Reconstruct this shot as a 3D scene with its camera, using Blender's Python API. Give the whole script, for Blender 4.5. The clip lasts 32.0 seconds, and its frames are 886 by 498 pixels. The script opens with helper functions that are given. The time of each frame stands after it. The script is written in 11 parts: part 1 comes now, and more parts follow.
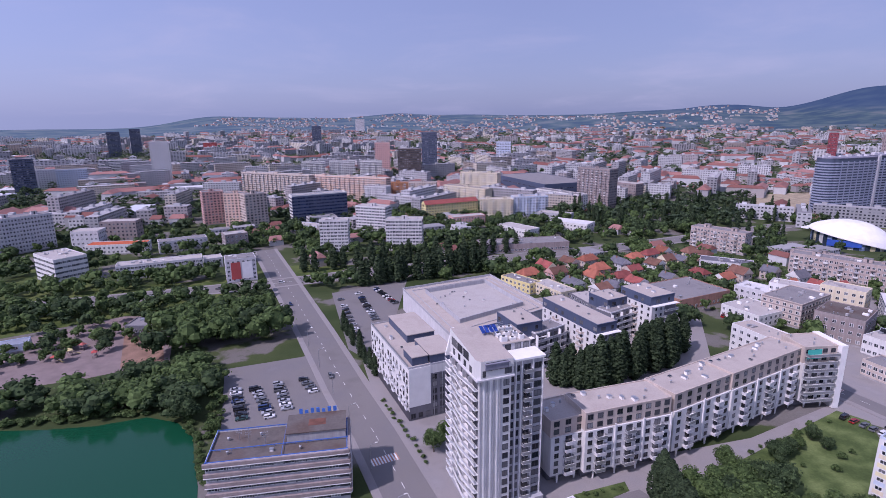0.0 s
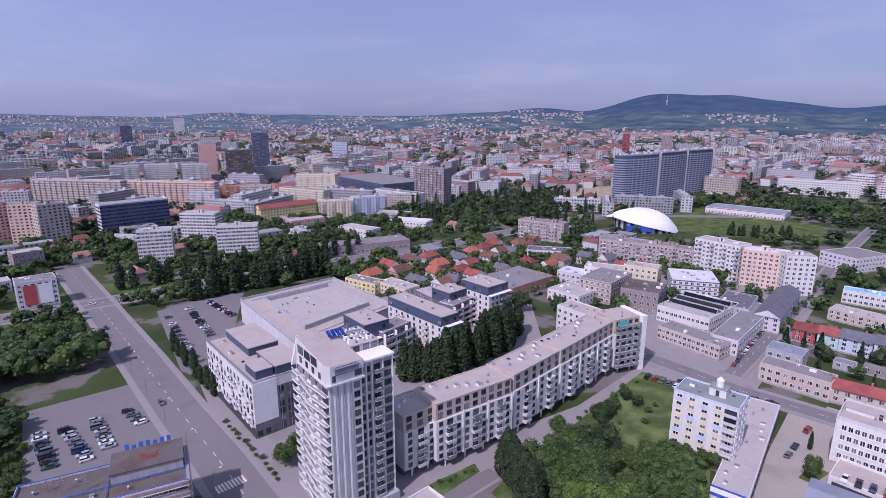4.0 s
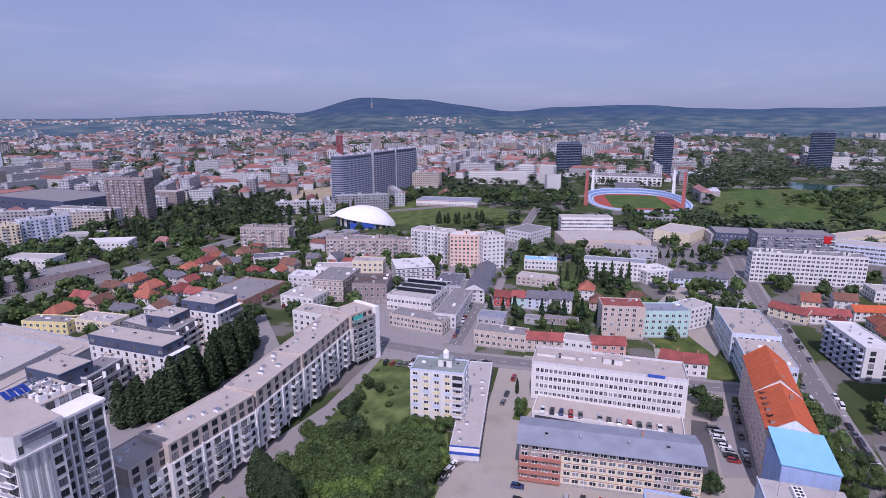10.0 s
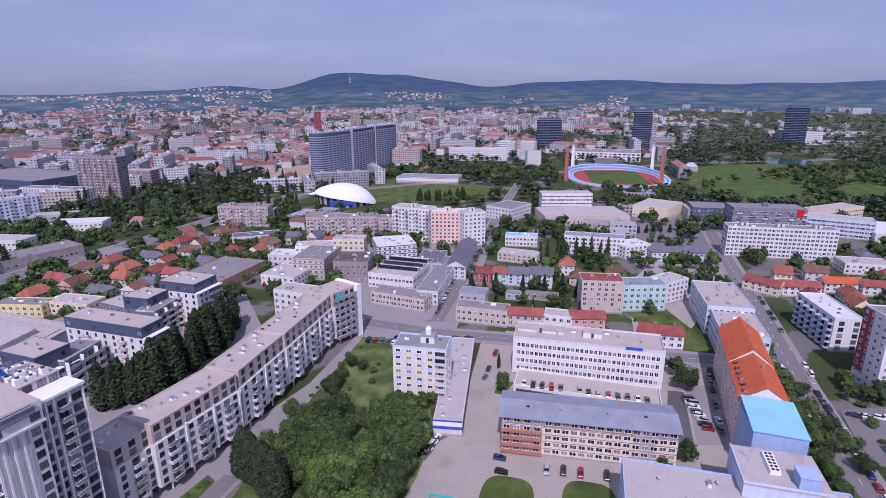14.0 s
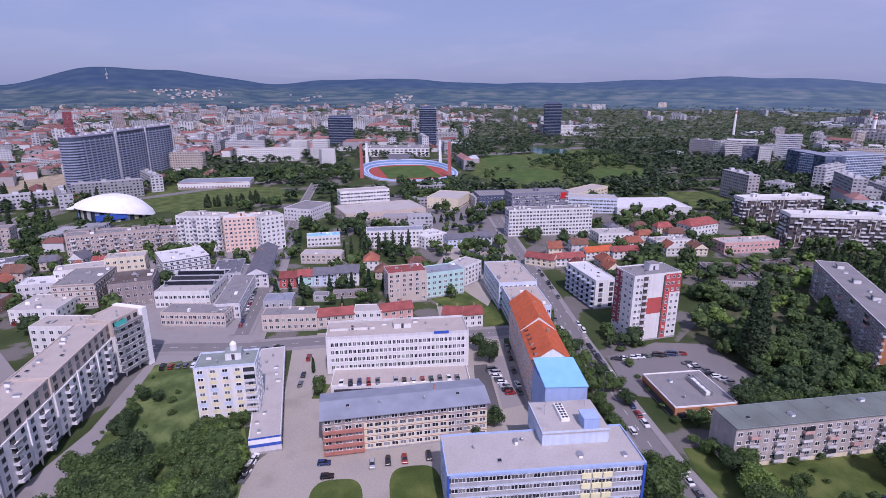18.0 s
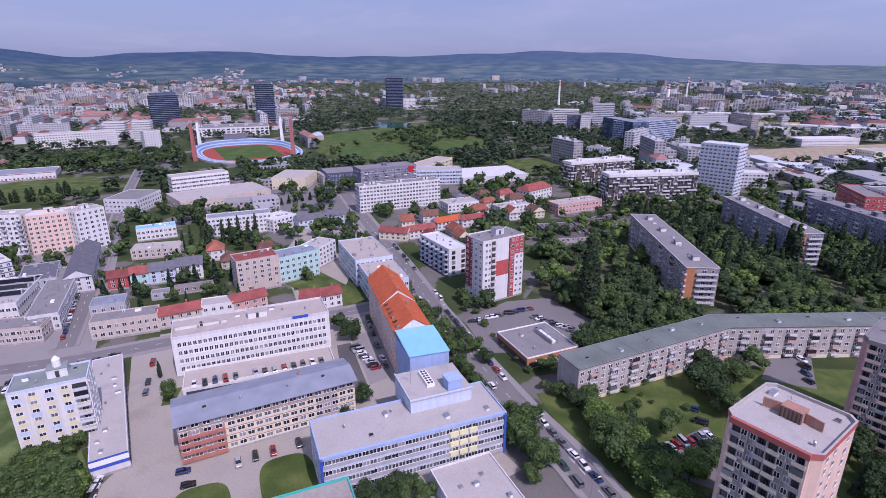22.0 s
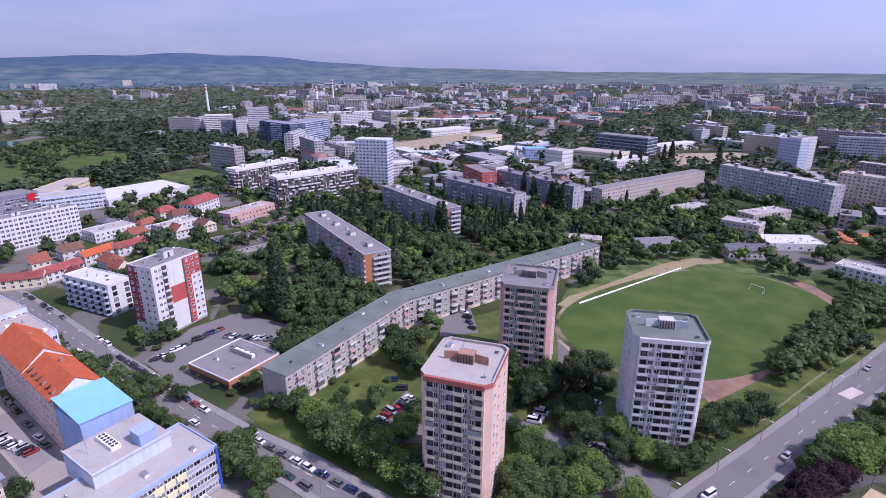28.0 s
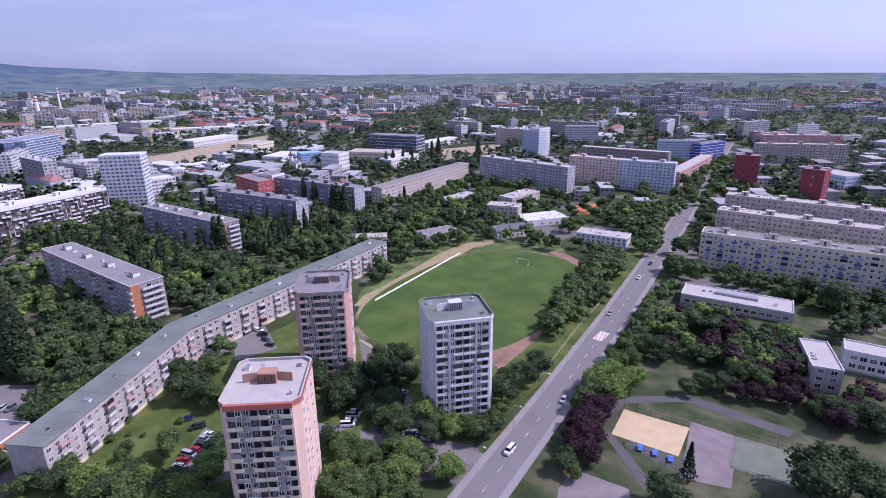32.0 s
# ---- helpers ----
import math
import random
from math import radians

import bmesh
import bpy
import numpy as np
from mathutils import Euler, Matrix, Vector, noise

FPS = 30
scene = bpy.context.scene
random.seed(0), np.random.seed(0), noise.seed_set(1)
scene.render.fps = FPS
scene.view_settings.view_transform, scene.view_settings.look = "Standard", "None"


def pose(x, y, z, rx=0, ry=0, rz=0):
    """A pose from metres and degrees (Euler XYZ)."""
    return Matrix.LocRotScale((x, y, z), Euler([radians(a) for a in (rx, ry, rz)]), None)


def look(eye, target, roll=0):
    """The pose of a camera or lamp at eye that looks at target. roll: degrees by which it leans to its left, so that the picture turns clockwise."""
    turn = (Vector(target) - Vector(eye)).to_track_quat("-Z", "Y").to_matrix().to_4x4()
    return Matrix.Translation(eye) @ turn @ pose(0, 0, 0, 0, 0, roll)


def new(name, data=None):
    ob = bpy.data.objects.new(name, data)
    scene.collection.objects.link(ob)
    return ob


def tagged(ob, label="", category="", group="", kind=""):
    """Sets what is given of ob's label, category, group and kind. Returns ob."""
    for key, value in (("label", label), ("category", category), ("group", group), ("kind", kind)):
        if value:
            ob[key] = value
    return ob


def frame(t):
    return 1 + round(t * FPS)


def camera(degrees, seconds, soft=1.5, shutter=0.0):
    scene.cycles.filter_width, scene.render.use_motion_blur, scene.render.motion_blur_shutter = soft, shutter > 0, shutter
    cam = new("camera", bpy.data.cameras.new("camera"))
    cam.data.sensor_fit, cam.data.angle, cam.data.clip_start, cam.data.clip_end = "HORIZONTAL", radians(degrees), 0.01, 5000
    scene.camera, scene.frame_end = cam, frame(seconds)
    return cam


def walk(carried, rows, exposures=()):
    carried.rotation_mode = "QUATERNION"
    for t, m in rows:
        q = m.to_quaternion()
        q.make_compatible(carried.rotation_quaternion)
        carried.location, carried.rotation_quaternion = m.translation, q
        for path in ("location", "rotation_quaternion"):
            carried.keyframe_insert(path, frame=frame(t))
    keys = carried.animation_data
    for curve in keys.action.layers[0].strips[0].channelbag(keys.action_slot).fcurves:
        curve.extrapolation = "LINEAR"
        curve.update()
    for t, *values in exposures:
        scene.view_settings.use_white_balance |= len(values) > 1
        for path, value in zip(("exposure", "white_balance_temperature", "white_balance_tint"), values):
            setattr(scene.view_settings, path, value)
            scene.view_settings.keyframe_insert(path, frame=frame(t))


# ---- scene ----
cam = camera(78.47, 32.0, soft=0.6)
H = 108.0
PATH = [
    (0.0, 0.0, -13.86, 0.54), (0.5, -0.07, -14.04, 0.12), (1.0, -1.25, -14.05, 0.07), (1.5, -6.24, -14.03, 0.08),
    (2.0, -7.99, -14.01, 0.11), (2.5, -11.21, -13.99, 0.12), (3.0, -12.3, -13.94, 0.1), (3.5, -14.52, -13.9, -0.01),
    (5.5, -23.07, -13.86, -0.07), (6.0, -25.23, -13.9, -0.13), (6.5, -26.98, -13.88, -0.09), (7.0, -30.3, -13.84, -0.06),
    (7.5, -31.27, -13.8, -0.02), (8.0, -35.44, -13.75, 0.0), (8.5, -36.81, -13.68, -0.01), (9.0, -41.65, -13.66, 0.01),
    (9.5, -43.17, -13.65, -0.01), (10.0, -45.82, -13.61, 0.02), (10.5, -46.47, -13.59, 0.03), (11.0, -46.84, -13.54, 0.09),
    (11.5, -47.11, -22.0, 0.05), (12.0, -47.3, -25.26, 0.13), (12.5, -47.46, -25.23, 0.16), (13.0, -47.66, -16.01, 0.09),
    (13.5, -47.74, -16.0, 0.12), (15.5, -53.37, -16.1, -0.17), (16.0, -58.27, -16.02, -0.17), (16.5, -63.01, -15.99, -0.17),
    (17.0, -65.78, -15.97, -0.13), (17.5, -68.36, -15.96, -0.15), (18.0, -69.17, -16.23, -0.08), (18.5, -70.37, -18.83, -0.04),
    (19.0, -71.68, -18.81, 0.01), (19.5, -74.55, -18.82, -0.0), (20.0, -77.97, -18.8, -0.01), (20.5, -80.07, -18.81, 0.02),
    (21.0, -80.89, -18.78, 0.02), (21.5, -83.25, -18.77, 0.05), (22.0, -85.22, -18.75, 0.03), (22.5, -87.04, -18.72, 0.12),
    (23.0, -89.99, -18.73, 0.07), (23.5, -94.18, -18.74, 0.09), (24.0, -100.63, -18.74, 0.07), (24.5, -103.76, -18.7, 0.16),
    (25.0, -109.29, -18.69, 0.17), (25.5, -111.11, -18.63, 0.19), (26.0, -115.2, -18.56, 0.11), (26.5, -117.11, -18.57, 0.2),
    (28.5, -120.27, -18.4, 0.16), (29.0, -120.85, -18.35, 0.38), (29.5, -122.03, -18.26, 0.16), (30.0, -126.11, -18.2, 0.15),
    (30.5, -131.37, -18.13, 0.13), (31.0, -134.16, -18.08, 0.15), (31.5, -140.7, -18.07, 0.17), (32.0, -142.96, -18.27, 0.58),
]
EXPOSURES = [(0.0, 0.02, 5800, 40), (9.0, 0.0, 5850, 37), (19.0, 0.02, 5800, 40), (26.0, 0.20, 5800, 38), (32.0, 0.36, 5740, 38)]
walk(cam, [(t, pose(0, 0, H, 90 + p, r, y)) for t, y, p, r in PATH], EXPOSURES)
# ---------------------------------------------------------------- world and sun
SUN_YAW, SUN_ELEV = 127.0, 50.0          # where the sun stands, yaw as the camera's
world = bpy.data.worlds.new("daylight")
scene.world = world
world.use_nodes = True
wn = world.node_tree.nodes
sky = wn.new("ShaderNodeTexSky")
sky.sky_type = "NISHITA"
sky.sun_disc = False
sky.sun_elevation = radians(SUN_ELEV)
sky.sun_rotation = radians(-SUN_YAW)
sky.altitude = 150
sky.air_density = 1.0
sky.dust_density = 1.8
sky.ozone_density = 3.0
wn["Background"].inputs[1].default_value = 0.103
milky = wn.new("ShaderNodeMix")          # thin high haze over the blue
milky.data_type = "RGBA"
milky.inputs[0].default_value = 0.68
milky.inputs[7].default_value = (2.82, 3.5, 5.0, 1)
world.node_tree.links.new(sky.outputs[0], milky.inputs[6])
wl = world.node_tree.links
# thin drifting clouds on one flat layer, all over the sky
where = wn.new("ShaderNodeTexCoord")
axes = wn.new("ShaderNodeSeparateXYZ")
wl.new(where.outputs["Generated"], axes.inputs[0])
lift = wn.new("ShaderNodeMath")
lift.operation = "MAXIMUM"
lift.inputs[1].default_value = 0.0
wl.new(axes.outputs[2], lift.inputs[0])
depth = wn.new("ShaderNodeMath")
depth.operation = "ADD"
depth.inputs[1].default_value = 0.16
wl.new(lift.outputs[0], depth.inputs[0])
layer = wn.new("ShaderNodeVectorMath")
layer.operation = "DIVIDE"
flat = wn.new("ShaderNodeCombineXYZ")
wl.new(axes.outputs[0], flat.inputs[0])
wl.new(axes.outputs[1], flat.inputs[1])
deep = wn.new("ShaderNodeCombineXYZ")
for k_ in range(3):
    wl.new(depth.outputs[0], deep.inputs[k_])
wl.new(flat.outputs[0], layer.inputs[0])
wl.new(deep.outputs[0], layer.inputs[1])
puff = wn.new("ShaderNodeTexNoise")
puff.inputs["Scale"].default_value = 0.8
puff.inputs["Detail"].default_value = 7
puff.inputs["Roughness"].default_value = 0.56
puff.inputs["Distortion"].default_value = 0.35
wl.new(layer.outputs[0], puff.inputs["Vector"])
veil = wn.new("ShaderNodeMapRange")
veil.interpolation_type = "SMOOTHSTEP"
veil.inputs[1].default_value, veil.inputs[2].default_value = 0.46, 0.80
veil.inputs[3].default_value, veil.inputs[4].default_value = 0.0, 0.42
wl.new(puff.outputs[0], veil.inputs[0])
cloudy = wn.new("ShaderNodeMix")
cloudy.data_type = "RGBA"
cloudy.inputs[7].default_value = (4.9, 5.1, 5.9, 1)
wl.new(veil.outputs[0], cloudy.inputs[0])
# the haze brightens towards the sun's side
glow_side = wn.new("ShaderNodeVectorMath")
glow_side.operation = "DOT_PRODUCT"
glow_side.inputs[1].default_value = (-math.sin(radians(SUN_YAW)), math.cos(radians(SUN_YAW)), 0)
wl.new(where.outputs["Generated"], glow_side.inputs[0])
gain = wn.new("ShaderNodeMapRange")
gain.inputs[1].default_value, gain.inputs[2].default_value = -0.70, 0.60
gain.inputs[3].default_value, gain.inputs[4].default_value = 0.99, 1.40
wl.new(glow_side.outputs["Value"], gain.inputs[0])
haze = wn.new("ShaderNodeVectorMath")
haze.operation = "SCALE"
wl.new(milky.outputs[2], haze.inputs[0])
wl.new(gain.outputs[0], haze.inputs["Scale"])
wl.new(haze.outputs[0], cloudy.inputs[6])
wl.new(cloudy.outputs[2], wn["Background"].inputs[0])
sun = new("sun", bpy.data.lights.new("sun", "SUN"))
sun.data.energy, sun.data.angle, sun.data.color = 3.3, radians(0.6), (1.0, 0.95, 0.88)
a_, e_ = radians(SUN_YAW), radians(SUN_ELEV)
sun_dir = Vector((-math.sin(a_) * math.cos(e_), math.cos(a_) * math.cos(e_), math.sin(e_)))
sun.matrix_world = look((0, 0, 400), Vector((0, 0, 400)) - sun_dir)


# ---------------------------------------------------------------- materials
def mat(name, color, rough=0.85, metal=0.0, vary=0.12, scale=0.35, grain=6.0, bump=0.15, rand=0.0, island=0.0, spec=0.35, tint=None, streak=0.0):
    """Procedural surface: base colour with broad stains, fine grain, relief, and a spread of tone between pieces."""
    m = bpy.data.materials.new(name)
    m.use_nodes = True
    n, l = m.node_tree.nodes, m.node_tree.links
    b = n["Principled BSDF"]
    b.inputs["Roughness"].default_value = rough
    b.inputs["Metallic"].default_value = metal
    b.inputs["Specular IOR Level"].default_value = spec
    geo = n.new("ShaderNodeNewGeometry")
    tc = n.new("ShaderNodeTexCoord")
    big = n.new("ShaderNodeTexNoise")
    big.inputs["Scale"].default_value = scale
    big.inputs["Detail"].default_value = 5
    l.new(geo.outputs["Position"], big.inputs["Vector"])
    fine = n.new("ShaderNodeTexNoise")
    fine.inputs["Scale"].default_value = grain
    fine.inputs["Detail"].default_value = 3
    l.new(geo.outputs["Position"], fine.inputs["Vector"])
    ramp = n.new("ShaderNodeMapRange")
    ramp.inputs[1].default_value, ramp.inputs[2].default_value = 0.3, 0.7
    ramp.inputs[3].default_value, ramp.inputs[4].default_value = 1 - vary, 1 + vary
    l.new(big.outputs[0], ramp.inputs[0])
    ramp2 = n.new("ShaderNodeMapRange")
    ramp2.inputs[3].default_value, ramp2.inputs[4].default_value = 1 - vary * 0.8, 1 + vary * 0.8
    l.new(fine.outputs[0], ramp2.inputs[0])
    mul = n.new("ShaderNodeMath")
    mul.operation = "MULTIPLY"
    l.new(ramp.outputs[0], mul.inputs[0])
    l.new(ramp2.outputs[0], mul.inputs[1])
    value = mul.outputs[0]
    if streak:
        sep = n.new("ShaderNodeMapping")
        sep.inputs["Scale"].default_value = (1.2, 1.2, 0.05)
        l.new(geo.outputs["Position"], sep.inputs["Vector"])
        st = n.new("ShaderNodeTexNoise")
        st.inputs["Scale"].default_value = 1.0
        st.inputs["Detail"].default_value = 4
        l.new(sep.outputs[0], st.inputs["Vector"])
        r3 = n.new("ShaderNodeMapRange")
        r3.inputs[1].default_value, r3.inputs[2].default_value = 0.35, 0.75
        r3.inputs[3].default_value, r3.inputs[4].default_value = 1 + streak * 0.4, 1 - streak
        l.new(st.outputs[0], r3.inputs[0])
        m3 = n.new("ShaderNodeMath")
        m3.operation = "MULTIPLY"
        l.new(value, m3.inputs[0])
        l.new(r3.outputs[0], m3.inputs[1])
        value = m3.outputs[0]
    if rand or island:
        info = n.new("ShaderNodeObjectInfo") if rand else geo
        r4 = n.new("ShaderNodeMapRange")
        amount = rand or island
        r4.inputs[3].default_value, r4.inputs[4].default_value = 1 - amount, 1 + amount
        l.new(info.outputs["Random"] if rand else geo.outputs["Random Per Island"], r4.inputs[0])
        m4 = n.new("ShaderNodeMath")
        m4.operation = "MULTIPLY"
        l.new(value, m4.inputs[0])
        l.new(r4.outputs[0], m4.inputs[1])
        value = m4.outputs[0]
    base = n.new("ShaderNodeVectorMath")
    base.operation = "SCALE"
    if tint:
        mix = n.new("ShaderNodeMix")
        mix.data_type = "RGBA"
        mix.inputs[6].default_value = (*color, 1)
        mix.inputs[7].default_value = (*tint, 1)
        pick = n.new("ShaderNodeObjectInfo").outputs["Random"] if rand else geo.outputs["Random Per Island"] if island else big.outputs[0]
        if not (rand or island):
            rr = n.new("ShaderNodeMapRange")
            rr.inputs[1].default_value, rr.inputs[2].default_value = 0.42, 0.62
            l.new(pick, rr.inputs[0])
            pick = rr.outputs[0]
        l.new(pick, mix.inputs[0])
        l.new(mix.outputs[2], base.inputs[0])
    else:
        base.inputs[0].default_value = color
    l.new(value, base.inputs["Scale"])
    l.new(base.outputs[0], b.inputs["Base Color"])
    if bump:
        bp = n.new("ShaderNodeBump")
        bp.inputs["Strength"].default_value = bump
        bp.inputs["Distance"].default_value = 0.05
        l.new(fine.outputs[0], bp.inputs["Height"])
        l.new(bp.outputs[0], b.inputs["Normal"])
    return m


M = {}


def M_(name, *a, **k):
    M[name] = mat(name, *a, **k)
    return M[name]


M_("white_render", (0.66, 0.65, 0.63), streak=0.10, vary=0.05)
M_("pale_render", (0.58, 0.57, 0.58), streak=0.12, vary=0.06)
M_("grey_render", (0.40, 0.40, 0.42), streak=0.14, vary=0.08)
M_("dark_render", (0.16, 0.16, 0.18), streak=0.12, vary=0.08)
M_("beige_render", (0.52, 0.44, 0.38), streak=0.12, vary=0.07)
M_("cream_render", (0.68, 0.60, 0.44), streak=0.10, vary=0.06)
M_("yellow_render", (0.72, 0.62, 0.30), streak=0.10, vary=0.06)
M_("pale_yellow", (0.70, 0.64, 0.40), streak=0.10, vary=0.06)
M_("pink_render", (0.60, 0.36, 0.32), streak=0.12, vary=0.08)
M_("salmon_render", (0.70, 0.50, 0.40), streak=0.10, vary=0.06)
M_("red_render", (0.45, 0.09, 0.08), streak=0.10, vary=0.08)
M_("maroon_render", (0.27, 0.06, 0.07), streak=0.12, vary=0.08)
M_("orange_render", (0.44, 0.19, 0.09), streak=0.12, vary=0.08)
M_("blue_render", (0.34, 0.44, 0.66), streak=0.10, vary=0.06)
M_("pale_blue_render", (0.52, 0.58, 0.68), streak=0.10, vary=0.06)
M_("mint_render", (0.42, 0.62, 0.58), streak=0.10, vary=0.06)
M_("balcony_red", (0.40, 0.17, 0.13), streak=0.1, vary=0.1)
M_("sun_board", (0.74, 0.70, 0.42), vary=0.05)
M_("royal_blue", (0.04, 0.10, 0.42), rough=0.5, vary=0.08)
M_("brown_panel", (0.30, 0.25, 0.24), streak=0.18, vary=0.12)
M_("brick", (0.36, 0.20, 0.15), streak=0.12, vary=0.14, grain=9)
M_("slate_render", (0.075, 0.095, 0.15), streak=0.10, vary=0.08, rough=0.6)
M_("brick_pale", (0.43, 0.355, 0.32), streak=0.15, vary=0.12)
M_("panel_grey", (0.42, 0.375, 0.345), streak=0.18, vary=0.12)
# two darkened tones; on the estate slabs they paint in wall shade
M_("slate_mid_shade", (0.21, 0.21, 0.26), streak=0.15, vary=0.12)
M_("panel_dim_shade", (0.29, 0.26, 0.25), streak=0.18, vary=0.12)
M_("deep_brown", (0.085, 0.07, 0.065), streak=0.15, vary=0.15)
M_("roof_stained", (0.40, 0.36, 0.325), vary=0.3, scale=0.05, grain=1.2, rough=0.95, tint=(0.15, 0.105, 0.08))
M_("roof_old", (0.15, 0.132, 0.122), vary=0.3, scale=0.09, grain=1.4, rough=0.95, tint=(0.085, 0.06, 0.05))
M_("terracotta_panel", (0.40, 0.22, 0.16), streak=0.15, vary=0.12)
M_("roof_dark_green", (0.15, 0.175, 0.155), vary=0.16, scale=0.12, grain=2.0, rough=0.9)
M_("concrete", (0.34, 0.33, 0.33), streak=0.15, vary=0.14)
M_("roof_felt", (0.26, 0.247, 0.245), tint=(0.175, 0.166, 0.168), vary=0.26, scale=0.12, grain=2.5, rough=0.95)
M_("roof_pale", (0.46, 0.43, 0.405), tint=(0.345, 0.318, 0.295), vary=0.22, scale=0.1, grain=2.0, rough=0.95)
M_("roof_white", (0.66, 0.65, 0.64), tint=(0.50, 0.49, 0.48), vary=0.18, scale=0.12, grain=2.0, rough=0.9)
M_("roof_beige", (0.46, 0.405, 0.36), tint=(0.355, 0.31, 0.275), vary=0.18, scale=0.15, grain=2.0, rough=0.95)
M_("roof_tin", (0.30, 0.32, 0.37), vary=0.12, scale=0.2, rough=0.55, metal=0.3)
M_("roof_green_grey", (0.22, 0.255, 0.235), vary=0.14, scale=0.15, grain=2.0, rough=0.9)
M_("roof_pink", (0.52, 0.46, 0.47), vary=0.12, scale=0.12, grain=2.0, rough=0.95)
M_("roof_orange", (0.46, 0.105, 0.04), vary=0.14, scale=0.4, grain=8, bump=0.4)
M_("roof_red", (0.25, 0.07, 0.06), vary=0.22, scale=0.3, grain=6, rand=0.25)
M_("roof_tile", (0.30, 0.105, 0.065), vary=0.2, scale=0.3, grain=6, rand=0.3)
M_("roof_brown", (0.17, 0.085, 0.06), vary=0.2, scale=0.3, grain=6, rand=0.25)
M_("roof_sky_blue", (0.22, 0.50, 0.78), vary=0.06, scale=0.3, rough=0.5)
M_("roof_slate", (0.13, 0.13, 0.15), vary=0.18, rough=0.8)
M_("trim_white", (0.78, 0.77, 0.75), vary=0.05)
M_("trim_teal", (0.05, 0.42, 0.36), vary=0.08, rough=0.6)
M_("trim_blue", (0.06, 0.16, 0.50), vary=0.08, rough=0.6)
M_("trim_red", (0.42, 0.12, 0.10), vary=0.08, rough=0.7)
M_("metal", (0.42, 0.43, 0.45), metal=0.7, rough=0.45, vary=0.1)
M_("dark_metal", (0.06, 0.06, 0.065), metal=0.4, rough=0.5, vary=0.1)
M_("rust", (0.16, 0.07, 0.05), vary=0.3)
M_("frame_white", (0.76, 0.76, 0.76), vary=0.04, rough=0.6)
M_("frame_dark", (0.05, 0.05, 0.06), vary=0.05, rough=0.5)


def glass(name, dark, light, rough=0.08, island=False, power=3.0):
    """Window glass over dim rooms: most panes dark, some with pale blinds or curtains behind."""
    m = bpy.data.materials.new(name)
    m.use_nodes = True
    n, l = m.node_tree.nodes, m.node_tree.links
    b = n["Principled BSDF"]
    src = n.new("ShaderNodeNewGeometry").outputs["Random Per Island"] if island else n.new("ShaderNodeObjectInfo").outputs["Random"]
    p = n.new("ShaderNodeMath")
    p.operation = "POWER"
    p.inputs[1].default_value = power
    l.new(src, p.inputs[0])
    mix = n.new("ShaderNodeMix")
    mix.data_type = "RGBA"
    mix.inputs[6].default_value = (*dark, 1)
    mix.inputs[7].default_value = (*light, 1)
    l.new(p.outputs[0], mix.inputs[0])
    l.new(mix.outputs[2], b.inputs["Base Color"])
    b.inputs["Roughness"].default_value = rough
    b.inputs["Specular IOR Level"].default_value = 0.6
    M[name] = m
    return m


glass("pane", (0.018, 0.021, 0.028), (0.30, 0.30, 0.31))
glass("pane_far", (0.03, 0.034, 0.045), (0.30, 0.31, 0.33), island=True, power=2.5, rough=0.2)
glass("pane_navy", (0.012, 0.02, 0.06), (0.05, 0.07, 0.15), island=True)
glass("pane_blue", (0.04, 0.06, 0.10), (0.18, 0.24, 0.34), island=True, power=2.0)


# ---------------------------------------------------------------- mesh helpers
def box(bm, x0, x1, y0, y1, z0, z1, mi=0, skip=""):
    """A box in bm; skip names faces left out: b bottom, t top."""
    v = [bm.verts.new(p) for p in ((x0, y0, z0), (x1, y0, z0), (x1, y1, z0), (x0, y1, z0), (x0, y0, z1), (x1, y0, z1), (x1, y1, z1), (x0, y1, z1))]
    for key, q in (("b", (3, 2, 1, 0)), ("t", (4, 5, 6, 7)), ("f", (0, 1, 5, 4)), ("r", (1, 2, 6, 5)), ("k", (2, 3, 7, 6)), ("l", (3, 0, 4, 7))):
        if key not in skip:
            bm.faces.new([v[i] for i in q]).material_index = mi
    return v


def poly(bm, pts, z0, z1, mi=0, top=None):
    """A prism over a plan polygon, counter-clockwise."""
    lo = [bm.verts.new((x, y, z0)) for x, y in pts]
    hi = [bm.verts.new((x, y, z1)) for x, y in pts]
    n = len(pts)
    for i in range(n):
        bm.faces.new((lo[i], lo[(i + 1) % n], hi[(i + 1) % n], hi[i])).material_index = mi
    bm.faces.new(hi).material_index = mi if top is None else top
    return lo, hi


def tube(bm, x, y, z0, z1, r0, r1=None, n=8, mi=0):
    r1 = r0 if r1 is None else r1
    lo = [bm.verts.new((x + r0 * math.cos(2 * math.pi * i / n), y + r0 * math.sin(2 * math.pi * i / n), z0)) for i in range(n)]
    hi = [bm.verts.new((x + r1 * math.cos(2 * math.pi * i / n), y + r1 * math.sin(2 * math.pi * i / n), z1)) for i in range(n)]
    for i in range(n):
        bm.faces.new((lo[i], lo[(i + 1) % n], hi[(i + 1) % n], hi[i])).material_index = mi
    bm.faces.new(hi).material_index = mi


def mesh(name, bm, *mats):
    me = bpy.data.meshes.new(name)
    bm.to_mesh(me)
    bm.free()
    for m in mats:
        me.materials.append(M[m] if isinstance(m, str) else m)
    return me


def part(name, me, parent, m=None, label=""):
    ob = new(name, me)
    ob.parent = parent
    if m is not None:
        ob.matrix_basis = m
    return tagged(ob, label) if label else ob


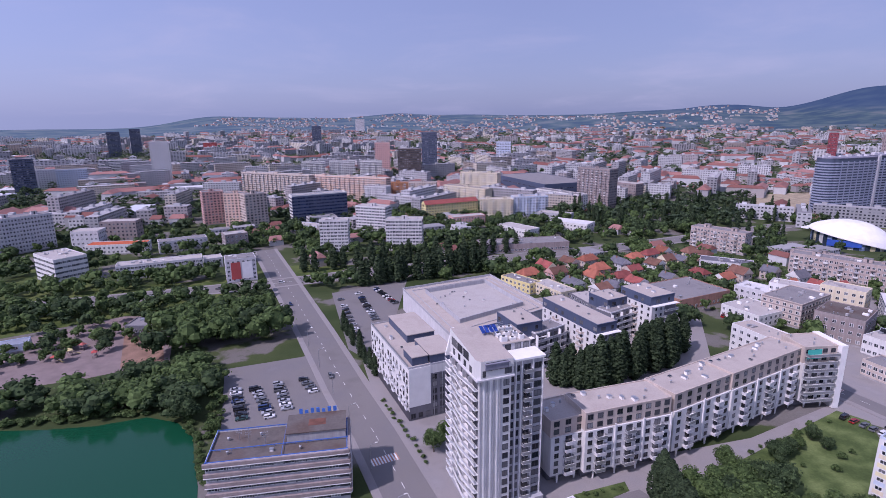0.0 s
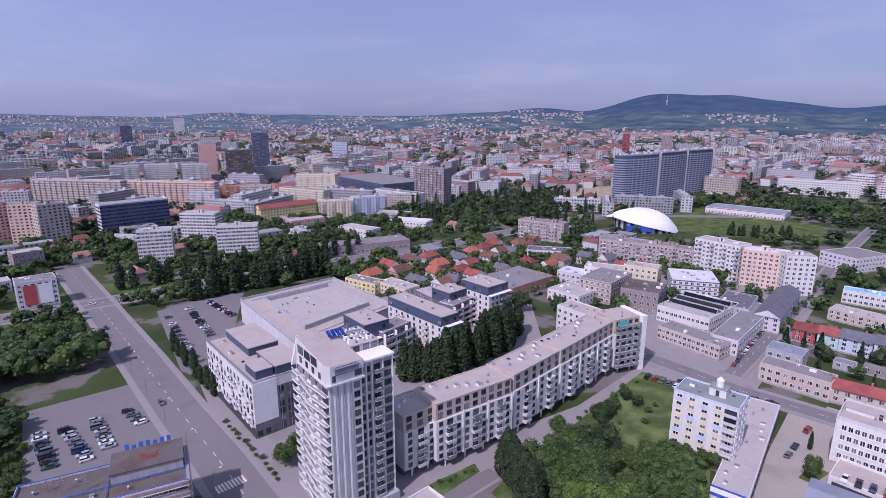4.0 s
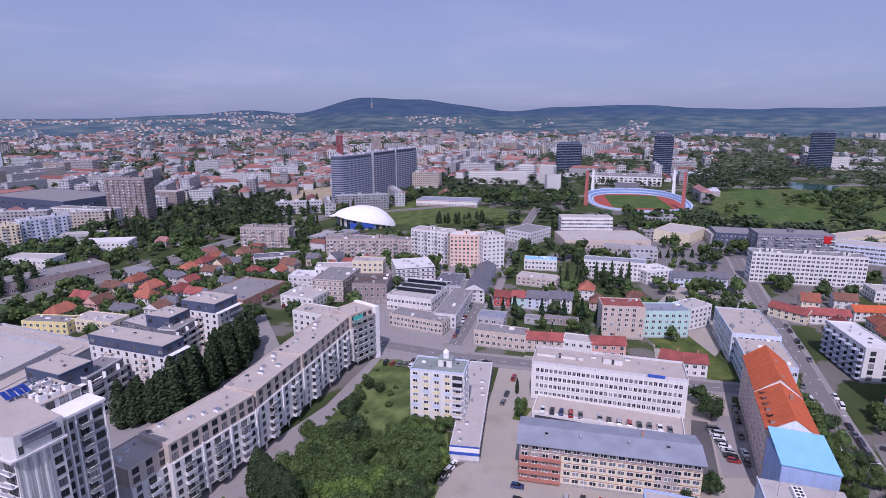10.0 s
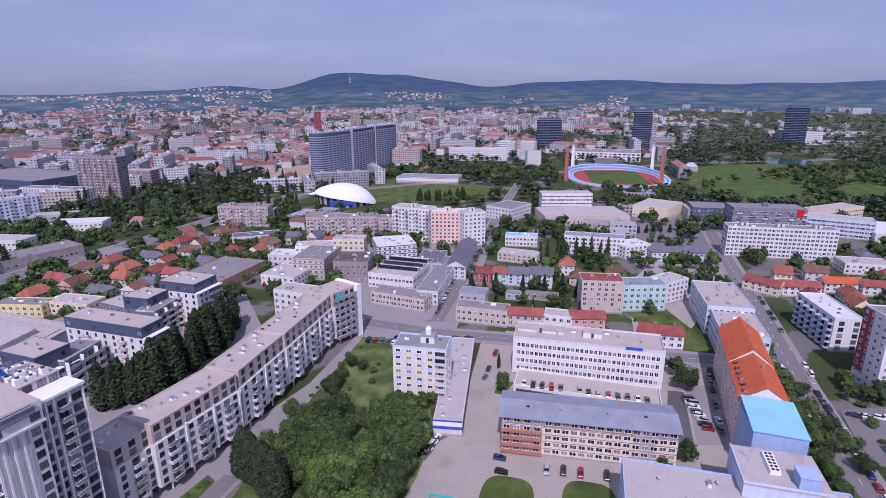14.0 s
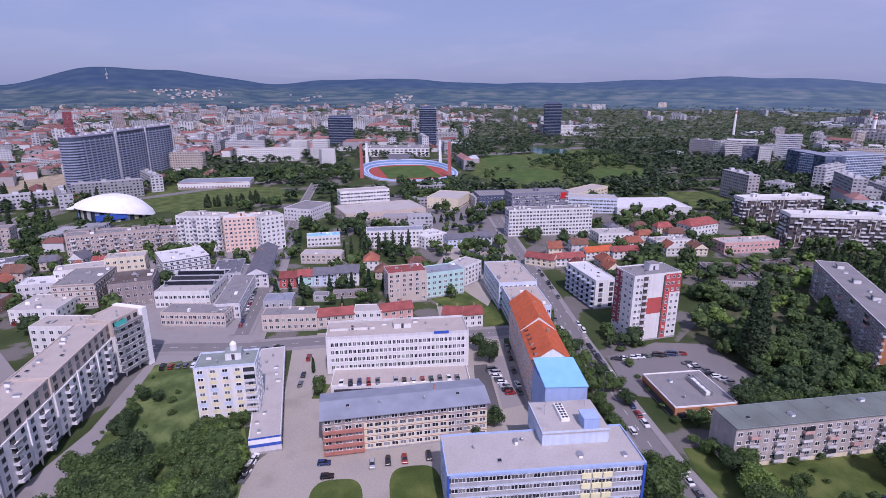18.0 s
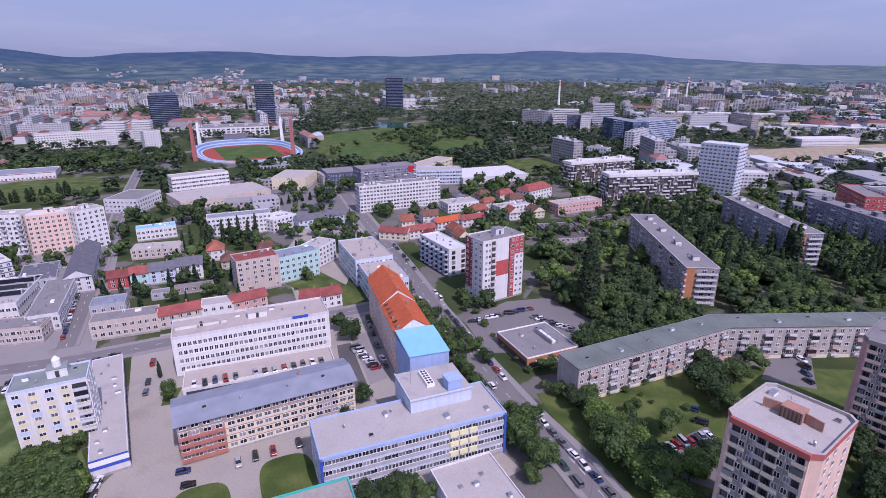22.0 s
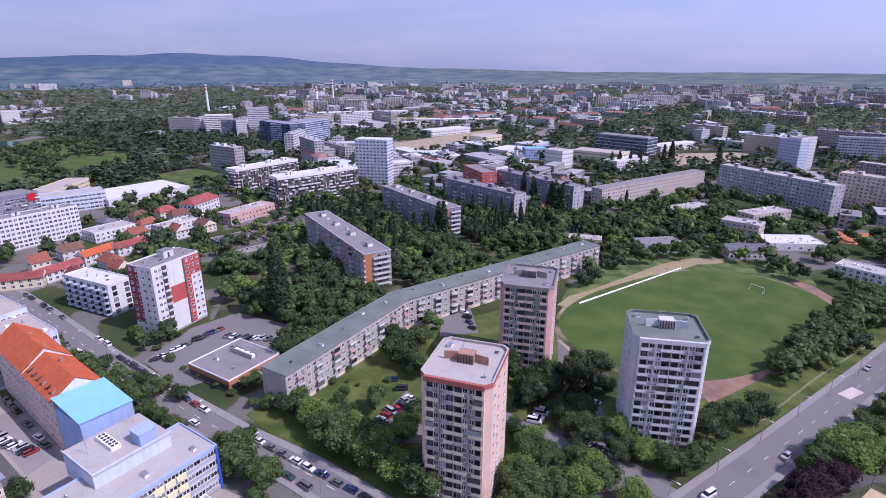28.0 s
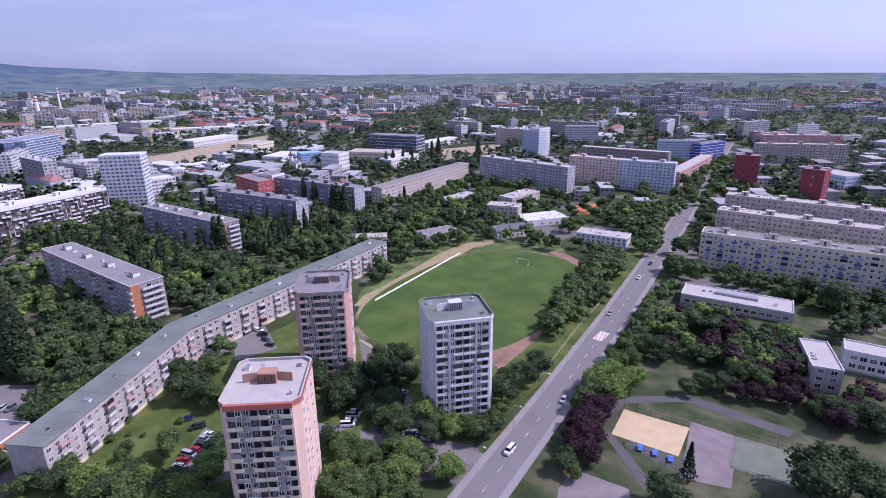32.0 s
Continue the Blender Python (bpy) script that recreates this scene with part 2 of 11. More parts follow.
def thing(name, x, y, z, rot, label, category, group="", kind=""):
    ob = new(name)
    ob.matrix_basis = pose(x, y, z, 0, 0, rot)
    ob.empty_display_size = 0.5
    return tagged(ob, label, category, group, kind)


SHARED = {}


def shared(key, make):
    if key not in SHARED:
        SHARED[key] = make()
    return SHARED[key]


def window_mesh(w, h, frame_mat="frame_white", pane="pane", split=1):
    """A framed window seen from outside, in the xz plane, facing -y; its back lies on y = 0."""
    def make():
        bm = bmesh.new()
        t, d = min(0.09, w * 0.08), 0.07
        box(bm, -w / 2, w / 2, -d, 0, h - t, h, 0, "k")
        box(bm, -w / 2, w / 2, -d - 0.07, 0, 0, t, 0, "k")
        for i in range(split + 2):
            x = -w / 2 + (w - t) * i / (split + 1)
            box(bm, x, x + t, -d, 0, t, h - t, 0, "kbt")
        v = [bm.verts.new(p) for p in ((-w / 2, -0.025, t), (w / 2, -0.025, t), (w / 2, -0.025, h - t), (-w / 2, -0.025, h - t))]
        bm.faces.new(v).material_index = 1
        return mesh("window", bm, frame_mat, pane)
    return shared(("win", w, h, frame_mat, pane, split), make)


def balcony_mesh(w, d, front="pale_render", slab="pale_render", glazed=0):
    """A balcony: slab, front and side parapets with a handrail; its back lies on y = 0, its floor on z = 0."""
    def make():
        bm = bmesh.new()
        box(bm, -w / 2, w / 2, -d, 0, -0.18, 0.0, 0)
        box(bm, -w / 2, w / 2, -d - 0.06, -d, 0.04, 0.98, 1)
        box(bm, -w / 2 - 0.05, -w / 2, -d, 0, 0.04, 0.98, 1)
        box(bm, w / 2, w / 2 + 0.05, -d, 0, 0.04, 0.98, 1)
        box(bm, -w / 2, w / 2, -d - 0.08, -d + 0.02, 0.98, 1.04, 0)
        if glazed:
            box(bm, -w / 2, w / 2, -d - 0.02, -d + 0.02, 1.04, 2.5, 2, "bt")
        return mesh("balcony", bm, slab, front, "pane")
    return shared(("bal", w, d, front, slab, glazed), make)


def face_pose(side, L, W, u, z, out=0.0):
    """The pose of a piece on one face of an L by W block: u along the face, z its foot."""
    if side == "f":
        return pose(u, -W / 2 - out, z, 0, 0, 0)
    if side == "b":
        return pose(-u, W / 2 + out, z, 0, 0, 180)
    if side == "l":
        return pose(-L / 2 - out, -u, z, 0, 0, -90)
    return pose(L / 2 + out, u, z, 0, 0, 90)


def flat_roof(parent, L, W, h, mat_roof="roof_felt", mat_edge="pale_render", rim=0.5, over=0.0, hut=(), hut_mat=None):
    """A flat roof with its deck, a raised rim and roof huts given as (x, y, length, width, height)."""
    bm = bmesh.new()
    a, b = L / 2 + over, W / 2 + over

    def ring(k, z):
        return [bm.verts.new(p) for p in ((-a + k, -b + k, z), (a - k, -b + k, z), (a - k, b - k, z), (-a + k, b - k, z))]

    rings = [ring(0, h + 0.002), ring(0, h + rim), ring(0.3, h + rim), ring(0.3, h + 0.12)]
    for p, q in zip(rings, rings[1:]):
        for i in range(4):
            bm.faces.new((p[i], p[(i + 1) % 4], q[(i + 1) % 4], q[i])).material_index = 1
    bm.faces.new(rings[-1]).material_index = 0
    bm.faces.new(rings[0][::-1]).material_index = 1
    roof = part("roof", mesh("roof", bm, mat_roof, mat_edge), parent)
    for x, y, l, w, hh in hut:
        bm = bmesh.new()
        box(bm, -l / 2, l / 2, -w / 2, w / 2, 0, hh, 0)
        box(bm, -l / 2 - 0.15, l / 2 + 0.15, -w / 2 - 0.15, w / 2 + 0.15, hh + 0.002, hh + 0.18, 1)
        box(bm, -0.5, 0.5, -w / 2 - 0.05, -w / 2, 0.1, 2.1, 2)
        part("roof_hut", mesh("roof_hut", bm, hut_mat or mat_edge, mat_roof, "frame_dark"), roof, pose(x, y, h + 0.12))
    return roof


def gable_roof(parent, L, W, h, rise, mat_roof="roof_red", mat_wall="white_render", over=0.5, hip=0.0):
    """A pitched roof with its ridge along x; hip shortens the ridge at both ends."""
    bm = bmesh.new()
    a, b = L / 2 + over, W / 2 + over
    z0 = h - over * rise / (W / 2)
    t = 0.22
    v = [bm.verts.new(p) for p in ((-a, -b, z0), (a, -b, z0), (a, b, z0), (-a, b, z0), (-a + hip, 0, h + rise), (a - hip, 0, h + rise))]
    w = [bm.verts.new((*q.co[:2], q.co[2] + t)) for q in v]
    for q in ((0, 1, 5, 4), (2, 3, 4, 5), (1, 2, 5), (3, 0, 4)):
        bm.faces.new([w[i] for i in q]).material_index = 0 if hip or len(q) == 4 else 1
    for i, j in ((0, 1), (1, 2), (2, 3), (3, 0)):
        bm.faces.new((v[i], v[j], w[j], w[i])).material_index = 0
    bm.faces.new((v[3], v[2], v[1], v[0])).material_index = 1
    roof = part("roof", mesh("roof", bm, mat_roof, mat_wall), parent)
    bm = bmesh.new()
    box(bm, -0.35, 0.35, -0.3, 0.3, 0, 1.8, 0)
    box(bm, -0.42, 0.42, -0.37, 0.37, 1.8, 1.95, 0)
    part("chimney", mesh("chimney", bm, "brick"), roof, pose(L * 0.2, W * 0.12, h + rise * 0.6))
    return roof


def joined_windows(parent, L, W, floors, z0, fh, sides, cols, w, wh, skip=0.0, pane="pane_far", seed=1, name="windows", framed=False):
    """All small windows of a block that stays far off, as one part."""
    rng = random.Random(seed)
    bm = bmesh.new()
    for side, nc in zip(sides, cols):
        length = L if side in "fb" else W
        for i in range(nc):
            u = -length / 2 + length * (i + 0.5) / nc
            for k in range(floors):
                if rng.random() < skip:
                    continue
                q = face_pose(side, L, W, u, z0 + k * fh)
                if not framed:
                    bm.faces.new([bm.verts.new(q @ Vector(p)) for p in ((-w / 2, -0.05, 0), (w / 2, -0.05, 0), (w / 2, -0.05, wh), (-w / 2, -0.05, wh))])
                    continue
                e = 0.09
                pts = [q @ Vector(p) for p in ((-w / 2 - e, -0.06, -e), (w / 2 + e, -0.06, -e), (w / 2 + e, -0.06, wh + e), (-w / 2 - e, -0.06, wh + e), (-w / 2 - e, 0, -e), (w / 2 + e, 0, -e), (w / 2 + e, 0, wh + e), (-w / 2 - e, 0, wh + e))]
                v = [bm.verts.new(p) for p in pts]
                for f in ((0, 1, 2, 3), (0, 4, 5, 1), (1, 5, 6, 2), (2, 6, 7, 3), (3, 7, 4, 0)):
                    bm.faces.new([v[j] for j in f]).material_index = 1
                for a0, a1 in ((-w / 2, -0.05), (0.05, w / 2)):
                    bm.faces.new([bm.verts.new(q @ Vector(p)) for p in ((a0, -0.066, 0), (a1, -0.066, 0), (a1, -0.066, wh), (a0, -0.066, wh))])
    return tagged(part(name, mesh(name, bm, pane, "frame_white"), parent), kind="stuff")


def facing(x, y, rot, L, W):
    """The two faces of a block that look towards the origin."""
    r = radians(rot)
    c = Vector((-x, -y))
    ux, uy = Vector((math.cos(r), math.sin(r))), Vector((-math.sin(r), math.cos(r)))
    out = ""
    if c.dot(ux) > L / 2:
        out += "r"
    elif c.dot(ux) < -L / 2:
        out += "l"
    if c.dot(uy) > W / 2:
        out += "b"
    elif c.dot(uy) < -W / 2:
        out += "f"
    return out


def wall_box(parent, L, W, h, m="pale_render", plinth="concrete", ph=0.8):
    bm = bmesh.new()
    rows = [[bm.verts.new((sx * L / 2, sy * W / 2, z)) for sx, sy in ((-1, -1), (1, -1), (1, 1), (-1, 1))] for z in (-0.3, ph, h)]
    for k in (0, 1):
        for i in range(4):
            bm.faces.new((rows[k][i], rows[k][(i + 1) % 4], rows[k + 1][(i + 1) % 4], rows[k + 1][i])).material_index = 1 - k
    bm.faces.new(rows[2])
    return part("wall", mesh("wall", bm, m, plinth), parent)


def block(x, y, rot, L, W, h, floors, label, wall="pale_render", roof="roof_felt", edge=None, win="far", spacing=3.2, ww=1.5, wh=1.4, bal=0, bal_mat="pale_render",
          end_wall=None, huts=0, rise=0.0, hip=0.0, name="apartment_block", category="apartment block", group="", z=0.0, frame_mat="frame_white", pane=None, base=1.0, skip=0.0, rim=0.5, over=0.0, strip=0, glazed=0.2, bands=None, loggias=None):
    """A block of flats or offices: walls, roof, storeys of windows, balconies every few bays."""
    t = thing(name, x, y, z, rot, label, category, group)
    keep_free(x, y, rot, L, W, 1.5)
    wall_box(t, L, W, h, wall)
    if end_wall:
        for s in (-1, 1):
            bm = bmesh.new()
            box(bm, s * L / 2 - 0.02, s * L / 2 + 0.02, -W / 2 - 0.01, W / 2 + 0.01, 0.4, h - 0.05, 0)
            part("end_cladding", mesh("end_cladding", bm, end_wall), t)
    if rise:
        gable_roof(t, L, W, h, rise, roof, wall, 0.5, hip)
    else:
        hut = []
        for i in range(huts):
            hut.append((-L / 2 + L * (i + 0.5) / huts, 0.0, min(4.5, L * 0.3), min(3.4, W * 0.4), 2.3))
        flat_roof(t, L, W, h, roof, edge or wall, rim, over, hut)
    if not rise and math.hypot(x, y) < 480 and L * W > 150:
        rg = random.Random(int(abs(x * 3 + y)))
        bm = bmesh.new()
        for _ in range(min(14, int(L * W / 55) + 2)):
            u, v = rg.uniform(-L / 2 + 1.5, L / 2 - 1.5), rg.uniform(-W / 2 + 1.5, W / 2 - 1.5)
            if rg.random() < 0.5:
                a, b = rg.uniform(0.4, 1.4), rg.uniform(0.4, 0.9)
                box(bm, u - a, u + a, v - b, v + b, h + 0.1, h + 0.12 + rg.uniform(0.4, 1.2), rg.choice((0, 1, 2)), "b")
            else:
                tube(bm, u, v, h + 0.1, h + rg.uniform(0.7, 1.5), 0.25, 0.25, 7, 1)
        tagged(part("roof_fittings", mesh("roof_fittings", bm, "trim_white", "metal", "concrete"), t), kind="stuff")
    sides = facing(x, y, rot, L, W)
    fh = (h - base - 0.3) / floors
    rng = random.Random(int(abs(x * 7 + y * 13)))
    cols = [max(1, int((L if s in "fb" else W) / spacing)) for s in sides]
    if win == "far":
        joined_windows(t, L, W, floors, base + 0.75, fh, sides, cols, ww, wh, skip, pane or "pane_far", int(abs(x + y)), framed=math.hypot(x, y) < 560)
    else:
        me = window_mesh(ww, wh, frame_mat, pane or "pane")
        for s, nc in zip(sides, cols):
            length = L if s in "fb" else W
            if s in "lr" and L > 2.2 * W:
                nc = min(nc, 2)
            for i in range(nc):
                u = -length / 2 + length * (i + 0.5) / nc
                has_bal = bal and s in "fb" and i % bal == bal // 2
                for k in range(floors):
                    zz = base + 0.75 + k * fh
                    part("window", me, t, face_pose(s, L, W, u, zz))
                    if has_bal and k:
                        part("balcony", balcony_mesh(min(3.0, spacing * 0.95), 1.2, bal_mat if isinstance(bal_mat, str) else rng.choice(bal_mat), "concrete", 1 if rng.random() < glazed else 0), t, face_pose(s, L, W, u, base + 0.05 + k * fh))
    if win == "far" and huts and L > 28 and not bands:
        tones = loggias or ("white_render", "grey_render", wall)
        bm = bmesh.new()
        for s, nc in zip(sides, cols):
            if s not in "fb":
                continue
            for i in range(1, nc, 3):
                u = -L / 2 + L * (i + 0.5) / nc
                for k in range(floors):
                    m_ = face_pose(s, L, W, u, base + 0.1 + k * fh)
                    mi = rng.randrange(len(tones))
                    w_ = min(3.4, spacing * 1.05) / 2
                    v = [bm.verts.new(m_ @ Vector(c)) for c in ((-w_, -1.1, 0), (w_, -1.1, 0), (w_, -1.1, 1.1), (-w_, -1.1, 1.1), (-w_, 0, 0), (w_, 0, 0), (w_, 0, 1.1), (-w_, 0, 1.1))]
                    for f in ((0, 1, 2, 3), (0, 3, 7, 4), (1, 5, 6, 2), (0, 4, 5, 1)):
                        bm.faces.new([v[j] for j in f]).material_index = mi
        tagged(part("balcony_stacks", mesh("balcony_stacks", bm, *tones), t), kind="stuff")
    if bands:
        bm = bmesh.new()
        p, q = L / 2 + 0.06, W / 2 + 0.06
        lo, hi = [[bm.verts.new(c) for c in ((-p, -q, z), (p, -q, z), (p, q, z), (-p, q, z))] for z in (0.0, 0.55)]
        for i in range(4):
            bm.faces.new((lo[i], lo[(i + 1) % 4], hi[(i + 1) % 4], hi[i]))
        me = mesh("storey_band", bm, bands)
        for k in range(floors + 1):
            part("storey_band", me, t, pose(0, 0, base + k * fh - 0.15))
    return t


# ---------------------------------------------------------------- ground
def ground_mat():
    """Town soil, paving and grass in patches; dark woods and pale clearings on the hills."""
    m = bpy.data.materials.new("ground_town")
    m.use_nodes = True
    n, l = m.node_tree.nodes, m.node_tree.links
    b = n["Principled BSDF"]
    b.inputs["Roughness"].default_value = 0.95
    b.inputs["Specular IOR Level"].default_value = 0.15
    geo = n.new("ShaderNodeNewGeometry")
    def noise_at(scale, detail=6):
        t = n.new("ShaderNodeTexNoise")
        t.inputs["Scale"].default_value, t.inputs["Detail"].default_value = scale, detail
        l.new(geo.outputs["Position"], t.inputs["Vector"])
        return t.outputs[0]
    def ramp(src, stops):
        r = n.new("ShaderNodeValToRGB")
        r.color_ramp.elements[0].position, r.color_ramp.elements[0].color = stops[0][0], (*stops[0][1], 1)
        r.color_ramp.elements[1].position, r.color_ramp.elements[1].color = stops[-1][0], (*stops[-1][1], 1)
        for p, c in stops[1:-1]:
            r.color_ramp.elements.new(p).color = (*c, 1)
        l.new(src, r.inputs[0])
        return r.outputs[0]
    town = ramp(noise_at(0.025), [(0.36, (0.035, 0.055, 0.018)), (0.535, (0.06, 0.08, 0.03)), (0.56, (0.15, 0.14, 0.125)), (0.75, (0.18, 0.17, 0.16))])
    hill = ramp(noise_at(0.006, 9), [(0.35, (0.012, 0.026, 0.012)), (0.52, (0.02, 0.038, 0.016)), (0.6, (0.05, 0.075, 0.03)), (0.75, (0.09, 0.10, 0.05))])
    sep = n.new("ShaderNodeSeparateXYZ")
    l.new(geo.outputs["Position"], sep.inputs[0])
    k = n.new("ShaderNodeMapRange")
    k.inputs[1].default_value, k.inputs[2].default_value = 8, 40
    l.new(sep.outputs[2], k.inputs[0])
    mix = n.new("ShaderNodeMix")
    mix.data_type = "RGBA"
    l.new(k.outputs[0], mix.inputs[0])
    l.new(town, mix.inputs[6])
    l.new(hill, mix.inputs[7])
    fine = n.new("ShaderNodeMapRange")
    fine.inputs[3].default_value, fine.inputs[4].default_value = 0.75, 1.25
    l.new(noise_at(1.5, 4), fine.inputs[0])
    sc = n.new("ShaderNodeVectorMath")
    sc.operation = "SCALE"
    l.new(mix.outputs[2], sc.inputs[0])
    l.new(fine.outputs[0], sc.inputs["Scale"])
    l.new(sc.outputs[0], b.inputs["Base Color"])
    M["ground_town"] = m


ground_mat()


def distance_mat():
    """The skyline backdrop: wooded ridges, green lower slopes; distance haze painted in, paler towards the plain."""
    m = bpy.data.materials.new("distance")
    m.use_nodes = True
    n, l = m.node_tree.nodes, m.node_tree.links
    b = n["Principled BSDF"]
    b.inputs["Roughness"].default_value = 1.0
    b.inputs["Specular IOR Level"].default_value = 0.0
    geo = n.new("ShaderNodeNewGeometry")

    def ramp(src, stops):
        r = n.new("ShaderNodeValToRGB")
        e = r.color_ramp.elements
        e[0].position, e[0].color = stops[0][0], (*stops[0][1], 1)
        e[1].position, e[1].color = stops[-1][0], (*stops[-1][1], 1)
        for p, c in stops[1:-1]:
            e.new(p).color = (*c, 1)
        l.new(src, r.inputs[0])
        return r.outputs[0]

    t = n.new("ShaderNodeTexNoise")
    t.inputs["Scale"].default_value, t.inputs["Detail"].default_value = 0.008, 9
    l.new(geo.outputs["Position"], t.inputs["Vector"])
    # wood tones lean blue: distance haze put into the colour
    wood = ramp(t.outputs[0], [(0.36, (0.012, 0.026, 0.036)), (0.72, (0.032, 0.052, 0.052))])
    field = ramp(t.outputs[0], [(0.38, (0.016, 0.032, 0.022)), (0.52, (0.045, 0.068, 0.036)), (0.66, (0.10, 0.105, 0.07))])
    sep = n.new("ShaderNodeSeparateXYZ")
    l.new(geo.outputs["Position"], sep.inputs[0])
    k = n.new("ShaderNodeMapRange")
    k.inputs[1].default_value, k.inputs[2].default_value = 95, 150
    l.new(sep.outputs[2], k.inputs[0])
    mix = n.new("ShaderNodeMix")
    mix.data_type = "RGBA"
    l.new(k.outputs[0], mix.inputs[0])
    l.new(field, mix.inputs[6])
    l.new(wood, mix.inputs[7])
    l.new(mix.outputs[2], b.inputs["Base Color"])
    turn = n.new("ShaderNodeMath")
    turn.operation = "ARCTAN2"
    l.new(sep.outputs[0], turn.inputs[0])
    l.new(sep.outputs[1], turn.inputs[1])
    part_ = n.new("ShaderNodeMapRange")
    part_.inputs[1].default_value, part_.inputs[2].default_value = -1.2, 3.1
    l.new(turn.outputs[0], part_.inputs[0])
    # emission paints the distance haze, stronger round the plain
    haze_glow = ramp(part_.outputs[0], [(0.0, (0.086, 0.125, 0.215)), (0.30, (0.060, 0.090, 0.172)), (0.42, (0.039, 0.062, 0.129)), (0.58, (0.043, 0.073, 0.146)), (0.70, (0.073, 0.107, 0.189)), (0.82, (0.090, 0.116, 0.159)), (1.0, (0.090, 0.112, 0.146))])
    l.new(haze_glow, b.inputs["Emission Color"])
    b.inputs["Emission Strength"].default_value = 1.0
    M["distance"] = m


distance_mat()
M_("asphalt", (0.20, 0.187, 0.18), vary=0.2, scale=0.07, grain=3.0, rough=0.95, bump=0.05, tint=(0.155, 0.147, 0.147))
M_("dark_asphalt", (0.10, 0.095, 0.095), vary=0.18, scale=0.1, grain=3.0, rough=0.95, bump=0.05)
M_("paving", (0.29, 0.268, 0.258), vary=0.2, scale=0.11, grain=3.0, rough=0.95, bump=0.05, tint=(0.225, 0.212, 0.21))
M_("yard", (0.385, 0.347, 0.295), vary=0.24, scale=0.06, grain=1.5, rough=0.95, bump=0.05, tint=(0.28, 0.257, 0.228))
M_("grass", (0.062, 0.098, 0.018), vary=0.34, scale=0.1, grain=2.0, rough=0.95, tint=(0.088, 0.110, 0.028), bump=0.3)
M_("worn_turf", (0.066, 0.098, 0.026), vary=0.4, scale=0.07, grain=1.5, rough=0.95, tint=(0.22, 0.165, 0.105), bump=0.3)
# darker grass with soil patches; tree shade is put into its colour
M_("tree_shade_grass", (0.042, 0.066, 0.020), vary=0.4, scale=0.09, grain=2.0, rough=0.95, tint=(0.085, 0.082, 0.048), bump=0.3)
M_("rough_grass", (0.072, 0.112, 0.028), vary=0.4, scale=0.12, grain=1.5, rough=0.95, tint=(0.105, 0.14, 0.045), bump=0.4)
M_("pitch_grass", (0.050, 0.098, 0.014), vary=0.16, scale=0.06, grain=1.0, rough=0.95, tint=(0.066, 0.108, 0.020), bump=0.1)
M_("cinder", (0.25, 0.155, 0.11), vary=0.25, scale=0.15, grain=2.0, rough=0.95)
M_("red_paving", (0.215, 0.17, 0.16), vary=0.15, scale=0.2, grain=3.0, rough=0.95)
M_("clay", (0.46, 0.17, 0.075), vary=0.1, scale=0.2, grain=3.0, rough=0.95)
M_("dry_soil", (0.34, 0.28, 0.19), vary=0.25, scale=0.15, grain=1.5, rough=0.95)
M_("bank_soil", (0.36, 0.29, 0.17), vary=0.4, scale=0.35, grain=1.2, rough=0.95, tint=(0.24, 0.20, 0.10), bump=0.5)
M_("sand", (0.52, 0.40, 0.24), vary=0.08, scale=0.3, grain=4.0, rough=0.95)
M_("tartan_red", (0.34, 0.07, 0.05), vary=0.1)
M_("court", (0.21, 0.175, 0.175), vary=0.18, scale=0.2)
M_("court_green", (0.15, 0.17, 0.125), vary=0.16, scale=0.2)
M_("paint_white", (0.72, 0.71, 0.69), vary=0.12, grain=8)


RIDGES = [(38, 5.5, 12), (22, 5, 86), (14, 5, 64), (5, 5, 92), (-3, 5, 75), (-11, 5, 65), (-19, 5, 85), (-27, 5, 134), (-36.5, 4.5, 200), (-43, 5, 190), (-49, 4.5, 122), (-57, 5, 141),
          (-64, 5, 140), (-71, 5.5, 123), (-79, 5.5, 124), (-87, 5.5, 134), (-95, 5.5, 162), (-103, 5.5, 135), (-111, 6, 86), (-121, 8, 64), (-133, 9, 38), (-147, 11, 39), (-163, 12, 34), (-182, 14, 31)]


def rise(x, y):
    """Height of the land: flat town, a ring of ridges along the skyline, highest to the north-west, and low foothills before them."""
    r = math.hypot(x, y)
    if r < 2500:
        return 0.0
    yaw = math.degrees(math.atan2(-x, y))
    if yaw > 120:
        yaw -= 360
    ridge = sum(h * math.exp(-((yaw - yc) / wy) ** 2) for yc, wy, h in RIDGES)
    f = min(1.0, (r - 2500) / 2350)
    steep = f ** 2.2 * (1 + 0.12 * math.sin(r * 0.004 + yaw * 0.31) * (1 - f))
    foot = 46 * math.exp(-((yaw + 15) / 13) ** 2 - ((r - 3900) / 420) ** 2)
    return 22 * f ** 1.5 + ridge * steep + foot


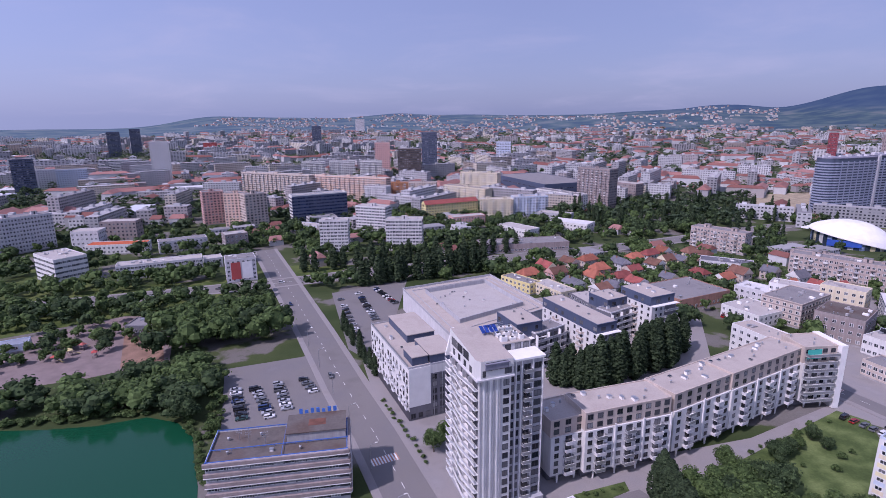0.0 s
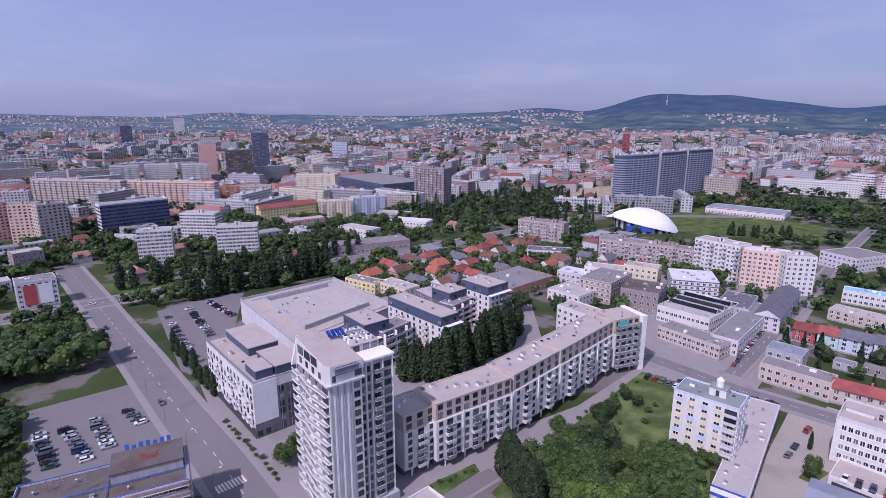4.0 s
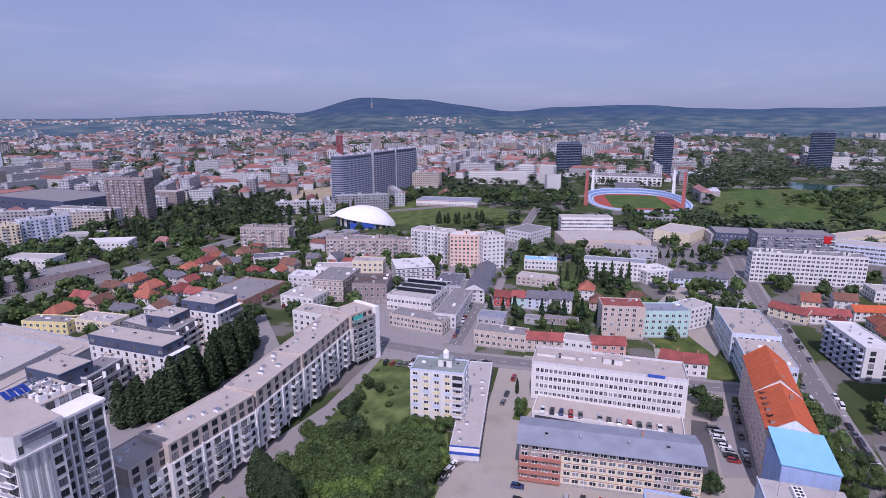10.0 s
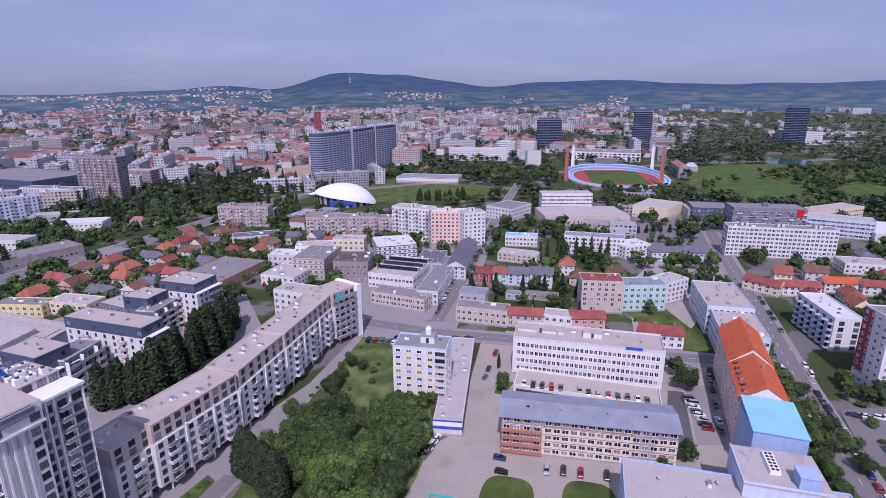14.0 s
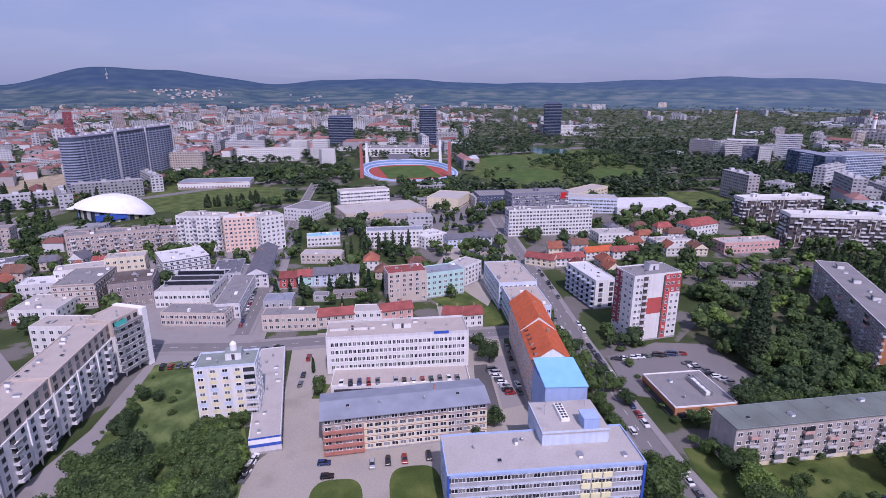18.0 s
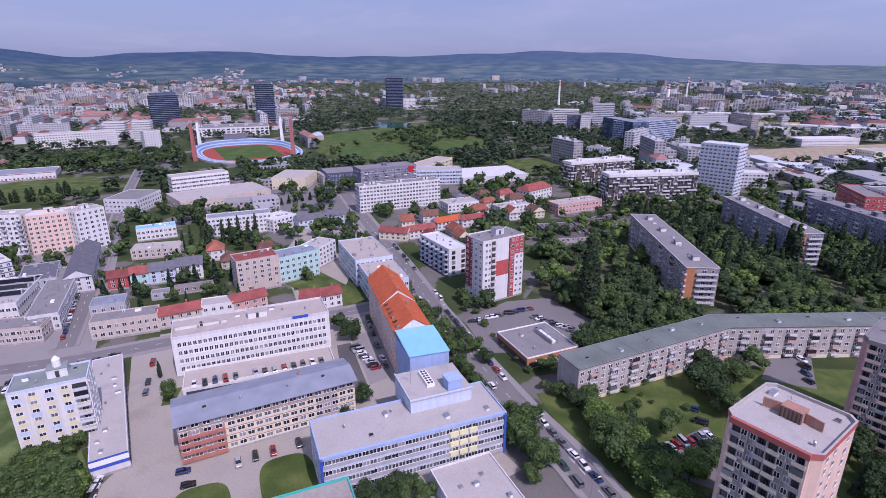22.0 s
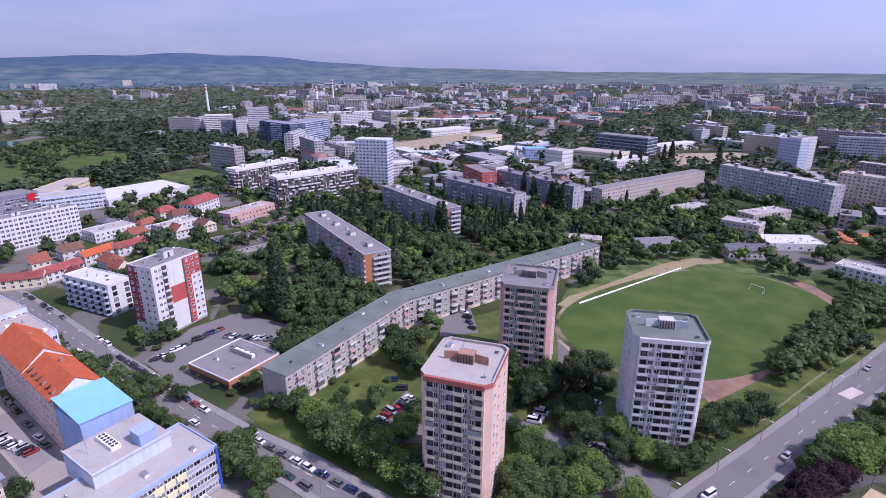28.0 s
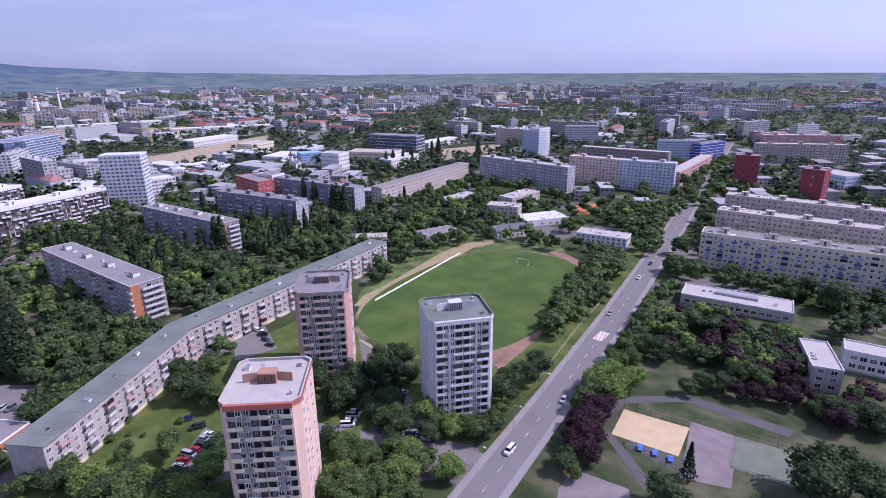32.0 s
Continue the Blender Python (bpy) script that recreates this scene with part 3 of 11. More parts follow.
def build_ground():
    rings = [0, 40, 80, 120, 160, 200, 250, 300, 400, 500, 650, 800, 1000, 1250, 1500, 1800, 2100, 2400, 2600, 2800, 3000, 3200, 3400, 3600, 3800, 4000, 4150, 4300, 4450, 4600, 4700, 4800, 4880]
    n = 300
    verts, faces = [(0, 0, 0)], []
    for r in rings[1:]:
        for i in range(n):
            a = 2 * math.pi * i / n
            x, y = r * math.cos(a), r * math.sin(a)
            bumpy = max(0.0, (r - 2600) / 2200)
            z = rise(x, y) - (30 if r > 3250 else 0)
            verts.append((x, y, z * (1 + 0.10 * bumpy * noise.noise((x * 0.003, y * 0.003, 0.5)))))
    for i in range(n):
        faces.append((0, 1 + i, 1 + (i + 1) % n))
    for k in range(len(rings) - 2):
        for i in range(n):
            a, b = 1 + k * n + i, 1 + k * n + (i + 1) % n
            faces.append((a, a + n, b + n, b))
    me = bpy.data.meshes.new("ground")
    me.from_pydata(verts, [], faces)
    me.materials.append(M["ground_town"])
    me.polygons.foreach_set("use_smooth", [True] * len(me.polygons))
    tagged(new("ground", me), "flat town ground running out to the hills", "ground", kind="structure")
    # the skyline: wooded ridges and the plain beyond, one ring
    n = 480
    radii = [3050, 3300, 3500, 3700, 3900, 4100, 4300, 4450, 4600, 4720, 4820, 4900]
    verts, faces = [], []
    for j, r in enumerate(radii):
        for i in range(n):
            a = 2 * math.pi * i / n
            x, y = r * math.cos(a), r * math.sin(a)
            z = rise(x, y)
            verts.append((x, y, z * (1 + 0.05 * noise.noise((x * 0.004, y * 0.004, 0.5))) + (-6 if j == 0 else 3)))
    for k in range(len(radii) - 1):
        for i in range(n):
            a, b = k * n + i, k * n + (i + 1) % n
            faces.append((a, a + n, b + n, b))
    me = bpy.data.meshes.new("backdrop")
    me.from_pydata(verts, [], faces)
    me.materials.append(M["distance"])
    me.polygons.foreach_set("use_smooth", [True] * len(me.polygons))
    tagged(new("backdrop", me), "wooded ridges and plain along the skyline, blue haze painted in", "distant hills", kind="structure")


build_ground()
OPEN = []             # plan polygons of open land
BLOCKED = []          # plan boxes (x, y, cos, sin, half length, half width) that stay free of trees and houses


def keep_free(x, y, rot, L, W, pad=0.0):
    BLOCKED.append((x, y, math.cos(radians(rot)), math.sin(radians(rot)), L / 2 + pad, W / 2 + pad))


def inside(x, y, pts):
    hit = False
    for (x0, y0), (x1, y1) in zip(pts, pts[1:] + pts[:1]):
        if (y0 > y) != (y1 > y) and x < (x1 - x0) * (y - y0) / (y1 - y0) + x0:
            hit = not hit
    return hit


def is_free(x, y, r=0.0):
    if any(inside(x, y, p) for p in OPEN):
        return False
    for bx, by, c, s, a, b in BLOCKED:
        dx, dy = x - bx, y - by
        if abs(dx * c + dy * s) < a + r and abs(dy * c - dx * s) < b + r:
            return False
    return True


def area(name, pts, m, z, label, category="", kind="structure", depth=0.3):
    """A flat piece of ground with an edge, over a plan polygon."""
    if sum(p[0] * q[1] - q[0] * p[1] for p, q in zip(pts, pts[1:] + pts[:1])) < 0:
        pts = pts[::-1]
    bm = bmesh.new()
    poly(bm, pts, z - depth, z, 0)
    if name in ("meadow", "bare_ground", "water", "car_park", "sand_court", "sports_court", "path"):
        OPEN.append([tuple(p) for p in pts])
    ob = tagged(new(name, mesh(name, bm, m)), label, category or name.replace("_", " "), kind=kind)
    return ob


def oval(cx, cy, a, b, rot, n=48, power=2.0):
    c, s = math.cos(radians(rot)), math.sin(radians(rot))
    out = []
    for i in range(n):
        t = 2 * math.pi * i / n
        u = a * math.copysign(abs(math.cos(t)) ** (2 / power), math.cos(t))
        v = b * math.copysign(abs(math.sin(t)) ** (2 / power), math.sin(t))
        out.append((cx + u * c - v * s, cy + u * s + v * c))
    return out


def strip(pts, w):
    """Left and right edge points of a band of width w along a line."""
    left, right = [], []
    for i, p in enumerate(pts):
        a, b = Vector(pts[max(0, i - 1)]), Vector(pts[min(len(pts) - 1, i + 1)])
        d = (b - a).normalized()
        nrm = Vector((-d.y, d.x))
        left.append(Vector(p) + nrm * w / 2)
        right.append(Vector(p) - nrm * w / 2)
    return left, right


def road(pts, w, label="grey asphalt street with worn markings", m="asphalt", z=0.08, walk_w=2.6, dash=True, name="road", line=0.075):
    """A carriageway with kerbed pavements on both sides and a dashed centre line."""
    le, ri = strip(pts, w)
    area(name, [tuple(p) for p in le] + [tuple(p) for p in reversed(ri)], m, z, label, "road")
    for a, b in zip(pts, pts[1:]):
        d = Vector(b) - Vector(a)
        keep_free((a[0] + b[0]) / 2, (a[1] + b[1]) / 2, math.degrees(math.atan2(d.y, d.x)), d.length, w + 2 * walk_w)
    if walk_w:
        for side in (1, -1):
            inner = strip(pts, w)[0 if side > 0 else 1]
            outer = strip(pts, w + 2 * walk_w)[0 if side > 0 else 1]
            area("pavement", [tuple(p) for p in inner] + [tuple(p) for p in reversed(outer)], "paving", z + 0.12, "pale paved footway with kerb", "pavement")
    if dash:
        bm = bmesh.new()
        for a, b in zip(pts, pts[1:]):
            a, b = Vector(a), Vector(b)
            d = (b - a).normalized()
            q = Vector((-d.y, d.x)) * line
            u = 1.0
            while u + 3 < (b - a).length:
                p0, p1 = a + d * u, a + d * (u + 3)
                bm.faces.new([bm.verts.new((*p, z + 0.006)) for p in (p0 - q, p1 - q, p1 + q, p0 + q)])
                u += 9
        tagged(new("road_marking", mesh("road_marking", bm, "paint_white")), "worn white dashed centre line", "road marking", kind="structure")


def zebra(x, y, rot, w, n):
    bm = bmesh.new()
    for i in range(n):
        u = (i - (n - 1) / 2) * 1.0
        box(bm, u - 0.25, u + 0.25, -w / 2, w / 2, 0, 0.006, 0, "b")
        box(bm, u + 0.25, u + 0.75, -w / 2, w / 2, 0, 0.005, 1, "b")
    ob = new("zebra_crossing", mesh("zebra_crossing", bm, "paint_white", "terracotta_panel"))
    ob.matrix_basis = pose(x, y, 0.1, 0, 0, rot)
    tagged(ob, "red and white striped zebra crossing on the road", "zebra crossing", kind="structure")


# lake
def water():
    m = bpy.data.materials.new("lake_water")
    m.use_nodes = True
    n, l = m.node_tree.nodes, m.node_tree.links
    b = n["Principled BSDF"]
    b.inputs["Base Color"].default_value = (0.004, 0.060, 0.028, 1)
    b.inputs["Roughness"].default_value = 0.12
    b.inputs["Specular IOR Level"].default_value = 0.3
    geo = n.new("ShaderNodeNewGeometry")
    t = n.new("ShaderNodeTexNoise")
    t.inputs["Scale"].default_value, t.inputs["Detail"].default_value = 0.9, 4
    l.new(geo.outputs["Position"], t.inputs["Vector"])
    bp = n.new("ShaderNodeBump")
    bp.inputs["Strength"].default_value, bp.inputs["Distance"].default_value = 0.25, 0.1
    l.new(t.outputs[0], bp.inputs["Height"])
    l.new(bp.outputs[0], b.inputs["Normal"])
    M["lake_water"] = m


water()
area("water", [(-273.7, 165.4), (-162.5, 172.3), (-143.3, 172.8), (-126.5, 175.0), (-111.0, 180.7), (-97.8, 176.9), (-87.8, 167.2), (-81.6, 154.2), (-74.9, 141.6), (-66.3, 120.7), (-60.6, 101.0), (-146.5, 96.5)], "lake_water", 0.06, "dark green lake with smooth water", "lake")
# town yards and lawns, from the lake round to the school
area("ground_yard", [(79.1, 106.4), (141.9, 98.6), (206.4, 52.2), (221.3, 42.3), (158.8, 12.9), (126.2, -11.6), (88.0, 32.4), (66.3, 28.4), (13.4, 103.5), (8.0, 124.4), (45.1, 118.6)], "yard", 0.03, "worn concrete yards between the offices", "yard")
area("car_park", [(-75.4, 157.4), (-82.2, 178.2), (-97.3, 219.6), (-66.8, 231.5), (-59.8, 235.1), (-26.4, 169.6), (-27.7, 157.4)], "asphalt", 0.04, "asphalt car park by the lake", "car park")
area("plaza", [(-145.1, 222.3), (-165.6, 261.8), (-147.1, 263.3), (-125.7, 223.5)], "cinder", 0.07, "plaza of dull red paving", "plaza")
area("car_park", [(-70.9, 324.4), (-25.3, 353.1), (-27.1, 284.3), (-35.1, 227.5), (-46.1, 239.9)], "asphalt", 0.04, "asphalt car park beside the shopping hall", "car park")
area("ground_yard", [(-37.7, 227.6), (-2.3, 283.7), (73.9, 320.3), (139.5, 279.2), (119.1, 223.4), (45.2, 186.6), (-0.0, 136.0), (-11.5, 136.1)], "paving", 0.03, "paved courts between the new flats", "yard")
area("lawn", [(53.8, 127.9), (58.0, 110.6), (63.4, 97.2), (73.4, 87.7), (93.0, 95.2), (111.5, 105.6), (129.5, 123.9), (151.9, 174.0), (144.9, 181.7), (115.9, 165.1), (103.7, 158.2), (63.7, 134.8)], "rough_grass", 0.062, "overgrown meadow with shrubs behind the flats", "lawn")
area("footway", [(18.2, 134.8), (39.3, 148.9), (64.5, 153.9), (104.1, 164.3), (143.9, 184.6), (145.2, 181.3), (102.9, 157.2), (63.4, 134.3), (31.7, 120.7)], "paving", 0.066, "pale paved walk along the flats", "footway")
area("footway", [(-9.4, 137.3), (9.1, 141.3), (39.5, 149.4), (36.5, 126.0), (20.4, 121.6), (0.4, 110.8)], "paving", 0.064, "paved forecourt of the tower", "footway")
area("ramp_road", [(33.1, 122.1), (31.2, 130.1), (57.1, 138.6), (59.8, 134.2)], "asphalt", 0.085, "dark asphalt ramp down to the garage", "ramp")
area("planted_bed", [(35.4, 135.9), (38.5, 130.3), (53.9, 138.0), (53.8, 142.1)], "rough_grass", 0.16, "raised planted bed with low shrubs", "planted bed")
area("parking_strip", [(48.1, 122.5), (57.3, 109.5), (72.2, 86.5), (63.4, 78.8), (41.9, 112.8)], "red_paving", 0.075, "parking strip of dark red paving", "parking strip")
area("lawn", [(296.4, 152.2), (314.0, 136.5), (242.9, 58.2), (215.8, 59.2)], "grass", 0.058, "garden lawns between the houses", "lawn")
area("lawn", [(163.9, -18.6), (169.7, -30.4), (188.8, -67.3), (189.6, -155.9), (156.9, -145.3), (109.5, -105.3), (92.4, -79.4), (101.4, -46.8), (118.6, -34.3)], "grass", 0.046, "shaded lawns between the tower blocks", "lawn")
area("lawn", [(241.1, -18.3), (443.4, -93.0), (362.5, -177.9), (278.6, -220.0), (240.3, -175.2), (213.8, -76.6), (189.1, -34.9)], "tree_shade_grass", 0.050, "lawns under the trees of the housing estate", "lawn")
area("lawn", [(68.9, -182.2), (67.9, -283.8), (4.8, -277.1), (-51.1, -265.4), (-39.1, -134.3), (41.0, -88.3), (57.0, -102.5)], "tree_shade_grass", 0.042, "school grounds with lawns", "lawn")
area("lawn", [(123.0, -114.1), (95.0, -158.2), (85.6, -292.0), (90.1, -338.0), (79.5, -174.6), (77.5, -113.9), (99.9, -105.8)], "grass", 0.054, "grass verge along the street", "lawn")
area("lawn", [(76.5, -128), (86, -160), (93, -231), (108, -385), (98, -385), (80.5, -231), (75.5, -156)], "grass", 0.057, "grass verge under the street trees", "lawn")
area("ground_yard", [(116.1, 95.7), (194.9, 136.3), (235.2, 58.7), (161.6, 36.2)], "yard", 0.022, "paved drives between the offices", "yard")
area("ground_yard", [(142.8, 179.5), (267.3, 333.9), (323.4, 309.7), (369.4, 268.7), (226.9, 181.7), (174.3, 151.4)], "paving", 0.012, "paved yards between the workshops", "yard")
area("ground_yard", [(226.5, 87.0), (293.5, 121.3), (378.6, 130.7), (445.0, 108.0), (366.3, 80.1), (252.7, 71.7)], "yard", 0.013, "paved yards behind the offices", "yard")
area("ground_yard", [(394.0, 231.2), (538.5, 306.7), (497.8, 120.2), (354.7, 93.2)], "asphalt", 0.014, "asphalt service yards by the halls", "yard")
area("ground_yard", [(123.1, 104.4), (184.8, 142.0), (191.7, 129.4), (147.5, 100.7), (117.4, 93.5)], "yard", 0.021, "paved drive beside the garage hall", "yard")
area("car_park", [(139.4, -53.8), (150.5, -71.0), (142.2, -71.4), (122.7, -62.9), (126.9, -53.9)], "asphalt", 0.075, "small asphalt car park below the tower block", "car park")
area("car_park", [(180.1, -100.7), (206.5, -117.5), (204.2, -130.0), (174.9, -117.1)], "asphalt", 0.076, "asphalt court by the archway of the long row", "car park")
area("car_park", [(96.6, -99.9), (113.3, -116.7), (115.2, -126.3), (89.1, -112.0)], "asphalt", 0.077, "asphalt parking between the tower blocks", "car park")
# sports field with its cinder track
area("dry_bank", oval(160, -238, 80, 48, 100, 40, 2.4), "rough_grass", 0.07, "worn grass bank round the sports field", "lawn")
area("running_track", oval(139, -215.5, 73.5, 47.5, 92, 56, 2.4), "worn_turf", 0.10, "overgrown cinder track round the football pitch", "running track")
area("worn_corner", [(95.8, -158.4), (95.8, -162.3), (98.1, -181.1), (98.6, -197.2), (100.0, -216.8), (99.3, -226.1), (96.1, -223.5), (94.3, -199.0), (92.9, -184.1), (92.5, -171.7), (92.5, -156.0)], "cinder", 0.126, "trodden reddish soil beside the pitch", "bank")
area("worn_corner", [(146.7, -297.3), (132.2, -297.3), (118.0, -289.0), (114.8, -279.6), (125.4, -285.8), (141.7, -292.4)], "cinder", 0.126, "trodden reddish soil behind the goal", "bank")
area("football_pitch", oval(140, -216, 71, 44.5, 92, 56, 2.5), "pitch_grass", 0.13, "mown green football pitch", "football pitch")
area("worn_path", [(153.2, -141.6), (151.7, -142.7), (138.5, -140.9), (138.1, -138.8)], "dry_soil", 0.115, "trodden dry path to the pitch", "path")
area("worn_bank", [(180.1, -165.0), (185.7, -177.9), (185.9, -192.7), (187.3, -202.0), (189.1, -215.7), (191.3, -233.1), (194.3, -254.6), (193.8, -274.1), (189.4, -286.9), (182.7, -297.7), (177.1, -289.4), (183.6, -273.5), (182.4, -259.3), (182.7, -245.2), (179.9, -222.8), (178.0, -206.7), (177.9, -195.7), (176.3, -185.1), (175.1, -169.4)], "bank_soil", 0.121, "eroded yellow bank above the pitch", "bank")
area("worn_bank", [(174.6, -165.4), (175.9, -175.5), (177.8, -193.2), (180.1, -213.5), (183.2, -241.1), (182.1, -259.9), (180.4, -237.6), (177.3, -212.1), (174.6, -193.0), (172.8, -174.4)], "bank_soil", 0.119, "lower trodden strip of the eroded bank", "bank")
area("worn_corner", [(101.8, -152.7), (102.9, -168.5), (108.2, -213.8), (102.4, -210.1), (95.5, -161.4)], "cinder", 0.118, "trodden reddish corner of the sports field", "bank")
area("car_park", [(219.2, 9.1), (240.9, -10.2), (247.1, -30.7), (221.0, -49.7), (196.0, -38.4), (190.7, -1.3)], "asphalt", 0.072, "asphalt car park round the shop", "car park")
keep_free(139, -216, 92, 150, 98)
area("clay_court", [(169.3, -386.2), (180.3, -419.2), (157.4, -435.3), (145.9, -402.7)], "clay", 0.08, "orange clay tennis court", "tennis court")
# playgrounds by the school
area("sand_court", [(44.7, -144.2), (46.0, -159.3), (26.0, -161.6), (25.2, -145.7)], "sand", 0.09, "beach volleyball court of yellow sand", "volleyball court")
area("table_court", [(39.6, -141.5), (38.8, -145.3), (24.3, -144.2), (24.1, -139.4)], "dark_asphalt", 0.087, "dark paved strip with table tennis tables", "sports court")
area("sports_court", [(26.6, -165.4), (13.0, -165.8), (10.3, -140.8), (22.7, -136.5), (24.2, -150.5)], "court", 0.09, "grey asphalt basketball court", "sports court")
area("sports_court", [(13.0, -165.8), (-2.6, -167.5), (-4.3, -150.9), (12.0, -149.6)], "court_green", 0.10, "green-grey fenced ball court", "sports court")
area("sports_court", [(47.7, -122.7), (32.4, -124.3), (28.4, -116.3), (44.7, -105.8), (47.6, -112.9)], "court", 0.095, "pinkish grey paved school court", "sports court")
area("path", [(53.8, -156.2), (51.0, -164.3), (30.8, -180.7), (-0.6, -179.3), (0.5, -174.5), (30.5, -175.9), (46.5, -162.9), (48.5, -150.3)], "dark_asphalt", 0.085, "curved dark asphalt path", "path")
area("path", [(46.5, -142.9), (45.3, -145.4), (28.8, -131.1), (28.7, -125.9)], "dark_asphalt", 0.086, "dark asphalt path", "path")
area("lawn", oval(102.0, 69.8, 12, 7.5, 28, 32, 3.5), "grass", 0.12, "oval mown lawn in the office court", "lawn")
area("lawn", oval(115.4, 51.6, 12, 7.5, 28, 32, 3.5), "grass", 0.12, "oval mown lawn in the office court", "lawn")
area("lane", [(191.8, 59.3), (194.5, 54.4), (162.5, 39.9), (157.0, 43.0), (175.9, 53.6)], "dark_asphalt", 0.078, "dark asphalt lane beside the parking", "lane")
area("parking_strip", [(201.0, 56.5), (205.0, 48.5), (171.2, 32.9), (165.0, 39.9)], "paving", 0.074, "pale paved parking strip by the orange house", "parking strip")
area("lawn", [(156.4, 111.2), (157.7, 105.8), (148.0, 103.4), (146.5, 106.9)], "grass", 0.09, "small lawn with a bush in the yard", "lawn")
# streets
road([(8, 93), (-12, 139), (-25, 169), (-41, 203), (-66, 259), (-102, 337), (-150, 440)], 14.5)
road([(-420, 262), (-263, 298), (-189, 321), (-115, 345), (-35, 378), (36, 402), (150, 440), (330, 520)], 16, z=0.085)
road([(60, -60), (100, -41), (129, -27.5), (152, -14), (188, 4), (228, 22.5), (288, 48), (336, 70), (460, 125)], 8.5)
road([(146, 212), (159, 189), (172, 157), (189, 129), (214, 79), (232, 48)], 8, z=0.088)
road([(181, 168), (237, 199), (316, 244), (405, 296), (560, 380)], 6.5, walk_w=1.6)
road([(60, -52), (63.5, -99), (67.8, -156), (74.5, -231), (91, -385), (155, -920)], 9.4, z=0.092, walk_w=2.2, line=0.05)
road([(140, -84), (112, -95), (81, -107), (66, -112)], 6, walk_w=0, dash=False)
road([(420, -60), (330, -110), (262, -140), (238, -120)], 5, walk_w=0, dash=False)
road([(700, -560), (1350, -1450), (2200, -2600)], 26, label="wide straight motorway running to the horizon", walk_w=0)
road([(330, 520), (620, 420), (900, 300), (1200, 60)], 14, walk_w=0)
for x, y, r in ((-20, 154, 25), (154, 196, 27), (72, -205, 88)):
    zebra(x, y, r - 90 + 90, 4, 9)
# green park, far fields and bare ground
area("meadow", [(860.3, 269.4), (1099.9, 131.9), (818.4, -2.5), (706.3, 16.5), (602.0, 135.2), (698.2, 226.4)], "grass", 0.05, "open green park meadow", "meadow")
for pts in ([(932.2, 277.0), (941.3, 222.2), (830.5, 176.7), (763.9, 181.9), (793.9, 227.8)], [(728.4, 203.8), (786.4, 167.7), (770.0, 117.0), (677.2, 106.3), (655.7, 179.0)], [(758.6, 71.8), (816.8, 70.3), (823.7, -3.2), (758.1, 1.7), (689.3, 62.7)]):
    area("sports_field", pts, "pitch_grass", 0.09, "mown green sports field in the park", "sports field")
    cx_, cy_ = sum(p[0] for p in pts) / 5, sum(p[1] for p in pts) / 5
    keep_free(cx_, cy_, -25, 95, 60)
area("water", [(1038.6, 223.3), (1092.6, 221.2), (1074.6, 152.4), (999.5, 142.1), (981.9, 191.6)], "lake_water", 0.09, "pond in the park", "pond")
keep_free(1037, 186, 60, 80, 60)
keep_free(668, 190, -25, 80, 66)
area("meadow", [(642.9, -4.2), (682.1, -90.9), (584.0, -79.9), (555.3, -31.2)], "grass", 0.05, "green field behind the retail hall", "meadow")
area("meadow", [(344.6, 484.0), (483.1, 525.4), (518.4, 404.5), (477.7, 334.8), (371.7, 404.2)], "grass", 0.05, "lawn beside the arena", "meadow")
area("bare_ground", [(415.0, 726.9), (534.5, 751.0), (404.3, 562.2), (350.0, 609.3)], "dry_soil", 0.05, "cleared sandy building plot", "building plot")
area("bare_ground", [(734.8, -221.8), (772.9, -379.0), (849.2, -601.2), (742.9, -526.8), (641.9, -339.6)], "dry_soil", 0.05, "sandy building site", "building plot")
area("bare_ground", [(483.6, -607.2), (436.0, -720.3), (392.0, -661.9), (410.0, -545.6)], "dry_soil", 0.05, "sandy building site", "building plot")
area("ground_yard", [(-287.5, 328.1), (-173.8, 350.5), (-111.6, 391.2), (-60.9, 389.6), (-100.4, 348.8), (-161.0, 300.3), (-228.0, 254.2)], "grass", 0.03, "green verge of the ring road", "lawn")
area("lawn", [(-299.2, 352.9), (-311.2, 410.3), (-263.8, 380.2), (-202.5, 338.7), (-233.6, 316.4)], "grass", 0.05, "lawn within the road loop", "lawn")
area("park_yard", [(-222.3, 247.0), (-180.3, 286.6), (-150.9, 286.3), (-125.9, 228.2), (-155.1, 211.3), (-185.1, 200.6)], "red_paving", 0.04, "sandy park yard with play equipment", "park")


# ---------------------------------------------------------------- trees
def leaf_mat(name, a, b):
    m = mat(name, a, rough=0.75, vary=0.25, scale=0.5, grain=3.0, bump=0.0, island=0.35, tint=b, spec=0.15)
    n, l = m.node_tree.nodes, m.node_tree.links
    thin = n.new("ShaderNodeBsdfTranslucent")
    l.new(n["Principled BSDF"].inputs["Base Color"].links[0].from_socket, thin.inputs["Color"])
    both = n.new("ShaderNodeMixShader")
    both.inputs[0].default_value = 0.28
    l.new(n["Principled BSDF"].outputs[0], both.inputs[1])
    l.new(thin.outputs[0], both.inputs[2])
    l.new(both.outputs[0], n["Material Output"].inputs["Surface"])
    M[name] = m


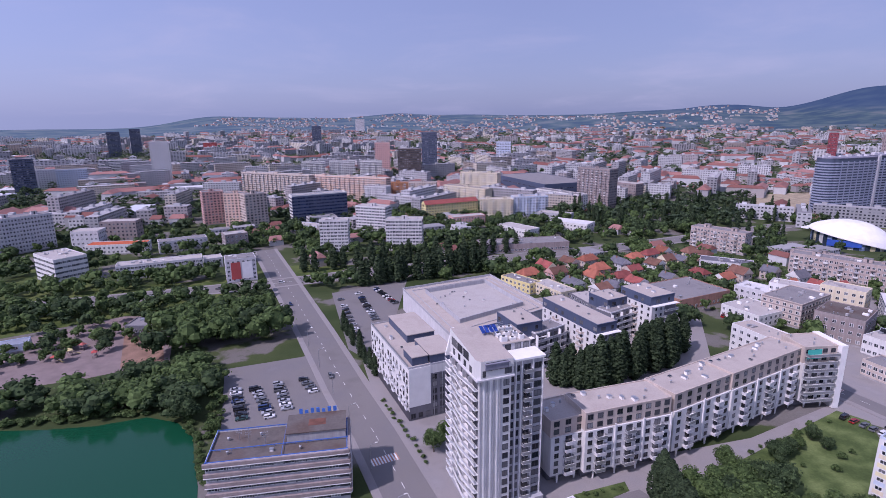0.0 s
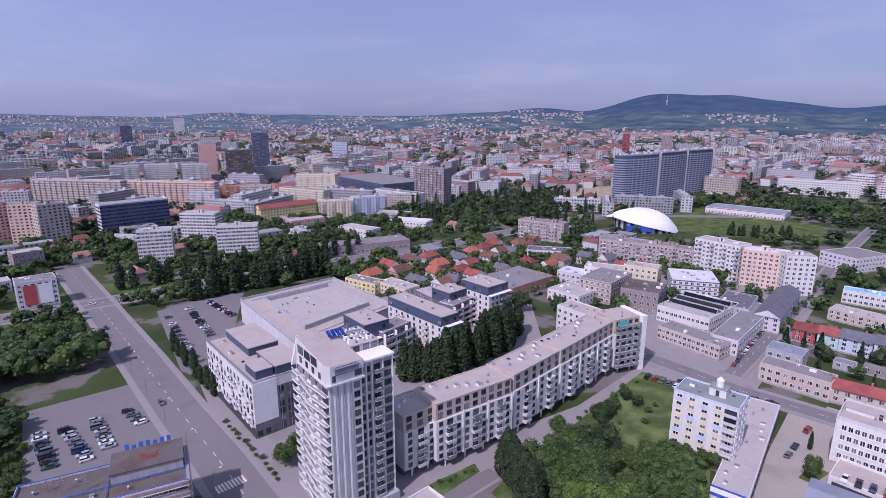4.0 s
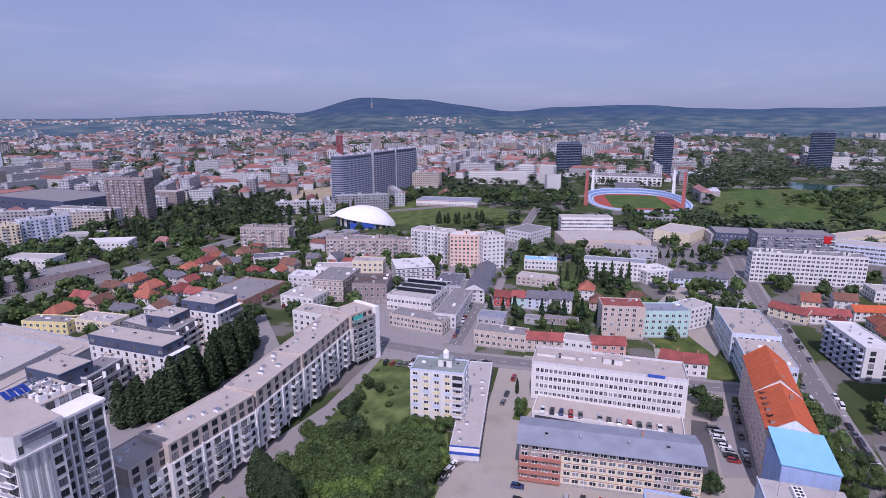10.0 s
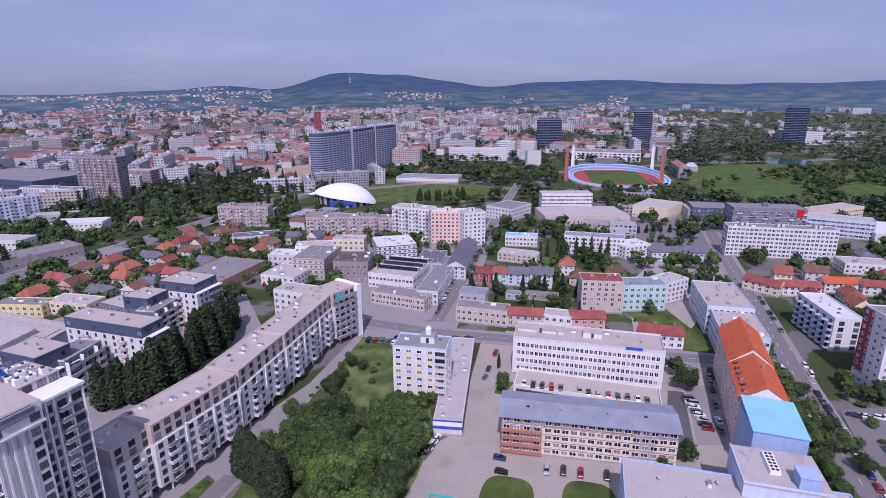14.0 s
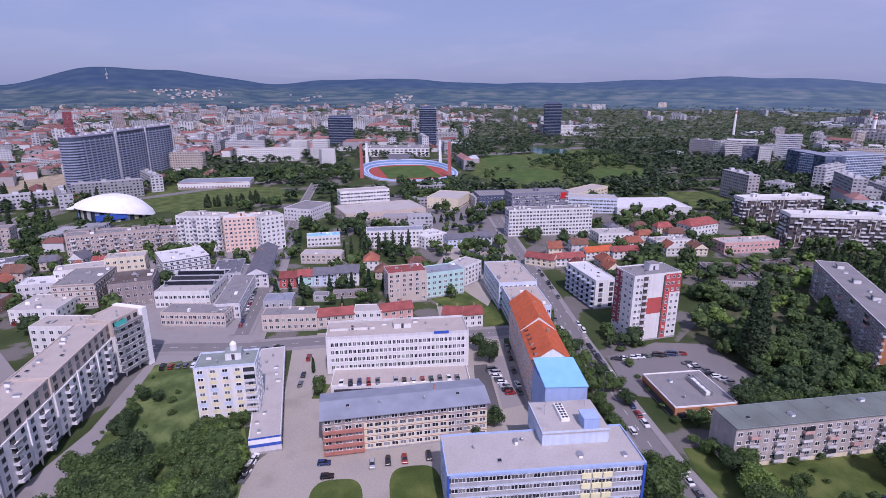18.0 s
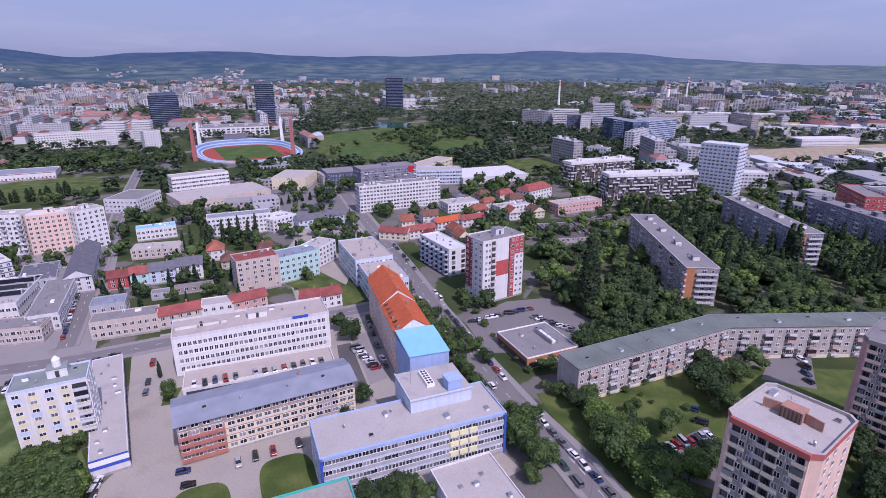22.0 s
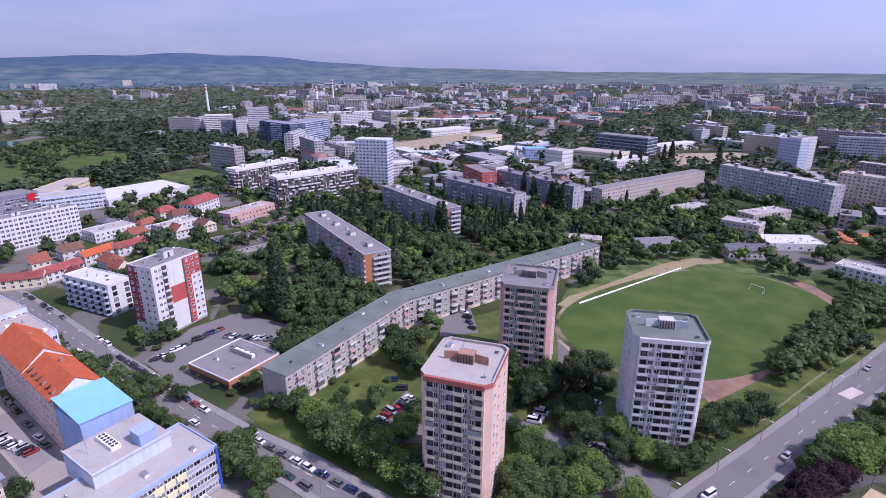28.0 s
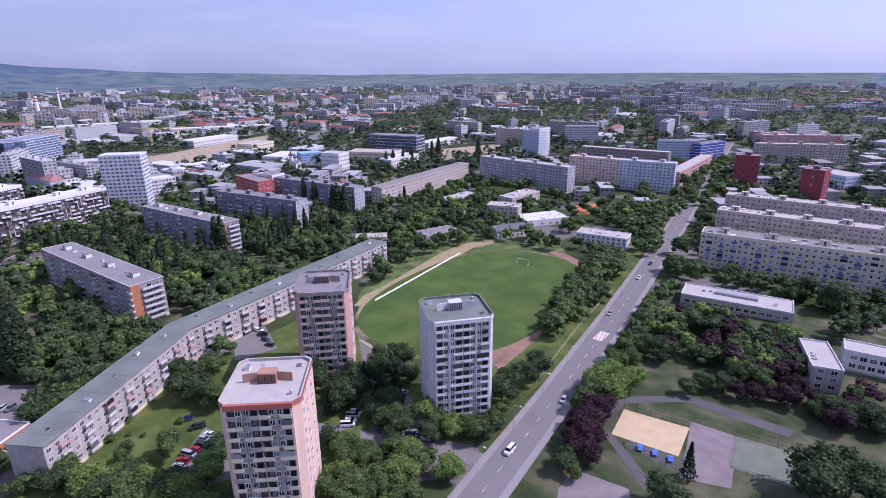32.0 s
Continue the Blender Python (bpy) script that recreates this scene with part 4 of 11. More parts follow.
leaf_mat("leaf", (0.062, 0.106, 0.034), (0.098, 0.148, 0.050))
leaf_mat("leaf_dark", (0.040, 0.070, 0.030), (0.066, 0.102, 0.042))
leaf_mat("leaf_bright", (0.115, 0.195, 0.042), (0.15, 0.225, 0.06))
leaf_mat("leaf_purple", (0.036, 0.020, 0.026), (0.060, 0.034, 0.038))
leaf_mat("leaf_poplar", (0.034, 0.058, 0.030), (0.056, 0.084, 0.040))
leaf_mat("needle", (0.023, 0.049, 0.026), (0.046, 0.078, 0.046))
leaf_mat("leaf_far", (0.044, 0.074, 0.040), (0.074, 0.108, 0.056))
M_("bark", (0.11, 0.085, 0.065), vary=0.25, grain=8, bump=0.5)


def crown_mesh(kind, seed, m):
    """A crown of many small leaf sprays: an uneven outline with gaps, 1 m high at the origin's foot, scaled per tree."""
    rng = random.Random(seed)
    verts, faces = [], []

    def spray(p, out, size):
        n = Vector(out) + Vector((rng.gauss(0, 0.55), rng.gauss(0, 0.55), rng.gauss(0.25, 0.5)))
        n.normalize()
        a = n.orthogonal().normalized()
        a.rotate(Matrix.Rotation(rng.uniform(0, 6.28), 3, n))
        b = n.cross(a)
        i = len(verts)
        k = rng.uniform(0.55, 1.0)
        for u, v in ((-1, -0.25), (0.1, -1), (1, 0.2), (-0.1, 1)):
            verts.append(tuple(p + a * (u * size) + b * (v * size * k) + n * rng.uniform(-0.2, 0.2) * size))
        faces.append((i, i + 1, i + 2, i + 3))

    def core(c, r, tall=1.0):
        """A lumpy inner mass of foliage under the sprays."""
        k = 2
        for ax in range(3):
            for sg in (-1, 1):
                for i in range(k):
                    for j in range(k):
                        q = []
                        for di, dj in ((0, 0), (1, 0), (1, 1), (0, 1)):
                            u, v = 2 * (i + di) / k - 1, 2 * (j + dj) / k - 1
                            d = [0, 0, 0]
                            d[ax], d[(ax + 1) % 3], d[(ax + 2) % 3] = sg, u * sg, v
                            d = Vector(d).normalized()
                            w = d * r * (1 + 0.16 * noise.noise(d * 2.0 + c * 9))
                            w = c + Vector((w.x, w.y, w.z * tall))
                            q.append(tuple(w))
                        n0 = len(verts)
                        verts.extend(q)
                        faces.append((n0, n0 + 1, n0 + 2, n0 + 3))

    if kind == "round":
        lobes = [(Vector((0, 0, 0.58)), 0.34)]
        for i in range(9):
            a = rng.uniform(0, 6.28)
            r = rng.uniform(0.16, 0.36)
            lobes.append((Vector((r * math.cos(a), r * math.sin(a), rng.uniform(0.38, 0.82))), rng.uniform(0.14, 0.24)))
        for c, r in lobes:
            core(c, r * 0.76)
        for c, r in lobes:
            for _ in range(int(3000 * r * r) + 52):
                d = Vector((rng.gauss(0, 1), rng.gauss(0, 1), rng.gauss(0.15, 1))).normalized()
                rr = r * rng.uniform(0.8, 1.1)
                p = c + d * rr
                spray(Vector((p.x, p.y, max(0.2, p.z))), d, rng.uniform(0.019, 0.036))
    elif kind == "poplar":
        def girth(z):
            return 0.098 * min(1.0, (z / 0.16) ** 0.6) * (1 - max(0.0, (z - 0.32) / 0.7) ** 2.0)

        for i in range(9):
            z = 0.1 + i * 0.098
            core(Vector((0, 0, z)), girth(z) * 0.8, 1.9)
        for _ in range(2600):
            z = rng.uniform(0.03, 1.0) ** 0.9
            a = rng.uniform(0, 6.28)
            r = (girth(z) * (1 + 0.14 * noise.noise(Vector((math.cos(a) * 1.6, math.sin(a) * 1.6, z * 9 + seed)))) + 0.006) * rng.uniform(0.82, 1.08)
            spray(Vector((r * math.cos(a), r * math.sin(a), z)), (math.cos(a), math.sin(a), 0.2), rng.uniform(0.010, 0.019))
    elif kind == "conifer":
        for _ in range(620):
            z = rng.uniform(0.05, 1.0)
            tier = 0.75 + 0.35 * ((z * 9) % 1.0)
            r = 0.22 * (1.02 - z) * tier * rng.uniform(0.75, 1.15)
            a = rng.uniform(0, 6.28)
            spray(Vector((r * math.cos(a), r * math.sin(a), z)), (math.cos(a), math.sin(a), -0.1), rng.uniform(0.022, 0.045))
    else:
        for i in range(5):
            c = Vector((rng.uniform(-0.3, 0.3), rng.uniform(-0.3, 0.3), rng.uniform(0.3, 0.6)))
            r = rng.uniform(0.22, 0.36)
            for _ in range(75):
                d = Vector((rng.gauss(0, 1), rng.gauss(0, 1), abs(rng.gauss(0.2, 1)))).normalized()
                p = c + d * r * rng.uniform(0.7, 1.05)
                spray(Vector((p.x, p.y, max(0.04, p.z))), d, rng.uniform(0.06, 0.1))
    me = bpy.data.meshes.new("crown")
    me.from_pydata(verts, [], faces)
    me.materials.append(M[m])
    return me


def trunk_mesh(kind, seed):
    """A tapered, slightly bent trunk with a few limbs, 1 m high in all."""
    rng = random.Random(seed)
    bm = bmesh.new()

    def limb(p0, p1, r0, r1, n=6):
        d = (p1 - p0).normalized()
        a = d.orthogonal().normalized()
        b = d.cross(a)
        lo = [bm.verts.new(p0 + (a * math.cos(6.283 * i / n) + b * math.sin(6.283 * i / n)) * r0) for i in range(n)]
        hi = [bm.verts.new(p1 + (a * math.cos(6.283 * i / n) + b * math.sin(6.283 * i / n)) * r1) for i in range(n)]
        for i in range(n):
            bm.faces.new((lo[i], lo[(i + 1) % n], hi[(i + 1) % n], hi[i]))

    top = 0.5 if kind == "round" else 0.85
    mid = Vector((rng.uniform(-0.02, 0.02), rng.uniform(-0.02, 0.02), top * 0.5))
    limb(Vector((0, 0, -0.02)), mid, 0.026, 0.02)
    limb(mid, Vector((mid.x * 1.5, mid.y * 1.5, top)), 0.02, 0.008)
    if kind == "round":
        for i in range(5):
            a = 1.256 * i + rng.uniform(-0.3, 0.3)
            limb(Vector((mid.x, mid.y, rng.uniform(0.25, 0.42))), Vector((0.26 * math.cos(a), 0.26 * math.sin(a), rng.uniform(0.5, 0.7))), 0.012, 0.004, 5)
    return mesh("trunk", bm, "bark")


TREE_LABEL = {
    "round": "leafy broad-crowned green tree on a lawn", "round_dark": "dark green broad-crowned leafy tree", "round_bright": "light green leafy tree", "purple": "purple-leaved plum tree on a lawn",
    "poplar": "tall slender columnar poplar", "conifer": "dark green pointed spruce", "shrub": "low rounded green shrub"}
TREE_KIND = {"round": ("round", "leaf"), "round_dark": ("round", "leaf_dark"), "round_bright": ("round", "leaf_bright"), "purple": ("round", "leaf_purple"),
             "poplar": ("poplar", "leaf_poplar"), "conifer": ("conifer", "needle"), "shrub": ("shrub", "leaf")}
PROTO, TREES = {}, []
NEAR_TREES = 205.0


REST = {}             # trees beyond the near ones, gathered by leaf kind


# the open lawn behind the long row, with low shrubs only
OPEN_LAWN = [(164.5, -39.4), (171.4, -59.6), (174.3, -70.7), (157.2, -70.8), (148.6, -58.4), (153.5, -50.6), (153.1, -45.7)]


def tree(kind, x, y, h, spread=1.0, z=0.0):
    form, leaf = TREE_KIND[kind]
    if h > 3.5 and inside(x, y, OPEN_LAWN):
        kind, h, spread = "shrub", 1.6, 1.3
        form, leaf = TREE_KIND[kind]
    v = len(TREES) % 3
    if math.hypot(x, y) > NEAR_TREES and h < 28:
        REST.setdefault(leaf, []).append((form, v, x, y, h, spread, len(TREES)))
        TREES.append((x, y, h))
        return None
    key = (kind, v)
    if key not in PROTO:
        PROTO[key] = (crown_mesh(form, 11 * v + len(PROTO), leaf), trunk_mesh(form, v + 5))
    crown, trunk = PROTO[key]
    name = {"poplar": "poplar_tree", "conifer": "spruce_tree", "shrub": "shrub", "purple": "plum_tree"}.get(kind, "tree")
    t = thing(name, x, y, z, 0, TREE_LABEL[kind], "shrub" if kind == "shrub" else "tree")
    q = Matrix.Diagonal((h * spread, h * spread, h, 1)) @ pose(0, 0, 0, 0, 0, (len(TREES) * 77) % 360)
    part("crown", crown, t, q)
    if kind != "shrub":
        part("trunk", trunk, t, q)
    TREES.append((x, y, h))
    return t


def plant_rest():
    """The trees farther off, as one mesh for each kind of leaf."""
    for leaf, rows in REST.items():
        allv, allf, base = [], [], 0
        for form, v, x, y, h, spread, k in rows:
            far = math.hypot(x, y) > 320
            key = ("thin", form, v, far)
            if key not in PROTO:
                me = crown_mesh(form, 40 + v, leaf)
                co = np.empty(len(me.vertices) * 3)
                me.vertices.foreach_get("co", co)
                quads = co.reshape(-1, 4, 3)
                n0 = {"round": 240, "poplar": 216}.get(form, 0)
                keep = {"round": 144, "poplar": 216}.get(form, 0) if far else n0
                step = (14 if far else 5) if form == "poplar" else (34 if far else 8) if n0 else (4 if far else 2)
                quads = np.concatenate([quads[:keep], quads[n0::step]])
                mid = quads.mean(axis=1, keepdims=True)
                grow = np.full((len(quads), 1, 1), (2.2 if far else 1.5) if form == "poplar" else 2.8 if far else 1.65)
                grow[:keep] = 1.05 if far else 1.02
                PROTO[key] = (mid + (quads - mid) * grow).reshape(-1, 3)
                bpy.data.meshes.remove(me)
            p = PROTO[key]
            a = radians(k * 77 % 360)
            c, s = math.cos(a), math.sin(a)
            q = np.stack([(p[:, 0] * c - p[:, 1] * s) * h * spread + x, (p[:, 0] * s + p[:, 1] * c) * h * spread + y, p[:, 2] * h], 1)
            allv.append(q)
            allf.append(np.arange(len(q)).reshape(-1, 4) + base)
            base += len(q)
        me = bpy.data.meshes.new("background_trees")
        vv, ff = np.concatenate(allv), np.concatenate(allf)
        me.from_pydata(vv.tolist(), [], ff.tolist())
        me.materials.append(M[leaf])
        tagged(new("background_trees", me), "tree crowns among the blocks farther off", "trees", kind="stuff")


def grove(cx, cy, L, W, rot, n, kinds, h0, h1, seed, gap=4.0, pad=2.0):
    """n trees spread at random over a plan box, clear of buildings and roads."""
    rng = random.Random(seed)
    c, s = math.cos(radians(rot)), math.sin(radians(rot))
    placed, tries = [], 0
    while len(placed) < n and tries < n * 30:
        tries += 1
        u, v = rng.uniform(-L / 2, L / 2), rng.uniform(-W / 2, W / 2)
        x, y = cx + u * c - v * s, cy + u * s + v * c
        if not is_free(x, y, pad) or any((x - a) ** 2 + (y - b) ** 2 < gap * gap for a, b in placed):
            continue
        placed.append((x, y))
        k = rng.choice(kinds)
        h = rng.uniform(h0, h1)
        if k == "poplar":
            tree(k, x, y, h * 1.7)
        elif k == "shrub":
            tree(k, x, y, rng.uniform(1.6, 3.2), 1.3)
        else:
            tree(k, x, y, h, rng.uniform(0.85, 1.15))


def grove_in(pts, n, kinds, h0, h1, seed, gap=3.0, spread=1.1):
    """n trees at random inside a plan polygon."""
    rng = random.Random(seed)
    xs, ys = [p[0] for p in pts], [p[1] for p in pts]
    placed, tries = [], 0
    while len(placed) < n and tries < n * 40:
        tries += 1
        x, y = rng.uniform(min(xs), max(xs)), rng.uniform(min(ys), max(ys))
        if not inside(x, y, pts) or any((x - a) ** 2 + (y - b) ** 2 < gap * gap for a, b in placed):
            continue
        placed.append((x, y))
        k = rng.choice(kinds)
        h = rng.uniform(h0, h1)
        tree(k, x, y, h if k != "shrub" else rng.uniform(1.5, 3.0), spread * rng.uniform(0.85, 1.2))


def tree_row(x0, y0, x1, y1, n, kind, h0, h1, seed, jit=1.0, spread=1.0):
    rng = random.Random(seed)
    for i in range(n):
        f = i / max(1, n - 1)
        tree(kind, x0 + (x1 - x0) * f + rng.uniform(-jit, jit), y0 + (y1 - y0) * f + rng.uniform(-jit, jit), rng.uniform(h0, h1), spread * rng.uniform(0.9, 1.1))


# ---------------------------------------------------------------- vehicles
CAR_COLORS = {"white": (0.72, 0.72, 0.72), "silver": (0.36, 0.37, 0.39), "grey": (0.12, 0.125, 0.13), "black": (0.014, 0.014, 0.016), "blue": (0.015, 0.035, 0.11), "red": (0.26, 0.015, 0.015), "green": (0.018, 0.055, 0.042)}
for k_, c_ in CAR_COLORS.items():
    m_ = mat("car_paint_" + k_, c_, rough=0.25, vary=0.04, bump=0.0, spec=0.6)
    m_.node_tree.nodes["Principled BSDF"].inputs["Coat Weight"].default_value = 0.6
    M["car_paint_" + k_] = m_
M_("tyre", (0.012, 0.012, 0.013), rough=0.9, vary=0.1)
M_("car_glass", (0.012, 0.014, 0.018), rough=0.06, vary=0.02, bump=0.0, spec=0.8)


def loft(bm, sections, mi=0):
    """A skin through cross sections, each a list of points; ends closed."""
    rows = [[bm.verts.new(p) for p in sec] for sec in sections]
    for a, b in zip(rows, rows[1:]):
        n = len(a)
        for i in range(n):
            bm.faces.new((a[i], a[(i + 1) % n], b[(i + 1) % n], b[i])).material_index = mi
    bm.faces.new(rows[0][::-1]).material_index = mi
    bm.faces.new(rows[-1]).material_index = mi


def car_parts(style, color):
    def body():
        bm = bmesh.new()
        hw = 0.88
        prof = {"hatch": [(-2.0, 0.35, 0.78), (-1.85, 0.28, 0.92), (-0.7, 0.25, 0.98), (0.9, 0.25, 1.0), (1.9, 0.28, 0.98), (2.05, 0.38, 0.8)],
                "sedan": [(-2.25, 0.35, 0.74), (-2.1, 0.28, 0.86), (-0.9, 0.25, 0.95), (1.0, 0.25, 0.97), (2.1, 0.28, 0.98), (2.3, 0.38, 0.8)],
                "van": [(-2.4, 0.4, 0.9), (-2.25, 0.3, 1.15), (-1.5, 0.28, 1.3), (0.9, 0.28, 1.3), (2.35, 0.28, 1.3), (2.45, 0.4, 1.2)]}[style]
        secs = []
        for x, z0, z1 in prof:
            k = 0.92 if x in (prof[0][0], prof[-1][0]) else 1.0
            secs.append([(x, -hw * k, z0), (x, hw * k, z0), (x, hw * k, z1 - 0.14), (x, hw * k * 0.9, z1), (x, -hw * k * 0.9, z1), (x, -hw * k, z1 - 0.14)])
        loft(bm, secs)
        top = {"hatch": (-0.15, 1.75, 1.46), "sedan": (-0.1, 1.05, 1.42), "van": (-0.9, 2.25, 2.0)}[style]
        box(bm, top[0], top[1], -0.6, 0.6, top[2] - 0.03, top[2] + 0.03, 0)
        return mesh("body", bm, "car_paint_" + color)

    def cabin():
        bm = bmesh.new()
        a, b, zt, z0 = {"hatch": (-0.95, 1.95, 1.45, 0.97), "sedan": (-0.95, 1.7, 1.41, 0.95), "van": (-1.6, 2.38, 1.98, 1.28)}[style]
        c, d = {"hatch": (-0.2, 1.75), "sedan": (-0.15, 1.0), "van": (-1.0, 2.3)}[style]
        loft(bm, [[(a, -0.78, z0), (b, -0.78, z0), (b, 0.78, z0), (a, 0.78, z0)], [(c, -0.62, zt), (d, -0.62, zt), (d, 0.62, zt), (c, 0.62, zt)]])
        return mesh("windows", bm, "car_glass")

    def wheel():
        bm = bmesh.new()
        n = 12
        for s, r, mi in ((0.1, 0.32, 0), (0.105, 0.19, 1)):
            lo = [bm.verts.new((r * math.cos(6.283 * i / n), -s, r * math.sin(6.283 * i / n))) for i in range(n)]
            hi = [bm.verts.new((r * math.cos(6.283 * i / n), s, r * math.sin(6.283 * i / n))) for i in range(n)]
            for i in range(n):
                bm.faces.new((lo[i], lo[(i + 1) % n], hi[(i + 1) % n], hi[i])).material_index = mi
            bm.faces.new(lo).material_index = mi
            bm.faces.new(hi).material_index = mi
        return mesh("wheel", bm, "tyre", "metal")

    return shared(("carbody", style, color), body), shared(("carglass", style), cabin), shared("wheel", wheel)


CARS = [0]


def car(x, y, rot, color="silver", style="hatch", z=0.06, where="parked"):
    body, cabin, wheel = car_parts(style, color)
    if style == "van":
        label = f"{color} van {where}"
    else:
        label = f"{color} {'hatchback' if style == 'hatch' else 'saloon'} car {where}"
    t = thing("car" if style != "van" else "van", x, y, z, rot, label, "van" if style == "van" else "car")
    part("body", body, t)
    part("cabin_glass", cabin, t)
    ax = 1.35 if style != "van" else 1.5
    if math.hypot(x, y) > 170:
        def both():
            bm = bmesh.new()
            for sx in (-ax, ax):
                for sy in (-0.8, 0.8):
                    bm.from_mesh(wheel)
                    bmesh.ops.translate(bm, vec=(sx, sy, 0.32), verts=bm.verts[-48:])
            return mesh("wheel_set", bm, "tyre", "metal")
        part("wheel_set", shared(("wheel_set", ax), both), t)
    else:
        for sx in (-ax, ax):
            for sy in (-0.8, 0.8):
                part("wheel", wheel, t, pose(sx, sy, 0.32))
    CARS[0] += 1
    return t


def car_row(x0, y0, x1, y1, n, rot, seed, fill=1.0, z=0.06, where="parked by the kerb"):
    """n parking places along a line, most of them taken."""
    rng = random.Random(seed)
    for i in range(n):
        f = (i + 0.5) / n
        pick = rng.choice(["white", "white", "silver", "silver", "grey", "grey", "black", "black", "blue", "red", "green"] if rng.random() < 0.75 else ["white", "silver", "black", "grey"])
        st = rng.choice(["hatch", "hatch", "sedan", "sedan", "hatch", "van"])
        go = rng.random() < fill
        jx, jr, flip = rng.uniform(-0.25, 0.25), rng.uniform(-3, 3), rng.random() < 0.5
        if go:
            car(x0 + (x1 - x0) * f + jx, y0 + (y1 - y0) * f, rot + jr + (180 if flip else 0), pick, st, z, where)


# ---------------------------------------------------------------- facade pieces
def facade(t, side, L, W, cols, floors, z0, fh, ww, wh, me=None, frame_mat="frame_white", split=1, keep=None, margin=0.0, out=0.0):
    """A grid of framed windows on one face of a block."""
    me = me or window_mesh(ww, wh, frame_mat, "pane", split)
    length = (L if side in "fb" else W) - 2 * margin
    for i in range(cols):
        u = -length / 2 + length * (i + 0.5) / cols
        for k in range(floors):
            if keep is None or keep(i, k):
                part("window", me, t, face_pose(side, L, W, u, z0 + k * fh, out))


def balconies(t, side, L, W, us, floors, z0, fh, w, d, front, slab="concrete", glazed=0.2, seed=3):
    rng = random.Random(seed)
    for u in us:
        for k in range(floors):
            part("balcony", balcony_mesh(w, d, front, slab, 1 if rng.random() < glazed else 0), t, face_pose(side, L, W, u, z0 + k * fh))


def panel(t, name, side, L, W, u0, u1, z0, z1, m, thick=0.06, label=""):
    """A flat cladding panel or band fixed on one face."""
    bm = bmesh.new()
    box(bm, u0, u1, -thick, 0, z0, z1, 0, "k")
    return part(name, mesh(name, bm, m), t, face_pose(side, L, W, 0, 0), label)


def roof_kit(t, h, spots, seed=1):
    """Vents, boxes and cowls on a roof."""
    rng = random.Random(seed)
    for x, y in spots:
        bm = bmesh.new()
        k = rng.random()
        if k < 0.45:
            l, w, hh = rng.uniform(0.8, 2.2), rng.uniform(0.7, 1.4), rng.uniform(0.6, 1.3)
            box(bm, -l / 2, l / 2, -w / 2, w / 2, 0, hh, 0)
            box(bm, -l / 2 - 0.08, l / 2 + 0.08, -w / 2 - 0.08, w / 2 + 0.08, hh, hh + 0.1, 1)
            part("vent_box", mesh("vent_box", bm, "trim_white", "metal"), t, pose(x, y, h + 0.12, 0, 0, rng.choice((0, 90))))
        elif k < 0.75:
            tube(bm, 0, 0, 0, 0.9, 0.28, 0.28, 10)
            tube(bm, 0, 0, 0.95, 1.2, 0.45, 0.1, 10)
            part("vent_pipe", mesh("vent_pipe", bm, "metal"), t, pose(x, y, h + 0.12))
        else:
            box(bm, -0.6, 0.6, -0.6, 0.6, 0, 0.35, 0)
            box(bm, -0.5, 0.5, -0.5, 0.5, 0.35, 0.5, 1)
            part("skylight", mesh("skylight", bm, "concrete", "pane"), t, pose(x, y, h + 0.12))


def mast(t, x, y, z, h, arms=3):
    bm = bmesh.new()
    tube(bm, 0, 0, 0, h, 0.07, 0.04, 6)
    for i in range(arms):
        zz = h * (0.55 + 0.4 * i / max(1, arms))
        box(bm, -0.9, 0.9, -0.03, 0.03, zz, zz + 0.05, 0)
        for k in range(4):
            box(bm, -0.8 + 0.5 * k, -0.76 + 0.5 * k, -0.3, 0.3, zz + 0.02, zz + 0.06, 0)
    part("aerial", mesh("aerial", bm, "metal"), t, pose(x, y, z))


def shell(name, x, y, rot, L, W, h, label, category, wall, roof, edge=None, rim=0.5, hut=(), hut_mat=None, ph=0.8, roof_rise=0.0, over=0.0, hip=0.0):
    """Walls and roof of a block, with no openings yet."""
    t = thing(name, x, y, 0, rot, label, category)
    wall_box(t, L, W, h, wall, "concrete", ph)
    if roof_rise:
        gable_roof(t, L, W, h, roof_rise, roof, wall, over or 0.5, hip)
    else:
        flat_roof(t, L, W, h, roof, edge or wall, rim, over, hut, hut_mat)
    keep_free(x, y, rot, L, W, 1.5)
    return t


M_("balcony_glass", (0.24, 0.26, 0.28), rough=0.25, vary=0.1, bump=0.0)
M_("parapet_glass", (0.46, 0.47, 0.50), rough=0.3, vary=0.12, bump=0.0)


